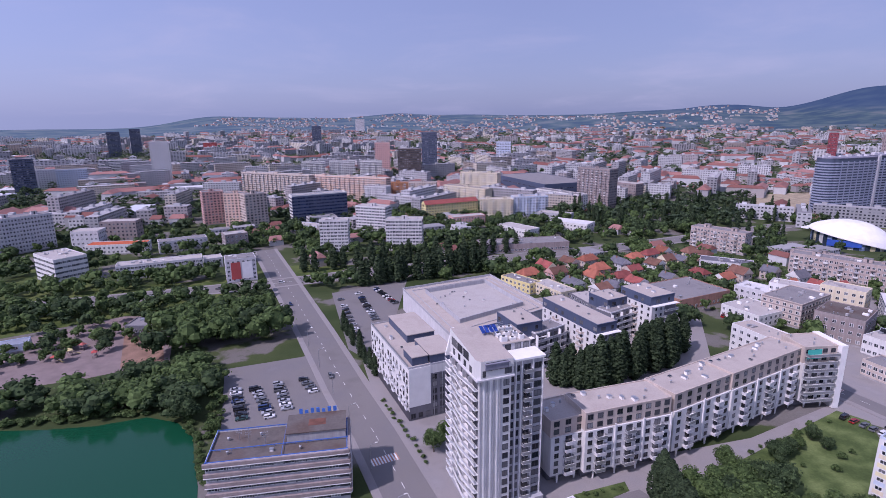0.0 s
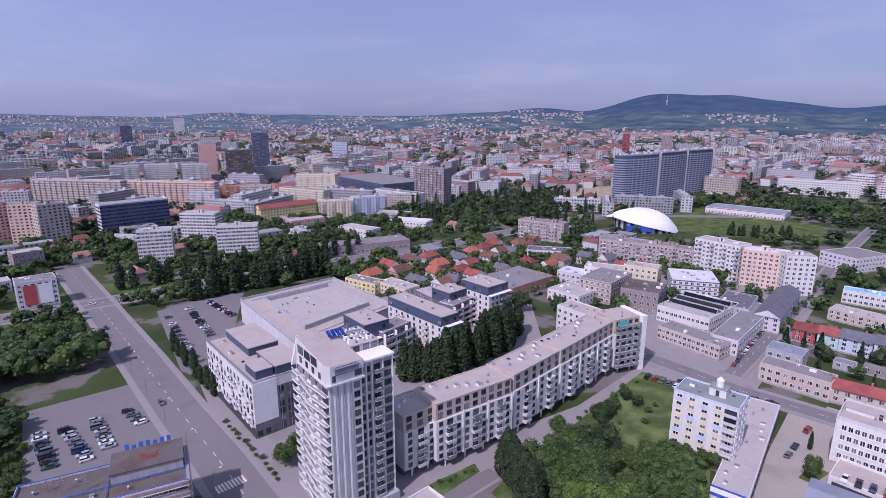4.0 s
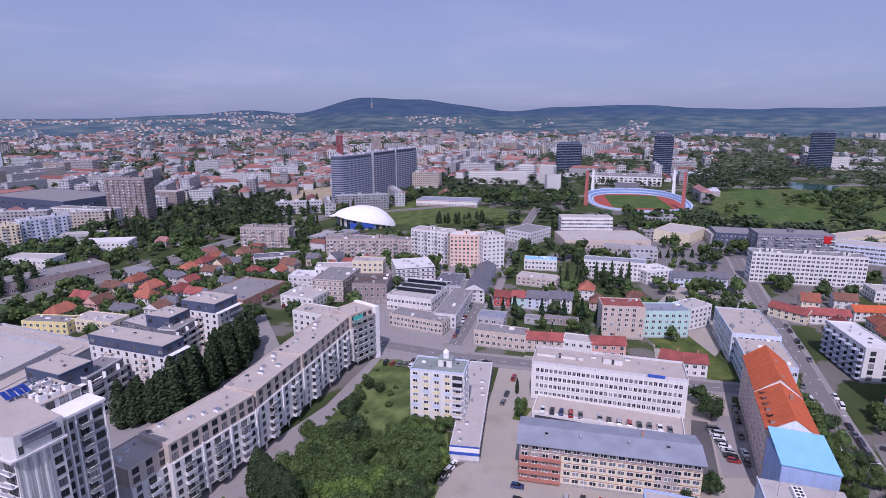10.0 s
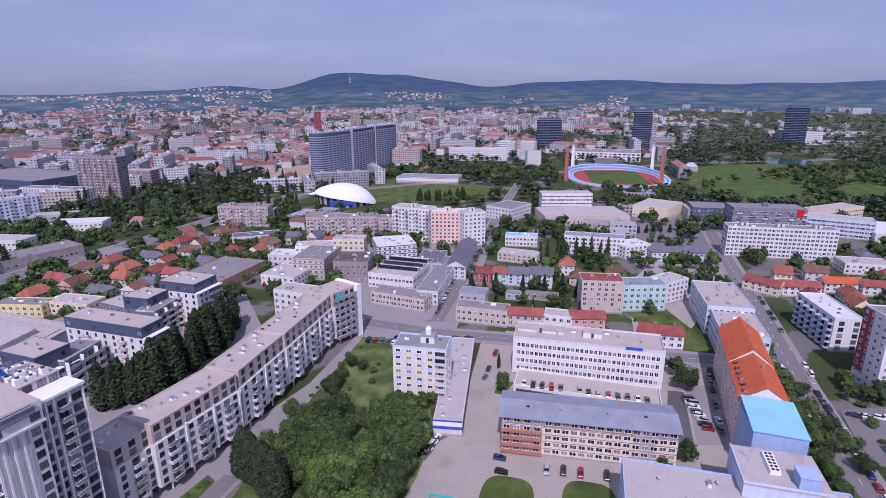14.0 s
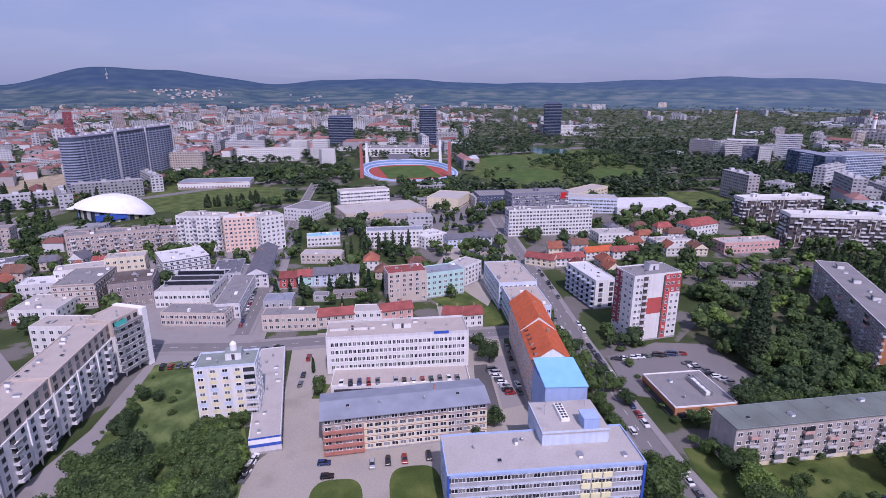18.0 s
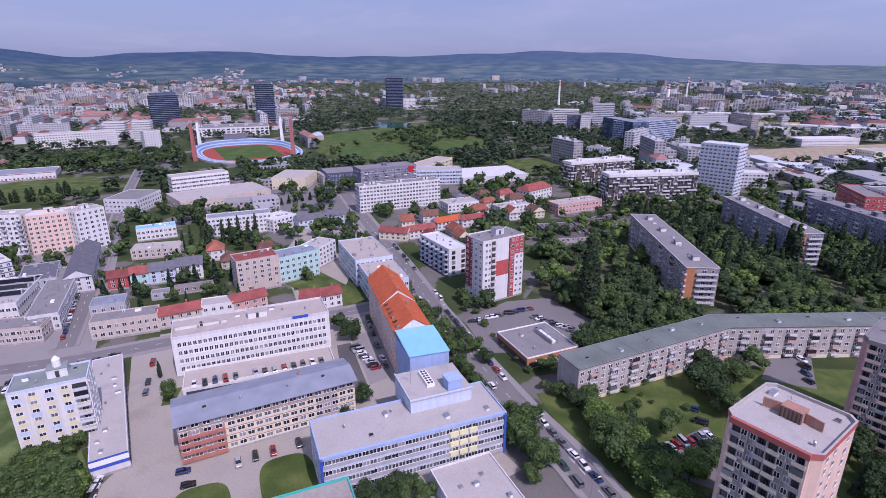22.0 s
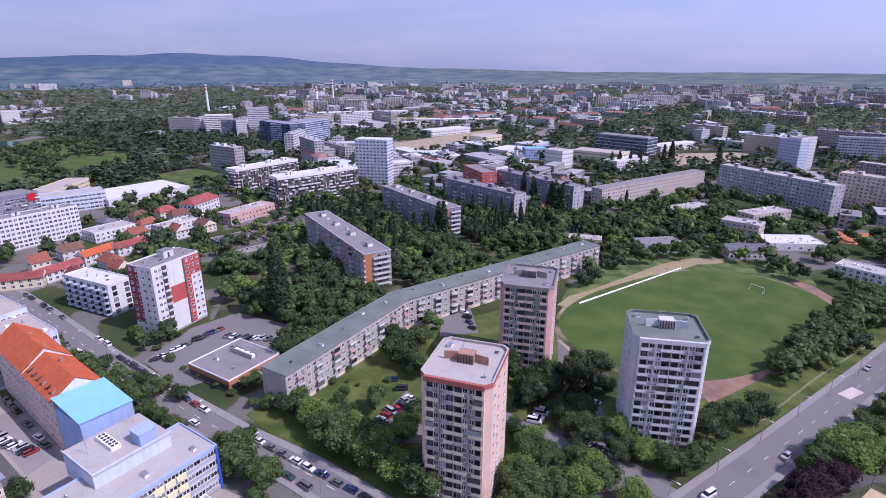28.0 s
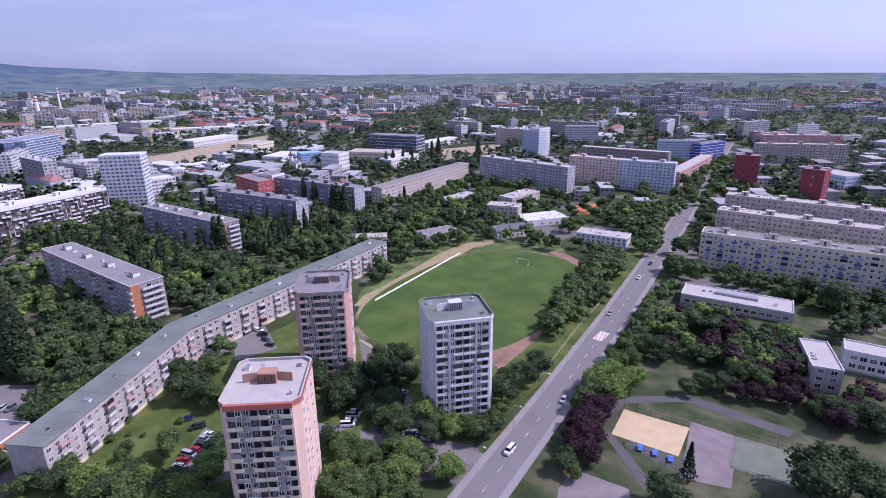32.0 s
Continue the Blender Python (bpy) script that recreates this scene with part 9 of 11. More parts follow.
block(196.4, 250.4, -49.5, 20.6, 22.0, 13, 3, "brown flat-roofed factory office beside a yard", wall="brown_panel", roof="roof_old", name="office_building", category="office building", bands="panel_dim_shade")
block(978.5, -593.7, -121.2, 175.1, 26.0, 9, 2, "row of long white industrial halls", wall="white_render", roof="roof_white", name="commercial_building", category="commercial building")
block(1260.6, -496.7, -103.6, 216.2, 30.0, 9, 2, "long white industrial hall beside a town street", wall="white_render", roof="roof_white", name="commercial_building", category="commercial building")
block(573.1, -422.0, -67.7, 47.3, 26.0, 10, 2, "white retail hall with blue front", wall="white_render", roof="roof_white", name="commercial_building", category="commercial building")
block(819.3, -471.1, -78.5, 88.1, 30.0, 10, 2, "white warehouse hall beside a town street", wall="pale_render", roof="roof_white", name="commercial_building", category="commercial building")
block(501.3, -643.0, -90.5, 97.4, 20.0, 9, 2, "white low retail hall beside a town street", wall="white_render", roof="roof_white", name="commercial_building", category="commercial building")
block(505.6, -580.0, -144.8, 67.4, 24.0, 12, 3, "beige commercial hall beside a town street", wall="beige_render", roof="roof_white", name="commercial_building", category="commercial building")
block(451.8, 253.2, -47.9, 47.1, 16.0, 18, 5, "white office with dark ribbon windows", wall="white_render", roof="roof_pale", name="office_building", category="office building", spacing=3, ww=2.7)
block(431.2, 225.3, -44.8, 73.5, 40.0, 7, 1, "low flat gymnasium beside a town street", wall="beige_render", roof="roof_pale", name="commercial_building", category="commercial building")
block(491.0, 180.6, -88.3, 30.7, 40.0, 11, 1, "cream sports hall beside a town street", wall="cream_render", roof="roof_pale", name="commercial_building", category="commercial building")
block(397.5, 279.0, 2.5, 34.2, 26.0, 11, 3, "grey workshop beside a town street", wall="pale_render", roof="roof_felt", name="commercial_building", category="commercial building")
block(416.4, 70.1, -60.6, 66.9, 12.0, 21, 7, "white seven-storey panel slab with balcony columns", wall="white_render", roof="roof_felt", huts=3, spacing=2.6, ww=1.8, bands='white_render')
store = block(481.2, 93.2, -56.2, 53.2, 20.0, 22, 5, "dark grey department store with ribbon windows", wall="slate_mid_shade", roof="roof_felt", name="commercial_building", category="commercial building", spacing=3, ww=2.6, huts=1)
panel(store, "sign", "f", 53.2, 20.0, 19.0, 24.6, 16.2, 21.6, "sign_red", 0.4, "square red sign")
block(513.6, 146.6, -57.3, 35.0, 26.0, 9, 2, "grey parking deck beside the store", wall="grey_render", roof="roof_pale", name="commercial_building", category="commercial building")
block(584.7, 62.4, -23.6, 64.3, 20.0, 9, 2, "cream sports hall beside the fields", wall="cream_render", roof="roof_beige", name="commercial_building", category="commercial building")
block(509.4, 142.6, -61.3, 31.2, 30.0, 12, 3, "dark parking block beside a town street", wall="slate_render", roof="roof_felt", name="commercial_building", category="commercial building")
block(362.5, 118.5, -52.5, 33.4, 12.0, 7, 2, "pale hall with dark blue roof", wall="pale_blue_render", roof="roof_slate", rise=2.5, name="commercial_building", category="commercial building")
block(340.8, 166.7, -62.2, 40.3, 12.0, 13, 4, "white four-storey flats beside a town street", wall="white_render", roof="roof_tin", spacing=2.6)
block(352.7, 145.2, -27.7, 20.7, 16.0, 9, 3, "white three-storey office beside a town street", wall="white_render", roof="roof_white", name="office_building", category="office building")
block(324.9, 216.2, -57.1, 23.3, 10.0, 8, 2, "white office with blue roof", wall="white_render", roof="roof_sky_blue", name="office_building", category="office building", spacing=2.4)
block(291.6, 195.3, -69.6, 26.5, 12.0, 6, 2, "low beige workshop beside a town street", wall="beige_render", roof="roof_pale", name="commercial_building", category="commercial building")
block(286.7, 288.8, -73.2, 31.7, 14.0, 25, 8, "white seven-storey flats beside a town street", wall="white_render", roof="roof_pale", spacing=2.7, huts=1)
block(296.4, 263.6, -51.0, 23.5, 14.0, 24, 8, "white and pink seven-storey flats", wall="salmon_render", roof="roof_white", spacing=2.7, huts=1)
block(303.2, 246.2, -28.7, 16.6, 14.0, 25, 8, "white seven-storey flats beside a town street", wall="white_render", roof="roof_pale", spacing=3, huts=1)
block(261.0, 334.3, -58.5, 70.8, 11.0, 16, 5, "long pale brick flats beside a town street", wall="brick_pale", roof="roof_felt", spacing=2.6, huts=2, loggias=("white_render", "brick_pale", "grey_render"))
block(240.5, 262.5, -33.0, 26.0, 25.0, 12, 4, "white flats with dark blue panels", wall="white_render", roof="roof_white", bal=2, spacing=3.2, bands="slate_render")
block(258.3, 216.5, 32.0, 58.0, 12.0, 8.5, 3, "flats with dark gabled roof", wall="pale_render", roof="roof_slate", rise=3.2)
block(238.2, 224.6, 35.0, 28.0, 16.0, 9, 3, "dark flat-roofed flats beside a town street", wall="grey_render", roof="roof_slate", name="commercial_building", category="commercial building")
saw_ = block(212.2, 224.8, -66.0, 27.6, 36.0, 9, 2, "white office with saw-tooth roof lights", wall="white_render", roof="roof_pale", name="office_building", category="office building", spacing=2.3)
for k_ in range(3):
    bm = bmesh.new()
    loft(bm, [[(-13, 0, 0), (-13, 5, 0), (-13, 5, 0.3), (-13, 1.2, 2.2)], [(13, 0, 0), (13, 5, 0), (13, 5, 0.3), (13, 1.2, 2.2)]])
    tooth_ = part("roof_light", mesh("roof_light", bm, "roof_tin"), saw_, pose(0, -8 + k_ * 8.5, 9.15))
    part("glazing", mesh_quad("glazing", [(-12.6, -0.1, 0.25), (12.6, -0.1, 0.25), (12.6, 0.95, 2.0), (-12.6, 0.95, 2.0)], "pane"), tooth_)
block(220.3, 201.6, 29.5, 64.0, 12.0, 8, 2, "long pale workshop with a grey roof beside a street", wall="pale_render", roof="roof_felt", name="office_building", category="office building", spacing=2.6)
block(185.2, 196.6, -71.0, 31.0, 12.0, 7, 2, "low office with ribbon windows and grey roof", wall="beige_render", roof="roof_felt", name="office_building", category="office building", spacing=2.2)
block(196.7, 151.5, -64.2, 25.2, 10.0, 8, 2, "beige three-storey house row beside a town street", wall="beige_render", roof="roof_felt", spacing=2.8, name="house", category="house")
block(207.1, 134.0, -55.2, 17.2, 9.0, 6.5, 2, "house row under red roof", wall="beige_render", roof="roof_red", rise=2.2, name="house", category="house")
block(215.3, 120.4, -64.4, 13.3, 9.0, 7, 2, "white house with white fence", wall="white_render", roof="roof_pale", name="house", category="house")
block(222.4, 109.3, -51.7, 15.3, 9.0, 7, 2, "house with red roof beside a town street", wall="pink_render", roof="roof_red", rise=2.2, name="house", category="house")
block(249.5, 116.6, -53.2, 20.7, 13.0, 17, 6, "beige five-storey flats with dark red roof", wall="beige_render", roof="roof_red", spacing=3.4, skip=0.3)
block(265.4, 102.1, -46.4, 22.5, 13.0, 14, 4, "mint green office with bird-like wall pattern", wall="mint_render", roof="roof_tin", name="office_building", category="office building")
block(287.4, 95.4, -18.7, 16.1, 12.0, 12, 4, "white house with balcony strips", wall="white_render", roof="roof_pale", name="office_building", category="office building")
block(273.6, 65.6, -150.9, 36.1, 20.0, 14, 4, "pale blue four-storey office beside a town street", wall="pale_blue_render", roof="roof_beige", name="office_building", category="office building", spacing=2.4)
block(248.1, 51.4, -153.8, 32.5, 18.0, 12, 3, "pale blue three-storey office beside a town street", wall="pale_blue_render", roof="roof_beige", name="office_building", category="office building", spacing=2.4)
block(226.8, 80.9, -79.8, 8.9, 9.0, 7, 2, "pink house with red tiled roof", wall="pink_render", roof="roof_red", rise=2.5, name="house", category="house")
block(230.2, 73.4, -57.9, 10.1, 9.0, 7, 2, "white house with red tiled roof", wall="white_render", roof="roof_red", rise=2.5, name="house", category="house")
block(137.3, 216.0, -69.2, 25.0, 12.0, 17, 5, "white flats with roof terrace", wall="white_render", roof="roof_beige", bal=2)
block(198.0, 367.8, -29.6, 33.3, 14.0, 7, 2, "pale hall beside a town street", wall="pale_render", roof="roof_slate", name="commercial_building", category="commercial building")
block(142.0, 307.0, 25.3, 39.6, 31.0, 7, 1, "long brick warehouse with grey roof", wall="brick", roof="roof_felt", name="warehouse", category="warehouse", spacing=3.4)
block(188.0, 275.5, -58.0, 20.0, 30.0, 13, 4, "beige office with brown bands", wall="beige_render", roof="roof_felt", name="office_building", category="office building", bands="brown_panel")
block(219.3, 282.7, -49.7, 20.9, 12.0, 15, 4, "cream modern flats beside a town street", wall="cream_render", roof="roof_pale", bal=2)
block(200.9, 296.8, -41.6, 24.3, 12.0, 12, 3, "white house row beside a town street", wall="white_render", roof="roof_pale", spacing=2.8)
block(498.5, 473.5, -58.8, 78.3, 34.0, 7, 1, "long low sports hall with red-brown band", wall="white_render", roof="roof_tin", name='sports_hall', category='hall', bands='maroon_render')
block(718.1, 570.3, -51.5, 95.0, 20.0, 20, 6, "white office complex beside a town street", wall="white_render", roof="roof_pale", name="office_building", category="office building")


def glass_tower(x, y, rot, L, W, h, floors, label):
    """A dark glass office tower: glazed body, a thin band at each storey, set-back plant storey."""
    t = thing("office_building", x, y, 0, rot, label, "office tower")
    keep_free(x, y, rot, L, W, 3)

    def plan(k):
        a, b = L / 2 + k, W / 2 + k
        return [(-a + 2, -b), (a - 2, -b), (a, -b + 2), (a, b), (-a, b), (-a, -b + 2)]
    fh = h / floors
    bm = bmesh.new()
    poly(bm, plan(0), 0, h - 0.01, 0)
    part("glazing", mesh("glazing", bm, "pane_tall"), t)
    for k in range(floors):
        bm = bmesh.new()
        poly(bm, plan(0.12), (k + 1) * fh - 0.498, (k + 1) * fh, 0)
        part("floor_band", mesh("floor_band", bm, "band_grey"), t)
    bm = bmesh.new()
    poly(bm, plan(-3), h + 0.004, h + 3.6, 0)
    part("plant_storey", mesh("plant_storey", bm, "slate_render"), t)
    return t


glass_tower(996.0, 604.8, -58.7, 50.7, 24.0, 56, 17, "dark blue glass office tower with storey bands")
glass_tower(1030.0, 424.0, -67.7, 34.0, 24.0, 75, 22, "dark glass office tower beside the stadium")
glass_tower(1405.0, 240.0, -80.5, 43.0, 28.0, 78, 22, "dark blue glass office tower by the park")
block(1420.0, 205.0, -80.5, 30.0, 24.0, 26, 7, "white annex beside the glass tower", wall="white_render", roof="roof_pale", name="office_building", category="office building")
block(872.1, 420.1, -66.4, 115.8, 60.0, 14, 3, "pale shopping centre with grey roof behind the stadium", wall="white_render", roof="roof_felt", name="commercial_building", category="commercial building", spacing=7, ww=4.5, wh=2.2, huts=5)
block(782.2, 513.7, -71.8, 25.3, 16.0, 30, 9, "white office with ribbon windows", wall="white_render", roof="roof_pale", name="office_building", category="office building", ww=2.6)
block(783.8, 556.2, -71.8, 27.6, 16.0, 28, 8, "white office with ribbon windows", wall="white_render", roof="roof_pale", name="office_building", category="office building", ww=2.6)
block(674.2, 433.8, -40.0, 20.0, 12.0, 28, 9, "white office beside a town street", wall="white_render", roof="roof_felt", name="office_building", category="office building")
block(1002.9, 1240.9, -38.9, 25.1, 16.0, 56, 18, "grey-brown round-cornered tower beside a town street", wall="brown_panel", roof="roof_felt", ww=1.2)
block(852.7, 1208.5, -35.2, 17.7, 14.0, 62, 18, "slim dark red tower carcass", wall="maroon_render", roof="roof_felt", ww=1.6, spacing=2.4)
block(419.4, -68.0, -58.7, 42.4, 14.0, 8, 2, "low pink school beside a town street", wall="pink_render", roof="roof_pale", name="school", category="school")
block(450.4, -38.9, -43.8, 28.7, 14.0, 11, 3, "white house with red hipped roof", wall="white_render", roof="roof_red", rise=4, hip=4, name="house", category="house")
block(539.2, 1.5, -66.5, 68.5, 48.0, 7, 1, "large white retail hall with skylights", wall="pale_render", roof="roof_white", name="commercial_building", category="commercial building", skip=0.9)
block(515.1, 47.7, -78.1, 43.6, 20.0, 14, 4, "grey retail wing with ribbon windows", wall="pale_blue_render", roof="roof_pale", name="commercial_building", category="commercial building", spacing=3, ww=2.6)
block(353.2, -52.0, -165.6, 35.8, 26.0, 3, 1, "row of flat-roofed lock-up garages", wall="concrete", roof="roof_old", name="garage_row", category="garage")
block(365.8, -73.1, -166.4, 32.4, 26.0, 3, 1, "row of flat-roofed lock-up garages", wall="concrete", roof="roof_old", name="garage_row", category="garage")
block(384.7, -92.1, -148.0, 22.4, 26.0, 3, 1, "row of flat-roofed lock-up garages", wall="concrete", roof="roof_old", name="garage_row", category="garage")
block(959.4, -150.8, -98.9, 38.4, 18.0, 28, 9, "dark violet glass office block", wall="slate_render", roof="roof_felt", name="office_building", category="office building", ww=2.6, spacing=2.9)
block(938.3, -159.3, -99.6, 16.1, 16.1, 28, 8, "white checkered office block beside a town street", wall="white_render", roof="roof_felt", name="office_building", category="office building", ww=1.8)
block(993.4, -133.9, -97.7, 43.2, 20.0, 34, 11, "pale office block with dark bands", wall="white_render", roof="roof_white", name="office_building", category="office building", ww=2.6, spacing=2.8)
block(1019.6, -203.3, -101.3, 36.0, 20.0, 42, 13, "pale office tower with blue bands", wall="pale_render", roof="roof_felt", name="office_building", category="office building", ww=2.6, spacing=2.8, pane='pane_blue')
block(819.8, -195.1, -163.2, 84.7, 24.0, 33, 9, "dark glass side of the large office", wall="slate_render", roof="roof_tin", name='office_building', category='office building', ww=3.2, spacing=3.5, wh=2.4, pane='pane_blue')
block(830.8, -227.1, -51.4, 100.5, 34.0, 32, 10, "pale glass office with fine grid front", wall="pale_blue_render", roof="roof_tin", name='office_building', category='office building', ww=2.2, spacing=2.6, wh=2.2, pane='pane_blue')
block(410.9, -18.6, -58.3, 27.6, 12.0, 6, 2, "white low house beside a town street", wall="white_render", roof="roof_pale", name="house", category="house")
block(414.8, 22.0, -60.6, 27.0, 16.0, 7, 2, "white low garage house beside a town street", wall="white_render", roof="roof_pale", name="commercial_building", category="commercial building")
block(333.9, 59.5, -98.5, 18.8, 8.0, 6, 2, "cream house with red roof", wall="cream_render", roof="roof_red", rise=2.5, name="house", category="house")
block(341.4, 43.6, -57.0, 19.6, 8.0, 6, 2, "white house with red roof", wall="white_render", roof="roof_red", rise=2.5, name="house", category="house")
block(363.5, 27.7, -52.4, 20.5, 8.0, 6, 2, "white house with orange roof", wall="white_render", roof="roof_orange", rise=2.5, name="house", category="house")
block(370.6, 10.9, -59.0, 18.7, 8.0, 6, 2, "white house with brown roof", wall="white_render", roof="roof_red", rise=2.5, name="house", category="house")
block(488.3, -201.7, -131.9, 31.9, 18.0, 44, 14, "white and blue stepped apartment tower", wall="pale_blue_render", roof="roof_white", ww=2.2, bands="white_render", name="tower_block")
block(521.5, -233.1, -92.4, 43.9, 16.0, 14, 4, "white stepped apartment block beside a town street", wall="white_render", roof="roof_white", ww=2.4, bands="pale_blue_render")
block(406.5, -268.7, 171.0, 43.6, 14.0, 22, 6, "red and white office block", wall="red_render", roof="roof_felt", name="office_building", category="office building")
block(402.3, -282.8, -175.5, 19.8, 14.0, 24, 7, "white windowless stair block beside a town street", wall="white_render", roof="roof_felt", name="office_building", category="office building")
block(674.1, -455.7, -77.4, 44.4, 26.0, 14, 3, "beige hall beside a town street", wall="cream_render", roof="roof_pale", name="commercial_building", category="commercial building")
block(473.4, -421.1, -77.0, 20.6, 24.0, 20, 4, "white hall with blue windows", wall="white_render", roof="roof_pale", name="commercial_building", category="commercial building")
block(478.9, -491.8, -158.3, 61.2, 30.0, 13, 3, "wide beige hall beside a town street", wall="cream_render", roof="roof_beige", name="commercial_building", category="commercial building")
block(427.4, -479.1, -83.1, 57.1, 18.0, 12, 3, "white office with ribbons beside a town street", wall="white_render", roof="roof_white", name="office_building", category="office building")
block(497.0, -552.6, -168.7, 73.9, 24.0, 26, 6, "dark glazed office slab with white floor bands", wall="slate_render", roof="roof_felt", name="office_building", category="office building", bands="white_render", ww=3, spacing=3.1)
block(534.0, -433.9, -114.4, 25.9, 18.0, 14, 4, "bright blue glazed office beside a town street", wall="blue_render", roof="roof_sky_blue", name="office_building", category="office building")
block(332.3, -632.6, 170.3, 26.0, 14.0, 34, 10, "blue-grey office tower beside a town street", wall="pale_blue_render", roof="roof_felt", name="office_building", category="office building")
block(328.3, -641.1, -92.4, 27.7, 14.0, 36, 10, "white office tower beside a town street", wall="white_render", roof="roof_felt", name="office_building", category="office building")
block(206.8, -350.3, -163.2, 24.0, 14.0, 10, 3, "two-storey kindergarten with balconies beside a town street", wall="beige_render", roof="roof_pale", name="kindergarten", category="kindergarten")
block(215.9, -389.8, -97.2, 38.1, 14.0, 10, 3, "two-storey kindergarten with balconies beside a town street", wall="beige_render", roof="roof_pale", name="kindergarten", category="kindergarten")
block(243.8, -243.5, -138.7, 20.1, 10.0, 5, 1, "low cream pavilion beside a town street", wall="cream_render", roof="roof_pale", name="commercial_building", category="commercial building")
block(213.0, -275.0, -111.0, 26.4, 14.0, 6, 1, "low grey pavilion beside a town street", wall="grey_render", roof="roof_felt", name="commercial_building", category="commercial building")
block(265.1, -371.4, -95.5, 39.6, 14.0, 5, 1, "low grey pavilion beside a town street", wall="grey_render", roof="roof_pale", name="commercial_building", category="commercial building")
block(327.6, -771.4, -146.1, 46.2, 14.0, 28, 8, "grey slab with ribbons beside a town street", wall="pale_render", roof="roof_felt", name="office_building", category="office building", ww=2.4)
block(202.2, -595.9, -178.0, 95.1, 12.0, 24, 8, "brown striped slab beside a town street", wall="brown_panel", roof="roof_pale", spacing=2.6)
block(169.8, -687.2, -157.6, 45.1, 12.0, 26, 8, "pale slab beside a town street", wall="pale_blue_render", roof="roof_felt", spacing=2.6)
block(140.1, -705.1, -111.3, 47.0, 12.0, 24, 7, "dark blue slab beside a town street", wall="royal_blue", roof="roof_felt", spacing=2.6, bands="white_render")
block(133.7, -603.9, -90.6, 129.6, 12.0, 14, 4, "pink five-storey row beside a town street", wall="pink_render", roof="roof_pale", spacing=2.6)
block(52.7, -759.6, -157.2, 95.1, 12.0, 22, 7, "beige panel slab beside a town street", wall="beige_render", roof="roof_pale", huts=3)
block(60.8, -862.4, -153.3, 94.9, 12.0, 22, 7, "pink panel slab beside a town street", wall="pink_render", roof="roof_pale", huts=3)
block(7.1, -628.7, -125.2, 26.3, 30.0, 12, 3, "pale hall beside a town street", wall="pale_blue_render", roof="roof_pale", name="commercial_building", category="commercial building")
block(121.2, -332.4, -172.1, 32.2, 14.0, 6, 2, "white club building with ribbon windows", wall="white_render", roof="roof_pale", name="commercial_building", category="commercial building")
block(178.4, -311.0, -121.3, 26.7, 14.0, 6, 1, "white clubhouse under a dark low roof", wall="white_render", roof="roof_slate", rise=2, name="commercial_building", category="commercial building")
block(175.9, -352.2, -123.9, 34.2, 20.0, 5, 1, "white tennis hall beside the clay court", wall="white_render", roof="roof_white", name="commercial_building", category="commercial building", skip=0.7)
# wall colour darkened here too, in place of shade on the long faces
block(344.9, -231.2, -170.2, 79.6, 12.0, 22, 7, "seven-storey grey-blue panel slab among trees", wall="slate_mid_shade", roof="roof_felt", huts=4, end_wall="grey_render")
block(348.0, -288.5, -174.4, 88.3, 12.0, 22, 7, "seven-storey grey-blue panel slab among trees", wall="slate_mid_shade", roof="roof_felt", huts=4, end_wall="grey_render")
block(318.2, -392.2, -85.4, 144.0, 11.0, 16, 5, "five-storey beige panel row among trees", wall="beige_render", roof="roof_felt", over=0.3, rim=0.25)
block(252.4, -463.8, 172.4, 104.1, 12.0, 24, 8, "grey-blue eight-storey panel slab with patched panels", wall="grey_render", roof="roof_pale", huts=4)
block(196.9, -503.6, -178.6, 49.7, 12.0, 27, 9, "orange-beige nine-storey panel slab", wall="salmon_render", roof="roof_pale", huts=2)
block(149.1, -507.5, -171.7, 47.9, 12.0, 27, 9, "pale grey nine-storey panel slab", wall="pale_blue_render", roof="roof_pale", huts=2)
block(15.5, -330.5, -174.5, 92.1, 14.0, 20, 6, "yellow panel slab with blue balconies", wall="cream_render", roof="roof_felt", huts=4, win="near", bal=2, bal_mat=("blue_render", "royal_blue", "white_render", "white_render"), spacing=3.0, ww=1.3)
block(15.5, -377.0, -179.1, 95.7, 12.0, 22, 7, "beige panel slab with brown balconies", wall="beige_render", roof="roof_pale", huts=5, spacing=2.8, ww=1.2, loggias=("brown_panel", "pale_render", "white_render"))
block(22.5, -427.2, -179.4, 90.7, 12.0, 22, 7, "beige panel slab with brown balconies", wall="beige_render", roof="roof_pale", huts=4, ww=1.2, loggias=("brown_panel", "pale_render", "white_render"))
block(78.9, -575.5, -173.6, 20.3, 14.0, 30, 9, "dark red windowless point tower", wall="maroon_render", roof="roof_felt", huts=1, skip=0.8, name="tower_block")
block(21.9, -522.1, 165.9, 16.1, 14.0, 30, 9, "dark red windowless point tower", wall="maroon_render", roof="roof_felt", huts=1, skip=0.8, name="tower_block")


# ---------------------------------------------------------------- planting and parked cars
R_, D_, B_ = "round", "round_dark", "round_bright"
# meadow thicket behind the bent flats
grove_in([(62.8, 123.9), (61.1, 109.7), (65.9, 97.9), (75.9, 90.5), (94.3, 97.8), (110.8, 106.3), (110.3, 119.4), (96.2, 127.1), (94.2, 150.5), (69.3, 137.3)], 48, [R_, R_, D_, R_, B_, R_], 7, 11, 1, 3.6, 1.15)
grove_in([(90.9, 145.8), (96.2, 127.1), (112.5, 130.6), (131.7, 155.2), (126.1, 168.7)], 14, [R_, "shrub", D_, "shrub"], 4, 6.5, 2, 3.4, 1.1)
tree_row(61.5, 133.9, 60.7, 117.0, 5, "poplar", 15, 18, 90, 1.0, 1.9)
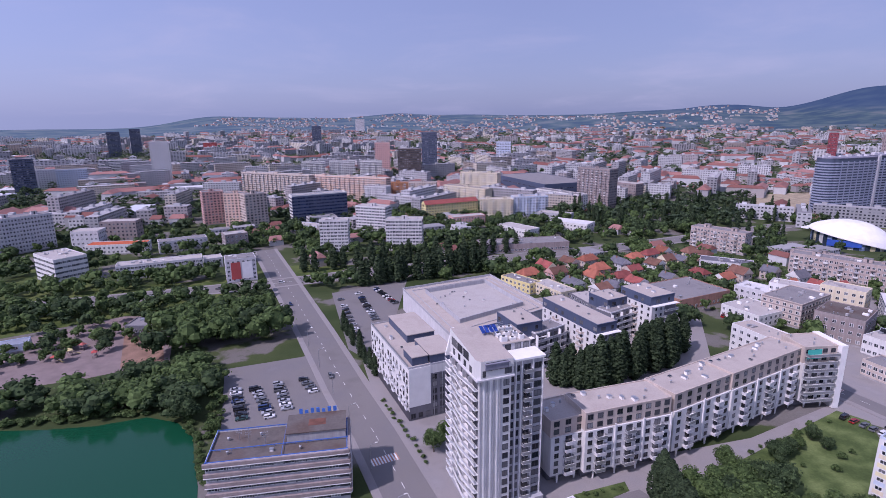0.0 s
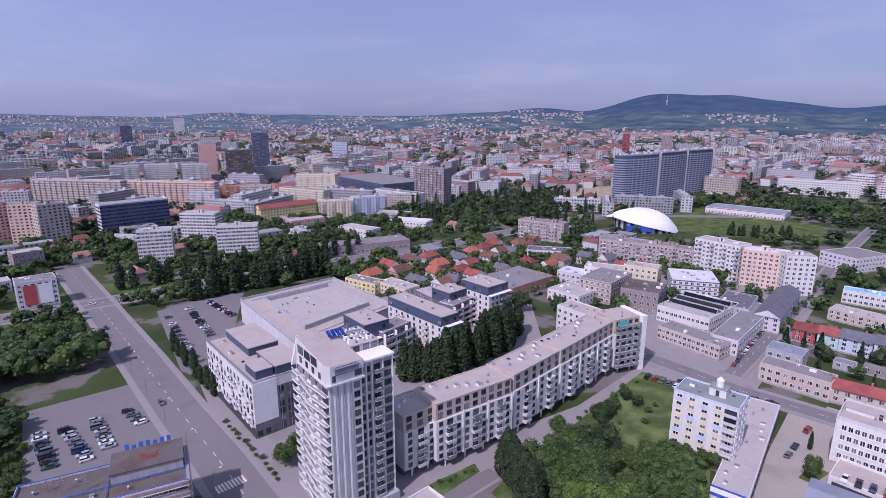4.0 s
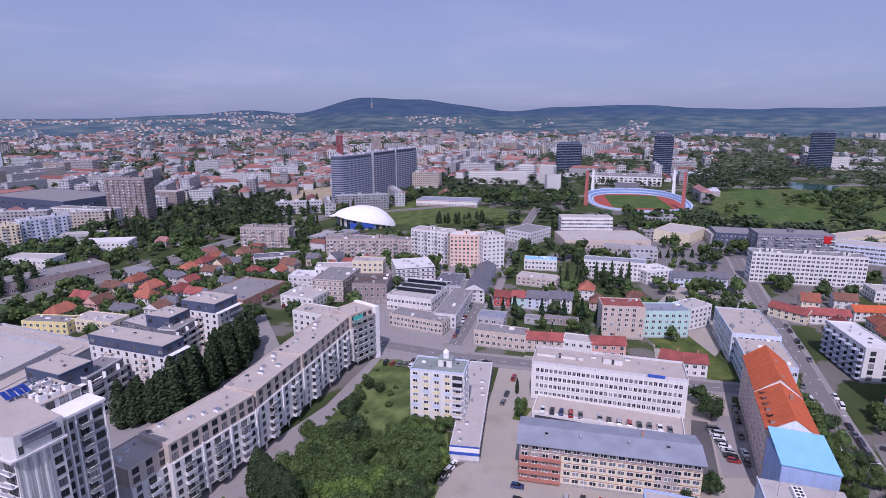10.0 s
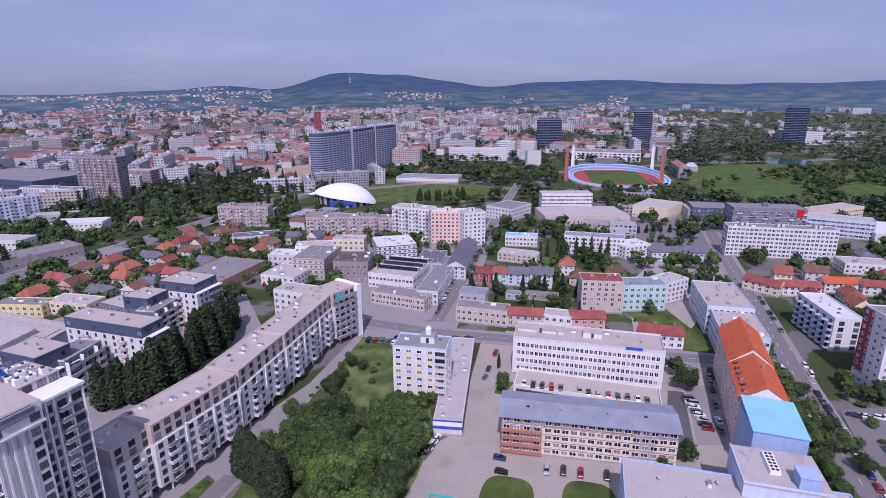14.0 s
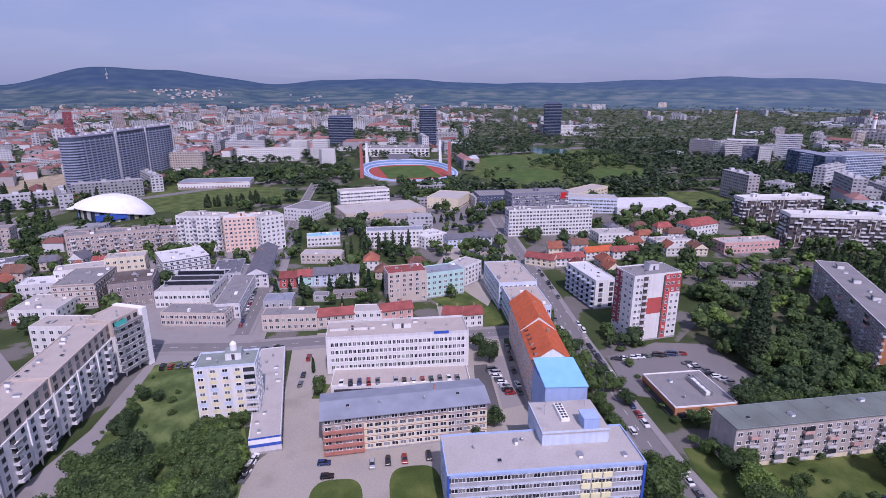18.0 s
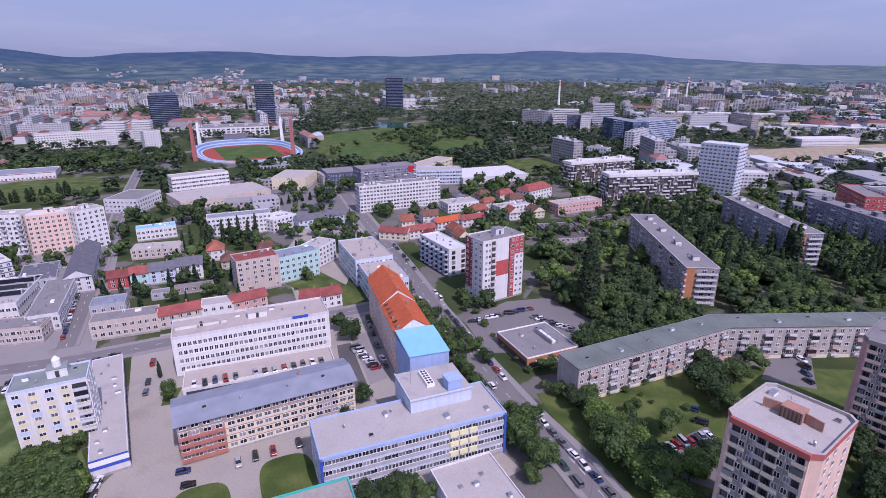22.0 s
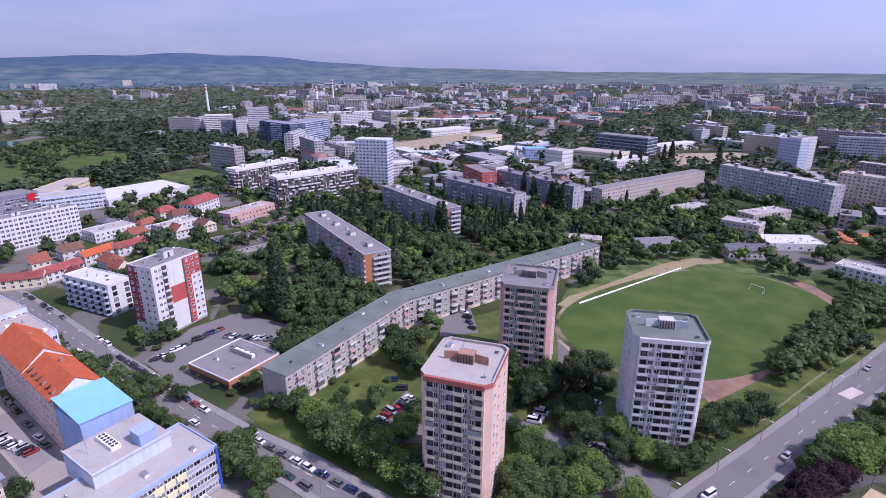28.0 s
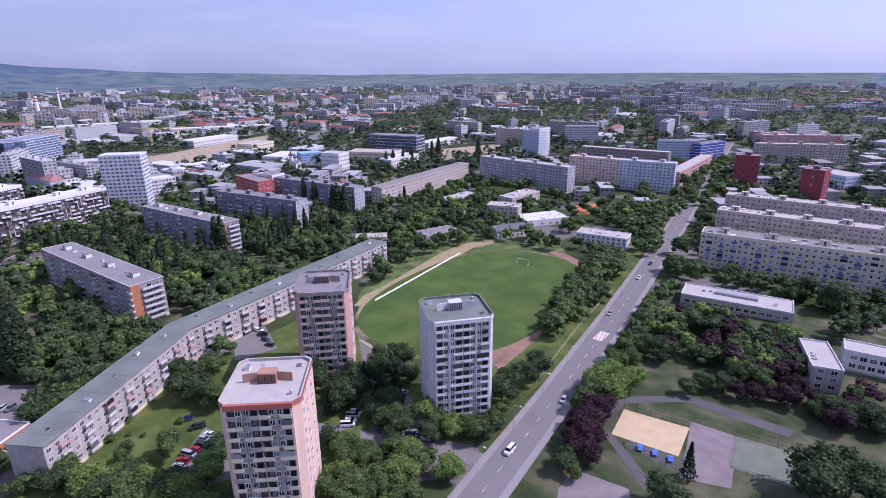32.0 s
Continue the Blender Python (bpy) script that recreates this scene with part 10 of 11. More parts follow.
tree_row(110.0, 127.8, 123.0, 119.2, 5, R_, 5, 7, 91, 1.0, 1.2)
tree_row(37.3, 134.8, 51.8, 139.4, 6, "shrub", 0.9, 1.4, 92, 0.8, 1.5)
tree_row(97.8, 155.4, 135.5, 174.5, 6, "shrub", 1.2, 2.2, 93, 1.5, 1.3)
# poplars behind the bent flats
tree_row(59.3, 199.5, 104.0, 224.0, 24, "poplar", 17, 23, 3, 2.4, 1.65)
tree_row(45.6, 204.6, 57.1, 199.5, 11, "poplar", 14, 19, 4, 2.0, 1.65)
tree_row(88.8, 224.5, 112.9, 235.8, 13, "poplar", 16, 20, 5, 2.0, 1.65)
# park and lake shore
grove_in([(-178.3, 175.3), (-135.3, 180.3), (-103.4, 181.9), (-91.8, 174.3), (-100.1, 197.0), (-92.6, 200.7), (-103.4, 219.6), (-118.3, 212.6), (-138.1, 195.8), (-187.4, 185.8)], 40, [D_, R_, D_, R_], 8, 12.5, 6, 4.0, 1.25)
tree_row(-173.3, 174.6, -113.6, 182.6, 26, "shrub", 2.0, 3.4, 72, 1.6, 1.5)
tree_row(-94.1, 178.1, -72.1, 141.6, 14, "shrub", 2.0, 3.2, 73, 1.0, 1.4)
grove(-110, 262, 70, 40, 20, 30, [R_, D_, R_, R_], 13, 18, 7, 6)
grove(-190, 275, 110, 50, 15, 26, [R_, D_, "shrub", R_], 6, 10, 8, 6)
grove(-215, 330, 130, 40, 18, 40, [R_, D_, R_], 9, 14, 9, 5)
grove(-82, 185, 14, 34, 20, 18, ["shrub", R_, "shrub"], 3, 5, 10, 2.5)
grove(-190, 240, 90, 30, 12, 10, [R_, D_, "shrub"], 4, 7, 71, 7)
grove_in([(-212.3, 227.5), (-200.7, 254.3), (-178.6, 277.9), (-166.4, 254.4), (-174.0, 216.5), (-190.1, 200.5)], 12, [R_, D_, R_], 5, 8, 102, 6)
# street trees by the lake road and the shopping hall
tree_row(-52, 262, -30, 212, 9, "poplar", 9, 12, 11, 0.8, 1.5)
tree_row(-53.5, 337.7, 30.0, 371.7, 19, "poplar", 17, 23, 12, 2.0, 1.75)
tree_row(-100, 372, 60, 425, 18, "poplar", 15, 21, 12, 2.5, 1.75)
tree_row(396.2, 395.1, 434.5, 360.2, 12, "poplar", 9, 14, 94, 2.0, 2.0)
grove(600.0, 141.2, 90, 14, -62, 16, [D_, R_], 8, 12, 95, 5)
grove(730.6, 85.4, 60, 30, -62, 22, [D_, R_, D_], 9, 14, 96, 5)
tree_row(-24, 190, -6, 152, 14, "shrub", 1.2, 1.8, 13, 0.4, 1.3)
tree(R_, -4, 158, 9)
tree(R_, 0, 165, 8)
# between the offices
tree(R_, 150, 106, 7), tree("poplar", 163, 117, 7), tree(D_, 149, 44, 8, 1.2), tree(D_, 154, 40, 7), tree(D_, 196, 54, 10), tree(D_, 205, 62, 9)
grove(110, 22, 22, 8, -63, 9, [R_, D_, "shrub"], 5, 8, 14, 3)
grove(140, -14, 26, 9, 26, 9, [R_, D_, R_], 8, 11, 15, 4)
tree_row(165, 2, 245, 40, 12, R_, 6, 9, 16, 1.0)
tree_row(168, -22, 214, 0, 6, "shrub", 2, 4, 17, 0.8, 1.2)
grove(228, -4, 40, 22, 26, 16, [D_, R_, "shrub"], 6, 10, 18, 4)
# family houses with tiled roofs in gardens
def house_field(cx, cy, L, W, rot, n, seed, turn=27):
    rng = random.Random(seed)
    c, s = math.cos(radians(rot)), math.sin(radians(rot))
    made, tries = 0, 0
    while made < n and tries < n * 40:
        tries += 1
        u, v = rng.uniform(-L / 2, L / 2), rng.uniform(-W / 2, W / 2)
        x, y = cx + u * c - v * s, cy + u * s + v * c
        if not is_free(x, y, 8.5):
            continue
        w, tone = rng.choice((("white_render", "white"), ("cream_render", "cream"), ("beige_render", "beige"), ("pale_render", "grey"), ("pink_render", "pink"), ("white_render", "white")))
        r = rng.choice(("roof_tile", "roof_tile", "roof_red", "roof_brown", "roof_brown", "roof_slate"))
        tint = {"roof_tile": "red-brown", "roof_red": "dark red", "roof_brown": "brown", "roof_slate": "slate grey"}[r]
        hip = rng.choice((0, 0, 3.0))
        block(x, y, turn + rng.choice((0, 90)) + rng.uniform(-4, 4), rng.uniform(9, 14), rng.uniform(8, 10), rng.uniform(4.5, 7), 2, f"{tone} family house with {tint} tiled roof", wall=w, roof=r, rise=rng.uniform(2.6, 3.8), hip=hip, spacing=2.9, ww=1.2, wh=1.3, name="house", category="house")
        made += 1


house_field(130, 352, 150, 70, 20, 26, 61)
house_field(225, 325, 90, 60, 27, 12, 62)
block(243.5, 187.0, -62, 9.0, 9.0, 6.5, 2, "red house end of a row of gabled houses", wall="red_render", roof="roof_red", rise=2.6, name="house", category="house")
block(248.5, 178.6, -62, 8.5, 9.0, 7.0, 2, "pale green house under a red roof", wall="mint_render", roof="roof_red", rise=2.6, name="house", category="house")
block(253.6, 169.2, -62, 12.5, 10.0, 7.5, 3, "white row house under a slate grey roof", wall="pale_blue_render", roof="roof_slate", rise=3.0, name="house", category="house")
block(259.4, 157.6, -62, 12.5, 10.0, 8.5, 3, "white row house with a slate grey roof", wall="white_render", roof="roof_slate", rise=3.0, name="house", category="house")
block(210.8, 168.8, -62, 14.0, 11.0, 7.5, 2, "grey house with dark flat roof", wall="grey_render", roof="roof_tin", name="house", category="house")
block(232.0, 158.0, -62, 8.0, 6.0, 3.2, 1, "low grey garden shed with flat roof", wall="grey_render", roof="roof_felt", name="shed", category="shed")
block(241.5, 146.0, -62, 18.0, 5.0, 3.2, 1, "low brown garage row in a yard", wall="brown_panel", roof="roof_felt", name="garage_row", category="garage")
house_field(285, 145, 50, 40, -62, 4, 63)
house_field(345, 40, 60, 50, 27, 8, 64)
house_field(420, -5, 70, 50, 27, 8, 65)
tree_row(239.1, 195.9, 348.5, 261.5, 8, R_, 4, 6, 103, 1.0)
# greenery between the blocks across the ring road
grove(-40, 470, 300, 110, 8, 150, [D_, R_, D_, R_], 8, 13, 201, 5.5)
grove(60, 520, 260, 150, -10, 130, [D_, R_, R_], 7, 12, 202, 6)
grove(-230, 470, 260, 150, 25, 110, [D_, R_, D_], 7, 12, 203, 6)
grove(-130, 640, 380, 110, -10, 110, [D_, R_], 9, 14, 204, 7)
grove(240, 530, 260, 170, -40, 230, [D_, R_, D_, "poplar"], 8, 13, 205, 6)
grove(330, 610, 120, 60, -40, 24, ["poplar", D_], 10, 13, 206, 5)
grove(560, 470, 260, 110, -50, 190, [D_, D_, R_], 9, 14, 207, 6)
grove(420, 470, 70, 60, 0, 26, [D_, R_], 9, 13, 208, 6)
grove(600, 250, 70, 240, -60, 60, [D_, R_], 8, 13, 209, 6)
grove(-200, 262, 150, 70, 15, 70, [D_, R_, "shrub", R_], 6, 10, 210, 5)
grove(-150, 315, 210, 26, 20, 60, [D_, R_, D_], 8, 12, 211, 4.5)
# gardens among the houses
grove(255, 150, 110, 70, -62, 34, [D_, R_, "conifer", "conifer", "shrub", R_], 5, 10, 19, 5)
tree("conifer", 234.5, 172.0, 11, 1.1), tree("conifer", 247.0, 148.0, 12, 1.0), tree("conifer", 252.0, 140.0, 13, 1.0), tree("conifer", 257.0, 133.0, 11, 1.0)
grove(215, 290, 150, 110, -45, 110, [D_, R_, "shrub", R_], 5, 9, 20, 6)
grove(130, 355, 170, 80, 20, 110, [D_, R_, R_], 6, 10, 21, 6)
tree_row(300, 186, 330, 150, 9, "poplar", 13, 17, 22, 1.5, 0.85)
tree_row(345, 225, 460, 130, 22, "conifer", 5, 7, 23, 1.5, 1.2)
# estate woods
grove(225, -60, 60, 60, 20, 62, [D_, D_, R_, R_, D_], 8, 13, 24, 5.2)
grove(262, -138, 110, 46, 0, 95, [D_, R_, D_, R_, B_], 8, 14, 25, 5.6)
grove(330, -130, 120, 50, 0, 85, [D_, R_, "poplar"], 9, 13, 26, 6)
grove(330, -205, 130, 50, 5, 90, [D_, R_, "poplar", R_], 9, 12, 27, 6)
grove(270, -250, 110, 80, -70, 110, [D_, R_, R_, "conifer"], 7, 12, 28, 6)
grove(230, -330, 150, 90, -70, 130, [D_, R_, R_, B_], 7, 12, 29, 6)
for x_, y_, h_ in ((232.6, -47.0, 37), (335.6, -113.0, 17), (348.0, -125.2, 19), (352.1, -136.9, 20), (353.7, -148.0, 18), (351.2, -157.6, 17), (313.7, -164.8, 19), (315.9, -181.4, 21), (290.9, -159.6, 15), (333.1, -203.5, 18), (337.4, -217.6, 17), (332.0, -229.3, 19), (394.8, -97.3, 18), (399.2, -104.9, 19), (398.5, -112.0, 17), (400.8, -120.7, 16)):
    tree("poplar", x_, y_, h_, 1.25)
# lawns between the tower blocks
grove(150, -52, 56, 30, -62, 12, [R_, B_, R_, "shrub", D_], 5, 10, 30, 4.5)
grove(118, -100, 40, 30, -60, 10, [D_, R_, D_], 8, 12, 31, 4.5)
grove(92, -88, 46, 18, -50, 20, [R_, B_, R_], 6, 10, 32, 4)
grove(122, -118, 18, 18, -50, 8, [D_, "conifer", D_], 9, 13, 33, 4)
tree_row(80.8, -138.9, 78.9, -160.3, 4, D_, 8, 11, 34, 1.5), tree(R_, 86, -140, 5)
grove(198, -220, 16, 60, 0, 8, [D_, R_], 9, 13, 35, 5)
# along the long straight street


def plant(kinds, rows):
    """Single trees, each where it stands, clear of those already there."""
    for i, (x, y, h) in enumerate(rows):
        if all((x - a) ** 2 + (y - b) ** 2 > 7 for a, b, _ in TREES):
            tree(kinds[i % len(kinds)] if h > 4 else "shrub", x, y, h, 1.2)


# at the street corner by the shop and before the long row
plant([R_, B_, R_, D_], [(177.4, -23.5, 7), (168.2, -22.2, 6), (163.8, -26.7, 6), (157.2, -31.2, 8), (156.9, -35.4, 8), (145.8, -37.1, 10), (138.6, -38.7, 11), (138.8, -42.9, 9), (125.8, -42.0, 12), (120.9, -45.0, 12), (146.8, -16.3, 7), (149.0, -36.0, 8), (131.5, -41.0, 10), (113.0, -47.5, 10)])
plant([D_, R_], [(169.5, -77.3, 12), (176.6, -89.7, 10), (182.1, -81.3, 9), (187.6, -101.2, 9), (164.6, -77.6, 10), (173.2, -57.2, 3), (167.8, -49.8, 3), (165.2, -43.3, 2), (110.9, -88.8, 7), (99.9, -89.9, 9), (91.2, -84.8, 9)])
plant([R_, B_, R_], [(102.8, -55.6, 10), (108.9, -50.3, 9), (90.3, -78.3, 10), (90.4, -73.1, 9), (82.0, -87.8, 9), (82.3, -82.4, 10), (81.1, -96.1, 8), (73.1, -97.9, 8)])
# between the red tower and the slab behind the long row, and along the street
grove_in([(337.8, -25.1), (392.9, -67.6), (404.0, -119.5), (257.8, -83.3), (223.7, -61.6), (241.6, -47.8), (250.6, -29.9), (283.7, -27.0)], 60, [D_, R_, D_, R_, B_], 7, 12, 301, 5.0, 1.15)
plant([R_, D_], [(227.8, 28.8, 6), (217.8, 21.9, 7), (207.9, 16.1, 7), (199.2, 10.2, 6), (191.1, 4.1, 7), (184.0, -1.1, 6)])
plant([R_, D_, B_], [(143.1, -12.6, 9), (130.8, -12.9, 7), (139.4, -9.6, 8), (122.4, -13.9, 6), (124.3, -47.5, 10), (135.2, -46.7, 8), (119.4, -47.5, 11), (105.3, -51.7, 11), (145.3, -41.3, 8), (127.0, -50.5, 9), (131.0, -49.0, 8), (125.5, -57.0, 9), (129.0, -61.5, 8), (134.5, -66.5, 7)])
plant(["conifer"], [(123.4, -100.1, 11), (126.0, -127.0, 11)])
# round the pale tower
plant([D_, D_, R_], [(128.4, -132.4, 10), (123.6, -136.8, 9), (120.5, -120.4, 9), (106.8, -112.1, 8), (114.2, -129.7, 7), (87.2, -110.1, 5), (80.1, -117.0, 3), (74.8, -120.0, 8), (76.3, -127.5, 7), (79.6, -145.9, 11), (79.6, -139.1, 9), (80.9, -155.8, 9)])
# beside the pitch, down to the street
plant([R_, D_, R_], [(96.0, -198.1, 7), (96.2, -214.8, 11), (90.3, -217.1, 10), (85.4, -215.8, 8), (90.4, -232.4, 11), (99.8, -237.3, 10), (95.7, -252.9, 11), (86.6, -238.8, 10), (96.8, -273.6, 11), (91.8, -275.3, 10), (104.9, -283.7, 10), (97.1, -289.2, 11), (92.5, -283.6, 10), (105.7, -266.8, 10), (92, -262, 11), (93, -243, 10), (89, -225, 9)])
# across the street
plant([B_, R_], [(55.9, -169.6, 11), (54.1, -181.3, 10), (57.8, -163.2, 10)])
plant(["purple"], [(53.0, -139.9, 9), (52.8, -148.5, 9), (51.0, -131.0, 8), (47.5, -134.0, 9)])
plant([D_], [(49.3, -121.1, 7)])
tree_row(90, -196, 105, -305, 18, R_, 9, 12, 36, 2.4, 1.15)
tree_row(96, -215, 110, -305, 12, R_, 8, 11, 37, 2.8, 1.1)
tree_row(56, -150, 62, -270, 20, R_, 7, 10, 38, 3.0, 1.1)
grove(30, -225, 50, 44, 0, 34, [R_, D_, "purple", B_], 7, 11, 39, 4.5)
grove_in([(60.2, -205.1), (51.6, -244.3), (6.0, -243.2), (-0.4, -206.7), (19.5, -188.6), (31.7, -200.8), (52.9, -193.5)], 30, [R_, D_, D_, B_, D_], 7, 10.5, 40, 4.2, 1.15)
grove_in([(26.1, -212.4), (19.0, -231.2), (0.4, -225.1), (-2.4, -203.8), (11.2, -192.3), (21.1, -191.8)], 10, [D_, D_, "purple"], 7, 10, 108, 3.6, 1.2)
grove_in([(-2.1, -197.3), (-26.0, -219.8), (-25.6, -192.9), (-12.9, -177.7)], 8, [D_, R_, "purple"], 6, 9, 109, 4, 1.2)
tree_row(51.7, -163.7, 47.2, -173.4, 3, B_, 9, 11, 97, 1.5, 1.25)
tree_row(47.4, -127.8, 50.4, -148.9, 5, "purple", 8, 10, 41, 1.5, 1.2)
tree_row(17.8, -188.9, -3.3, -193.0, 5, "purple", 6, 8.5, 98, 2.0, 1.15)
tree_row(-5.8, -192.1, -24.4, -193.8, 6, D_, 7, 9, 99, 2.0, 1.15)
tree_row(31.6, -180.1, 21.9, -191.2, 3, D_, 6, 8, 99, 1.0, 1.2)
tree_row(-7.2, -258.5, -22.2, -285.1, 4, D_, 9, 12, 100, 1.5, 1.1)
for x_, y_, h_ in ((-8.5, -149.2, 15), (-15.3, -156.3, 13), (-20.5, -152.4, 13), (22.8, -121.4, 10)):
    tree(D_, x_, y_, h_, 1.2)
tree(R_, 46.5, -119.0, 6), tree("conifer", 20.9, -137.8, 12, 0.9), tree(R_, -14.9, -206.1, 8)
grove_in([(103.6, -94.6), (82.1, -95.3), (76.3, -121.4), (88.2, -119.8), (109.0, -116.1)], 9, [R_, D_, B_], 6, 9, 101, 4.5, 1.15)
grove(15, -300, 90, 22, 0, 34, [R_, D_, R_], 7, 10, 44, 5)
tree_row(90, -320, 108, -430, 14, R_, 9, 13, 45, 4, 1.2), grove(118, -400, 40, 80, 5, 40, [R_, D_, R_, B_], 8, 13, 46, 5)
tree_row(62, -330, 82, -420, 10, D_, 7, 10, 47, 2)
tree_row(100, -440, 140, -720, 30, R_, 8, 12, 48, 5, 1.2), tree_row(85, -440, 125, -720, 26, R_, 7, 11, 49, 4, 1.2)
# tree belts across the park meadow
grove_in([(865.1, 186.6), (1037.1, 98.5), (889.6, -1.8), (838.6, 9.5), (808.7, 91.2), (796.1, 163.0)], 70, [D_, R_, D_], 9, 14, 104, 7, 1.2)
grove_in([(790.5, 124.9), (817.6, 84.1), (644.1, 58.3), (633.8, 88.0)], 20, [D_, R_, D_], 9, 14, 105, 6, 1.2)
grove_in([(677.2, 60.3), (762.5, 11.4), (709.5, -4.9), (624.1, 48.8)], 16, [D_, R_], 7, 11, 106, 6, 1.2)
grove_in([(700.6, 219.3), (779.5, 192.7), (751.0, 169.5), (658.4, 195.0)], 10, [D_, R_], 6, 9, 107, 6, 1.2)
# parked cars
car_row(108, -33.5, 170, -2, 11, 26, 1, 0.85)
car_row(150.0, -18.2, 107.5, -40.4, 9, 27, 90, 0.95)
car_row(170, -8.5, 228, 18, 11, 26, 2, 0.9)
car_row(186, 8.5, 285, 51.5, 18, 24, 3, 0.85)
car_row(238, 20, 330, 62, 14, 24, 4, 0.6)
car_row(190.8, 51.7, 174.5, 39.2, 8, -62, 5, 1.0, where="parked in the office yard")
car_row(153.2, 100.1, 173.4, 58.2, 14, 28, 6, 0.9, 3.72, "parked on the flat deck")
car_row(46.2, 117.4, 65.1, 85.2, 11, 28, 7, 0.95, where="parked behind the office")
for x_, y_, c_ in ((112.2, 78.5, "black"), (117.0, 82.6, "blue"), (121.6, 68.8, "silver"), (124.6, 65.0, "black"), (127.2, 60.7, "red"), (131.2, 54.4, "black")):
    car(x_, y_, 28 if x_ > 118 else 118, c_, "hatch", 0.06, "parked in the yard")
car_row(101.9, 100.2, 112.2, 104.0, 6, 15, 9, 0.95, where="parked by the garage")
car_row(124.9, 102.8, 181.3, 129.9, 9, 26, 10, 0.5, where="parked along the drive")
for k, (a, b) in enumerate((((-86.0, 201.7), (-74.2, 177.0)), ((-78.3, 201.7), (-64.2, 178.2)), ((-70.4, 206.5), (-59.6, 184.1)), ((-60.8, 210.4), (-52.2, 196.9)))):
    car_row(*a, *b, 8 if k < 3 else 4, 20, 20 + k, 0.95, where="parked in the lake car park")
for k, (a, b) in enumerate((((-63.7, 313.6), (-39.9, 243.1)), ((-54.3, 324.0), (-37.3, 276.0)), ((-44.9, 332.8), (-28.7, 302.7)))):
    car_row(*a, *b, 12, 25, 30 + k, 0.95, where="parked beside the shopping hall")
car_row(162.1, -69.1, 148.5, -69.2, 2, 60, 40, 1.0, where="parked on the lawn path")
car_row(138.6, -55.0, 145.8, -70.6, 7, 18, 41, 1.0, where="parked between the tower blocks")
car_row(113.4, -97.3, 117.3, -106.1, 4, 40, 42, 1.0, where="parked between the tower blocks")
car_row(97.3, -102.4, 91.6, -109.0, 2, -160, 43, 1.0, where="parked by the side road")
car_row(202.0, -124.8, 177.0, -115.6, 5, 20, 44, 1.0, where="parked by the archway")
car_row(109.3, -114.1, 112.2, -123.4, 5, 40, 60, 1.0, where="parked between the tower blocks")
car_row(95.9, -106.0, 89.6, -108.3, 3, -165, 61, 1.0, where="parked by the side road")
car_row(217.0, 6.1, 233.2, -21.7, 12, 100, 45, 0.9, where="parked by the shop")
car_row(224.8, -21.4, 212.4, -37.9, 8, -60, 46, 0.8, where="parked by the shop")
car_row(164.9, -784.8, 123.4, -545.8, 12, -88, 47, 0.7)
car_row(215.3, 192.1, 352.7, 270.4, 16, 30, 48, 0.8)
car_row(153.4, 170.1, 181.1, 137.5, 8, -62, 49, 0.5)
car_row(214.5, 51.6, 175.2, 35.9, 8, 30, 50, 0.9, where="parked in the office yard")
car_row(143.5, 177.0, 151.0, 164.5, 5, 28, 70, 1.0, where="parked at the end of the flats")
car_row(186.5, 173.5, 247.0, 210.0, 13, 30, 71, 0.85)
car_row(151.0, 279.0, 158.5, 262.0, 4, 25, 72, 1.0, where="parked in the workshop yard")
car_row(-98, 318, -28, 166, 5, 115, 51, 0.5, where="on the road")
car_row(66, -110, 62, -210, 6, 92, 52, 0.8, where="on the road")
car_row(76, -215, 84, -320, 4, 92, 53, 0.7, where="on the road")
car_row(-250, 298, 20, 392, 22, 20, 54, 0.5, where="on the ring road")

# poplars along the panel slabs
for x_, y_, h_ in [(298.5, -166.7, 24), (292.9, -167.3, 25), (401.2, -217.2, 19), (343.1, -242.3, 21), (335.1, -243.0, 22), (357.2, -281.7, 23), (344.6, -281.2, 22), (313.3, -273.6, 24), (309.3, -274.5, 25), (304.4, -277.4, 24),
                   (427.3, -456.8, 19), (426.2, -467.2, 20), (423.5, -481.3, 19), (421.3, -494.4, 21), (412.4, -522.9, 24), (416.1, -540.3, 26), (381.2, -577.2, 25), (305.4, -347.4, 12)]:
    tree("poplar", x_, y_, h_ * 1.1, 1.3)


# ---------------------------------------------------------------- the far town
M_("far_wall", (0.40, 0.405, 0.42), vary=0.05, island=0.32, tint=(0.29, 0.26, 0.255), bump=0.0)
M_("far_white", (0.46, 0.462, 0.47), vary=0.05, island=0.25, bump=0.0)
M_("far_red_roof", (0.26, 0.105, 0.085), vary=0.08, island=0.34, tint=(0.25, 0.13, 0.115), bump=0.0)
M_("far_warm", (0.44, 0.36, 0.31), vary=0.05, island=0.25, tint=(0.48, 0.44, 0.37), bump=0.0)
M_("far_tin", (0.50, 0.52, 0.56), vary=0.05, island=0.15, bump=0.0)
M_("far_flat_roof", (0.30, 0.295, 0.30), vary=0.08, island=0.3, bump=0.0)


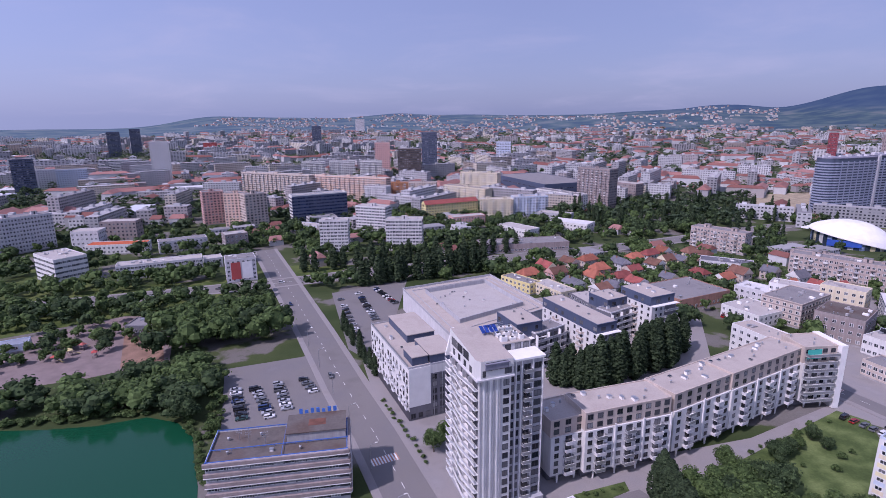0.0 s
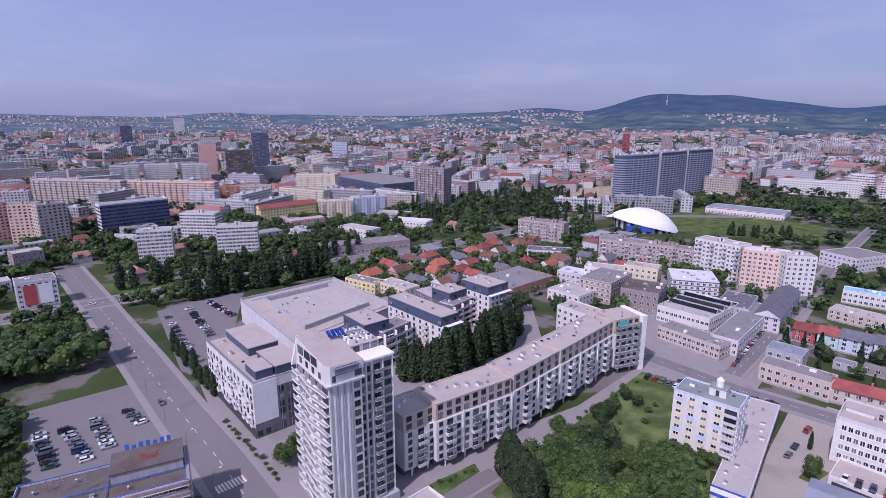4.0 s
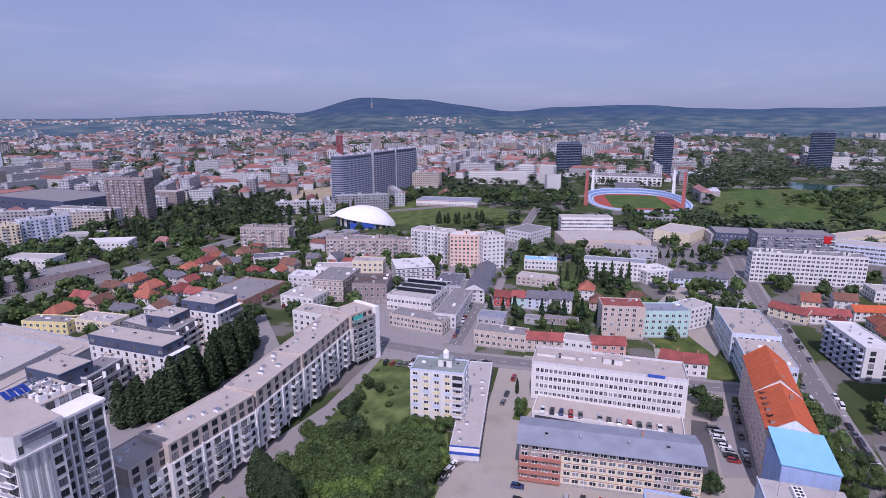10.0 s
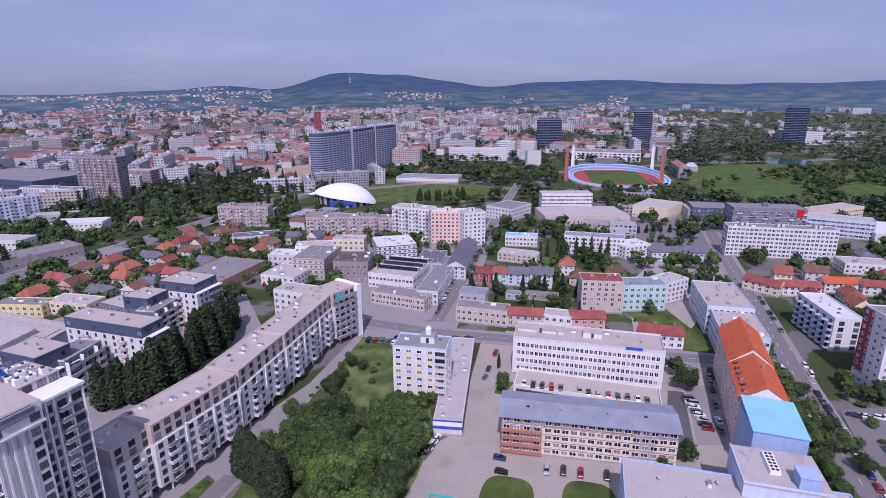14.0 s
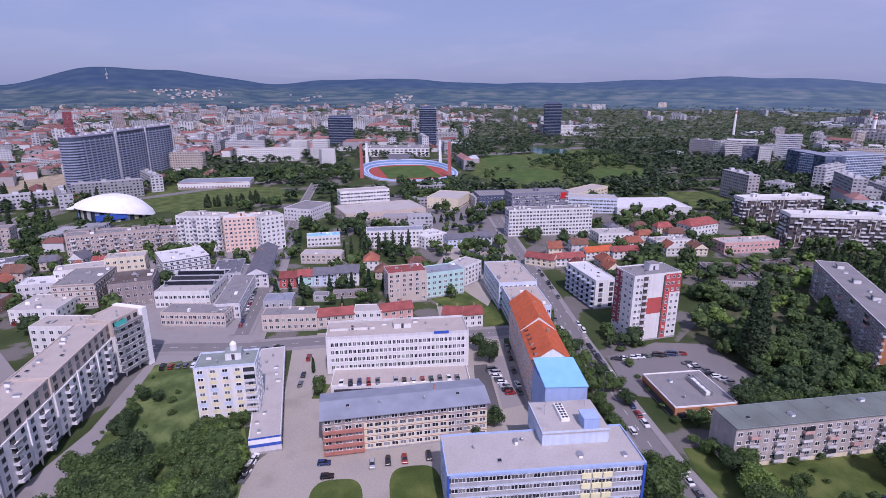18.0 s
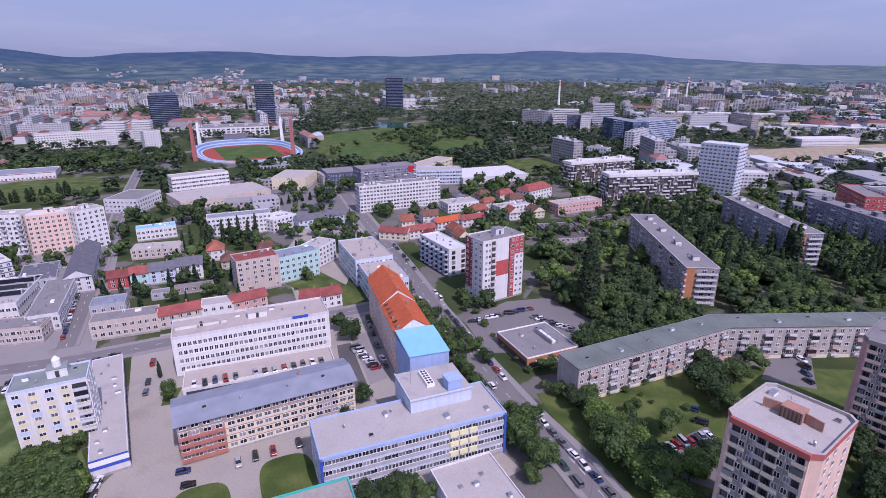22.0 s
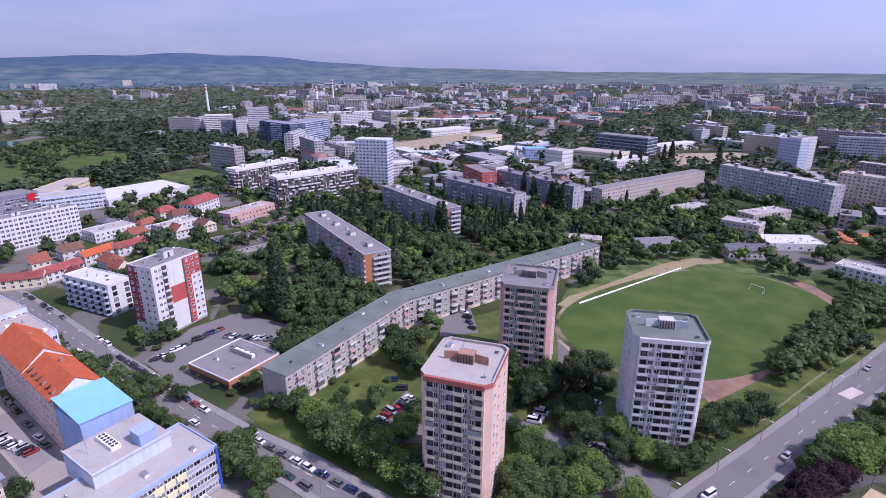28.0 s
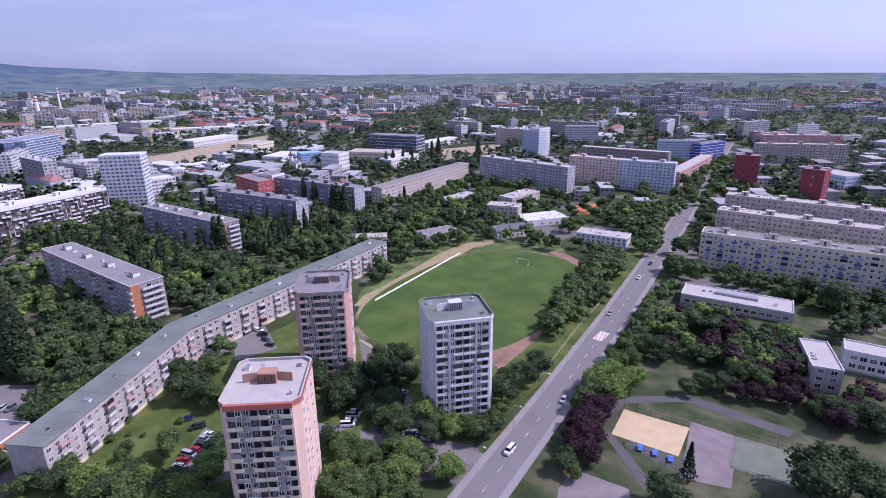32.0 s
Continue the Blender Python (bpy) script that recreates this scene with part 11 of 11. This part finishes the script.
class Soup:
    """Many small solids gathered into one mesh."""
    def __init__(self):
        self.v, self.f, self.m = [], [], []

    def face(self, pts, mi):
        i = len(self.v)
        self.v.extend(pts)
        self.f.append(tuple(range(i, i + len(pts))))
        self.m.append(mi)

    def solid(self, x, y, z, rot, L, W, h, wall, roof, rise_=0.0, over=0.0):
        c, s = math.cos(rot), math.sin(rot)
        def P(u, v, w):
            return (x + u * c - v * s, y + u * s + v * c, z + w)
        i = len(self.v)
        a, b = L / 2, W / 2
        self.v.extend([P(-a, -b, -3), P(a, -b, -3), P(a, b, -3), P(-a, b, -3), P(-a, -b, h), P(a, -b, h), P(a, b, h), P(-a, b, h)])
        for q in ((0, 1, 5, 4), (1, 2, 6, 5), (2, 3, 7, 6), (3, 0, 4, 7)):
            self.f.append(tuple(i + k for k in q))
            self.m.append(wall)
        if rise_:
            j = len(self.v)
            o = 0.4
            self.v.extend([P(-a - o, -b - o, h - 0.2), P(a + o, -b - o, h - 0.2), P(a + o, b + o, h - 0.2), P(-a - o, b + o, h - 0.2), P(-a * 0.8, 0, h + rise_), P(a * 0.8, 0, h + rise_)])
            for q in ((0, 1, 5, 4), (2, 3, 4, 5), (1, 2, 5), (3, 0, 4)):
                self.f.append(tuple(j + k for k in q))
                self.m.append(roof)
        else:
            j = len(self.v)
            self.v.extend([P(-a, -b, h + 0.02), P(a, -b, h + 0.02), P(a, b, h + 0.02), P(-a, b, h + 0.02)])
            self.f.append((j, j + 1, j + 2, j + 3))
            self.m.append(roof)

    def done(self, name, mats, label, category):
        me = bpy.data.meshes.new(name)
        me.from_pydata(self.v, [], self.f)
        for m in mats:
            me.materials.append(M[m])
        me.polygons.foreach_set("material_index", self.m)
        return tagged(new(name, me), label, category, kind="stuff")


# sectors by yaw: share of trees, red-roofed houses, white blocks, long slabs, halls
SECTORS = [(60, 22, (0.54, 0.20, 0.10, 0.16, 0.08)), (22, 2, (0.54, 0.30, 0.08, 0.14, 0.04)), (2, -20, (0.58, 0.34, 0.06, 0.08, 0.06)), (-20, -42, (0.64, 0.32, 0.06, 0.06, 0.06)),
           (-42, -60, (0.62, 0.26, 0.10, 0.10, 0.04)), (-60, -76, (0.70, 0.10, 0.07, 0.06, 0.07)), (-76, -100, (0.82, 0.015, 0.06, 0.04, 0.065)), (-100, -118, (0.74, 0.012, 0.08, 0.04, 0.13)),
           (-118, -135, (0.74, 0.06, 0.07, 0.04, 0.09)), (-135, -200, (0.80, 0.03, 0.05, 0.07, 0.05))]


def far_town():
    rng = random.Random(77)
    town, woods, panes = Soup(), Soup(), Soup()

    def clump(x, y, z, h, n):
        if math.hypot(x, y) < 560:
            tree("round" if rng.random() < 0.5 else "round_dark", x, y, h, rng.uniform(0.9, 1.2))
            return
        w = h * rng.uniform(0.42, 0.62)
        for _ in range(n):
            a, e = rng.uniform(0, 6.283), rng.uniform(-0.4, 1.4)
            k = rng.uniform(0.55, 1.0)
            cx, cy, cz = x + w * k * math.cos(a) * math.cos(e), y + w * k * math.sin(a) * math.cos(e), z + h * 0.52 + h * 0.46 * k * math.sin(e)
            s = h * rng.uniform(0.12, 0.24)
            t1, t2 = rng.uniform(0, 6.283), rng.uniform(-0.7, 0.7)
            ux, uy, uz = math.cos(t1) * s, math.sin(t1) * s, t2 * s * 0.6
            vx, vy, vz = -math.sin(t1) * s * 0.7, math.cos(t1) * s * 0.7, rng.uniform(-0.5, 0.8) * s
            woods.face([(cx - ux, cy - uy, cz - uz), (cx + vx, cy + vy, cz + vz), (cx + ux, cy + uy, cz + uz), (cx - vx, cy - vy, cz - vz)], 0)

    r = 300.0
    while r < 3350:
        step = 14 + r * 0.0132
        n = int(2 * math.pi * r * 250 / 360 / step)
        for i in range(n):
            yaw = 58 - 250 * (i + rng.random()) / n
            rr = r + rng.uniform(-0.5, 0.5) * step
            a = radians(yaw)
            x, y = -math.sin(a) * rr, math.cos(a) * rr
            mixv = next((m for y0, y1, m in SECTORS if y1 <= yaw < y0), None)
            if mixv is None:
                continue
            z = rise(x, y)
            wood = noise.noise((x * 0.0045, y * 0.0045, 3.3)) + (0.55 if -72 > yaw > -104 and rr < 1250 else 0.34 if -70 > yaw > -106 else 0.0)
            if z > 35:
                wood += min(1.2, (z - 35) / 60)
            pick = rng.random() + max(-0.25, -wood * 0.9)
            if rr < 340 and (yaw > -14 or not is_free(x, y, 4)):
                continue
            inner = rr < 620 or (-46 > yaw > -66 and rr < 980) or (yaw < -150 and rr < 900)
            if pick < mixv[0] or wood > 0.45:
                h = rng.uniform(7, 13)
                k = 46 if rr < 600 else 26 if rr < 1100 else 13 if rr < 2000 else 8
                m = 2
                for _ in range(m):
                    x2, y2 = x + rng.uniform(-0.4, 0.4) * step, y + rng.uniform(-0.4, 0.4) * step
                    if is_free(x2, y2, 2.5):
                        clump(x2, y2, rise(x2, y2), h * rng.uniform(0.8, 1.2) * (1 + rr / 9000), k)
                continue
            if not is_free(x, y, 11) or rr < 400:
                continue
            if inner:
                if (-36 > yaw > -66 and rr > 470) or yaw > 25:
                    continue
                g = radians(rng.choice((27, 117)) + rng.uniform(-4, 4))
                if rng.random() < (0.5 if yaw > -60 else 0.12):
                    town.solid(x, y, z, g, rng.uniform(9, 15), rng.uniform(8, 11), rng.uniform(4, 7), rng.choice((0, 1)), 2, rng.uniform(2.5, 3.5))
                else:
                    L, W, h = rng.uniform(14, 32), rng.uniform(10, 16), rng.uniform(5, 10)
                    town.solid(x, y, z, g, L, W, h, rng.choice((0, 0, 1)), 3)
                    dress(panes, x, y, z, g, L, W, h, rr)
                for _ in range(2):
                    x2, y2 = x + rng.uniform(-1, 1) * step, y + rng.uniform(-1, 1) * step
                    if is_free(x2, y2, 2.5):
                        clump(x2, y2, z, rng.uniform(6, 10), 40)
                continue
            quarter = noise.noise((x * 0.0021, y * 0.0021, 7.7))
            turn = 27 if noise.noise((x * 0.0012, y * 0.0012, 1.9)) > 0 else 4 if quarter > 0 else 58
            g = radians(turn + (90 if rng.random() < 0.35 else 0) + rng.uniform(-3, 3))
            big = 1 + rr / 5000
            red, white, slab, hall = mixv[1] * (1 + 2.2 * max(0, quarter)), mixv[2] * (1 + max(0, -quarter)), mixv[3] * (1 + 3.0 * max(0, -quarter)), mixv[4]
            q = rng.random() * (red + white + slab + hall)
            if q < red:
                for _ in range(2):
                    clump(x + rng.uniform(-1, 1) * step, y + rng.uniform(-1, 1) * step, z, rng.uniform(6, 10) * big, 20 if rr < 900 else 8)
                if rng.random() < 0.45:
                    town.solid(x, y, z, g, rng.uniform(30, 64), 12 * big, rng.uniform(9, 15), rng.choice((0, 1, 1)), 2, rng.uniform(3, 4.5))
                else:
                    for k_ in (-1, 1):
                        d = rng.uniform(7, 11) * k_
                        town.solid(x + d * math.cos(g), y + d * math.sin(g), z, g, rng.uniform(10, 15) * big, rng.uniform(9, 11), rng.uniform(5, 9), rng.choice((0, 1, 1)), 2, rng.uniform(2.5, 4))
            elif q < red + white:
                L, W, h = rng.uniform(14, 26), rng.uniform(12, 16), rng.uniform(9, 22)
                town.solid(x, y, z, g, L, W, h, rng.choice((1, 1, 0)), 3)
                town.solid(x, y, z, g, L * 0.3, W * 0.4, h + 2.5, 1, 3)
                dress(panes, x, y, z, g, L, W, h, rr)
            elif q < red + white + slab:
                L, W, h = rng.uniform(40, 75), 12, rng.choice((14, 18, 24, 28))
                town.solid(x, y, z, g, L, W, h, rng.choice((0, 1, 1, 4)), 3)
                for u in (-0.3, 0.05, 0.36):
                    town.solid(x + u * L * math.cos(g), y + u * L * math.sin(g), z, g, 4.5, 4, h + 2.4, 1, 3)
                dress(panes, x, y, z, g, L, W, h, rr)
            else:
                town.solid(x, y, z, g, rng.uniform(30, 75), rng.uniform(18, 34), rng.uniform(6, 10), rng.choice((0, 1)), rng.choice((3, 5, 1)))
        r += step
    # villas on the nearer slopes of the hills
    for _ in range(5200):
        yaw, rr = rng.uniform(-66, 24), rng.uniform(2950, 4760)
        a = radians(yaw)
        x, y = -math.sin(a) * rr, math.cos(a) * rr
        z = rise(x, y)
        dense = noise.noise((x * 0.0024, y * 0.0024, 5.0)) + 0.5 * noise.noise((x * 0.008, y * 0.008, 2.0))
        lim = 150 if yaw > -31 else 118
        if z < lim and dense > (-0.02 if yaw > -31 else 0.3) + 0.35 * (rr > 4300) * (yaw < -31):
            town.solid(x, y, z + 2, rng.uniform(0, 3.1), rng.uniform(11, 22), rng.uniform(9, 13), rng.uniform(5, 10), rng.choice((1, 0, 4)), rng.choice((2, 2, 3)), rng.choice((3, 0)))
    # wooded park strip beyond the meadows
    for _ in range(2600):
        a, rr = radians(rng.uniform(-104, -70)), rng.uniform(560, 1300)
        x, y = -math.sin(a) * rr, math.cos(a) * rr
        if is_free(x, y, 3) and noise.noise((x * 0.008, y * 0.008, 9.1)) > -0.12:
            clump(x, y, 0, rng.uniform(7, 13), 18)
    # dense greenery between the estates and the far town
    for _ in range(2900):
        a, rr = radians(rng.uniform(-168, -96)), rng.uniform(600, 1900)
        x, y = -math.sin(a) * rr, math.cos(a) * rr
        if is_free(x, y, 3) and noise.noise((x * 0.005, y * 0.005, 4.3)) > -0.08:
            clump(x, y, 0, rng.uniform(8, 15), 13)
    woods.done("far_trees", ("leaf_far",), "green tree crowns all over the far town", "trees")
    town.done("far_houses", ("far_wall", "far_white", "far_red_roof", "far_flat_roof", "far_warm", "far_tin"), "far houses and blocks with red and grey roofs", "buildings")
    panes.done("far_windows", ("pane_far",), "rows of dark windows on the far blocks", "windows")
    return len(woods.f), len(town.f), len(panes.f)


def dress(panes, x, y, z, g, L, W, h, rr):
    """Window rows on the two faces that look inward."""
    c, s = math.cos(g), math.sin(g)
    for side, length in (("u", L), ("v", W)):
        nx, ny = (-s, c) if side == "u" else (c, s)
        off = W / 2 if side == "u" else L / 2
        if nx * -x + ny * -y < 0:
            nx, ny = -nx, -ny
        ex, ey = (c, s) if side == "u" else (-s, c)
        cols = max(2, int(length / (3.2 if rr < 1300 else 6.5)))
        rows = max(2, int(h / 3.0))
        w = length / cols * 0.55
        for i in range(cols):
            u = -length / 2 + length * (i + 0.5) / cols
            for k in range(rows):
                z0 = z + 1.2 + k * h / rows
                bx, by = x + nx * (off + 0.06) + ex * u, y + ny * (off + 0.06) + ey * u
                panes.face([(bx - ex * w / 2, by - ey * w / 2, z0), (bx + ex * w / 2, by + ey * w / 2, z0), (bx + ex * w / 2, by + ey * w / 2, z0 + 1.5), (bx - ex * w / 2, by - ey * w / 2, z0 + 1.5)], 0)


far_town()
plant_rest()
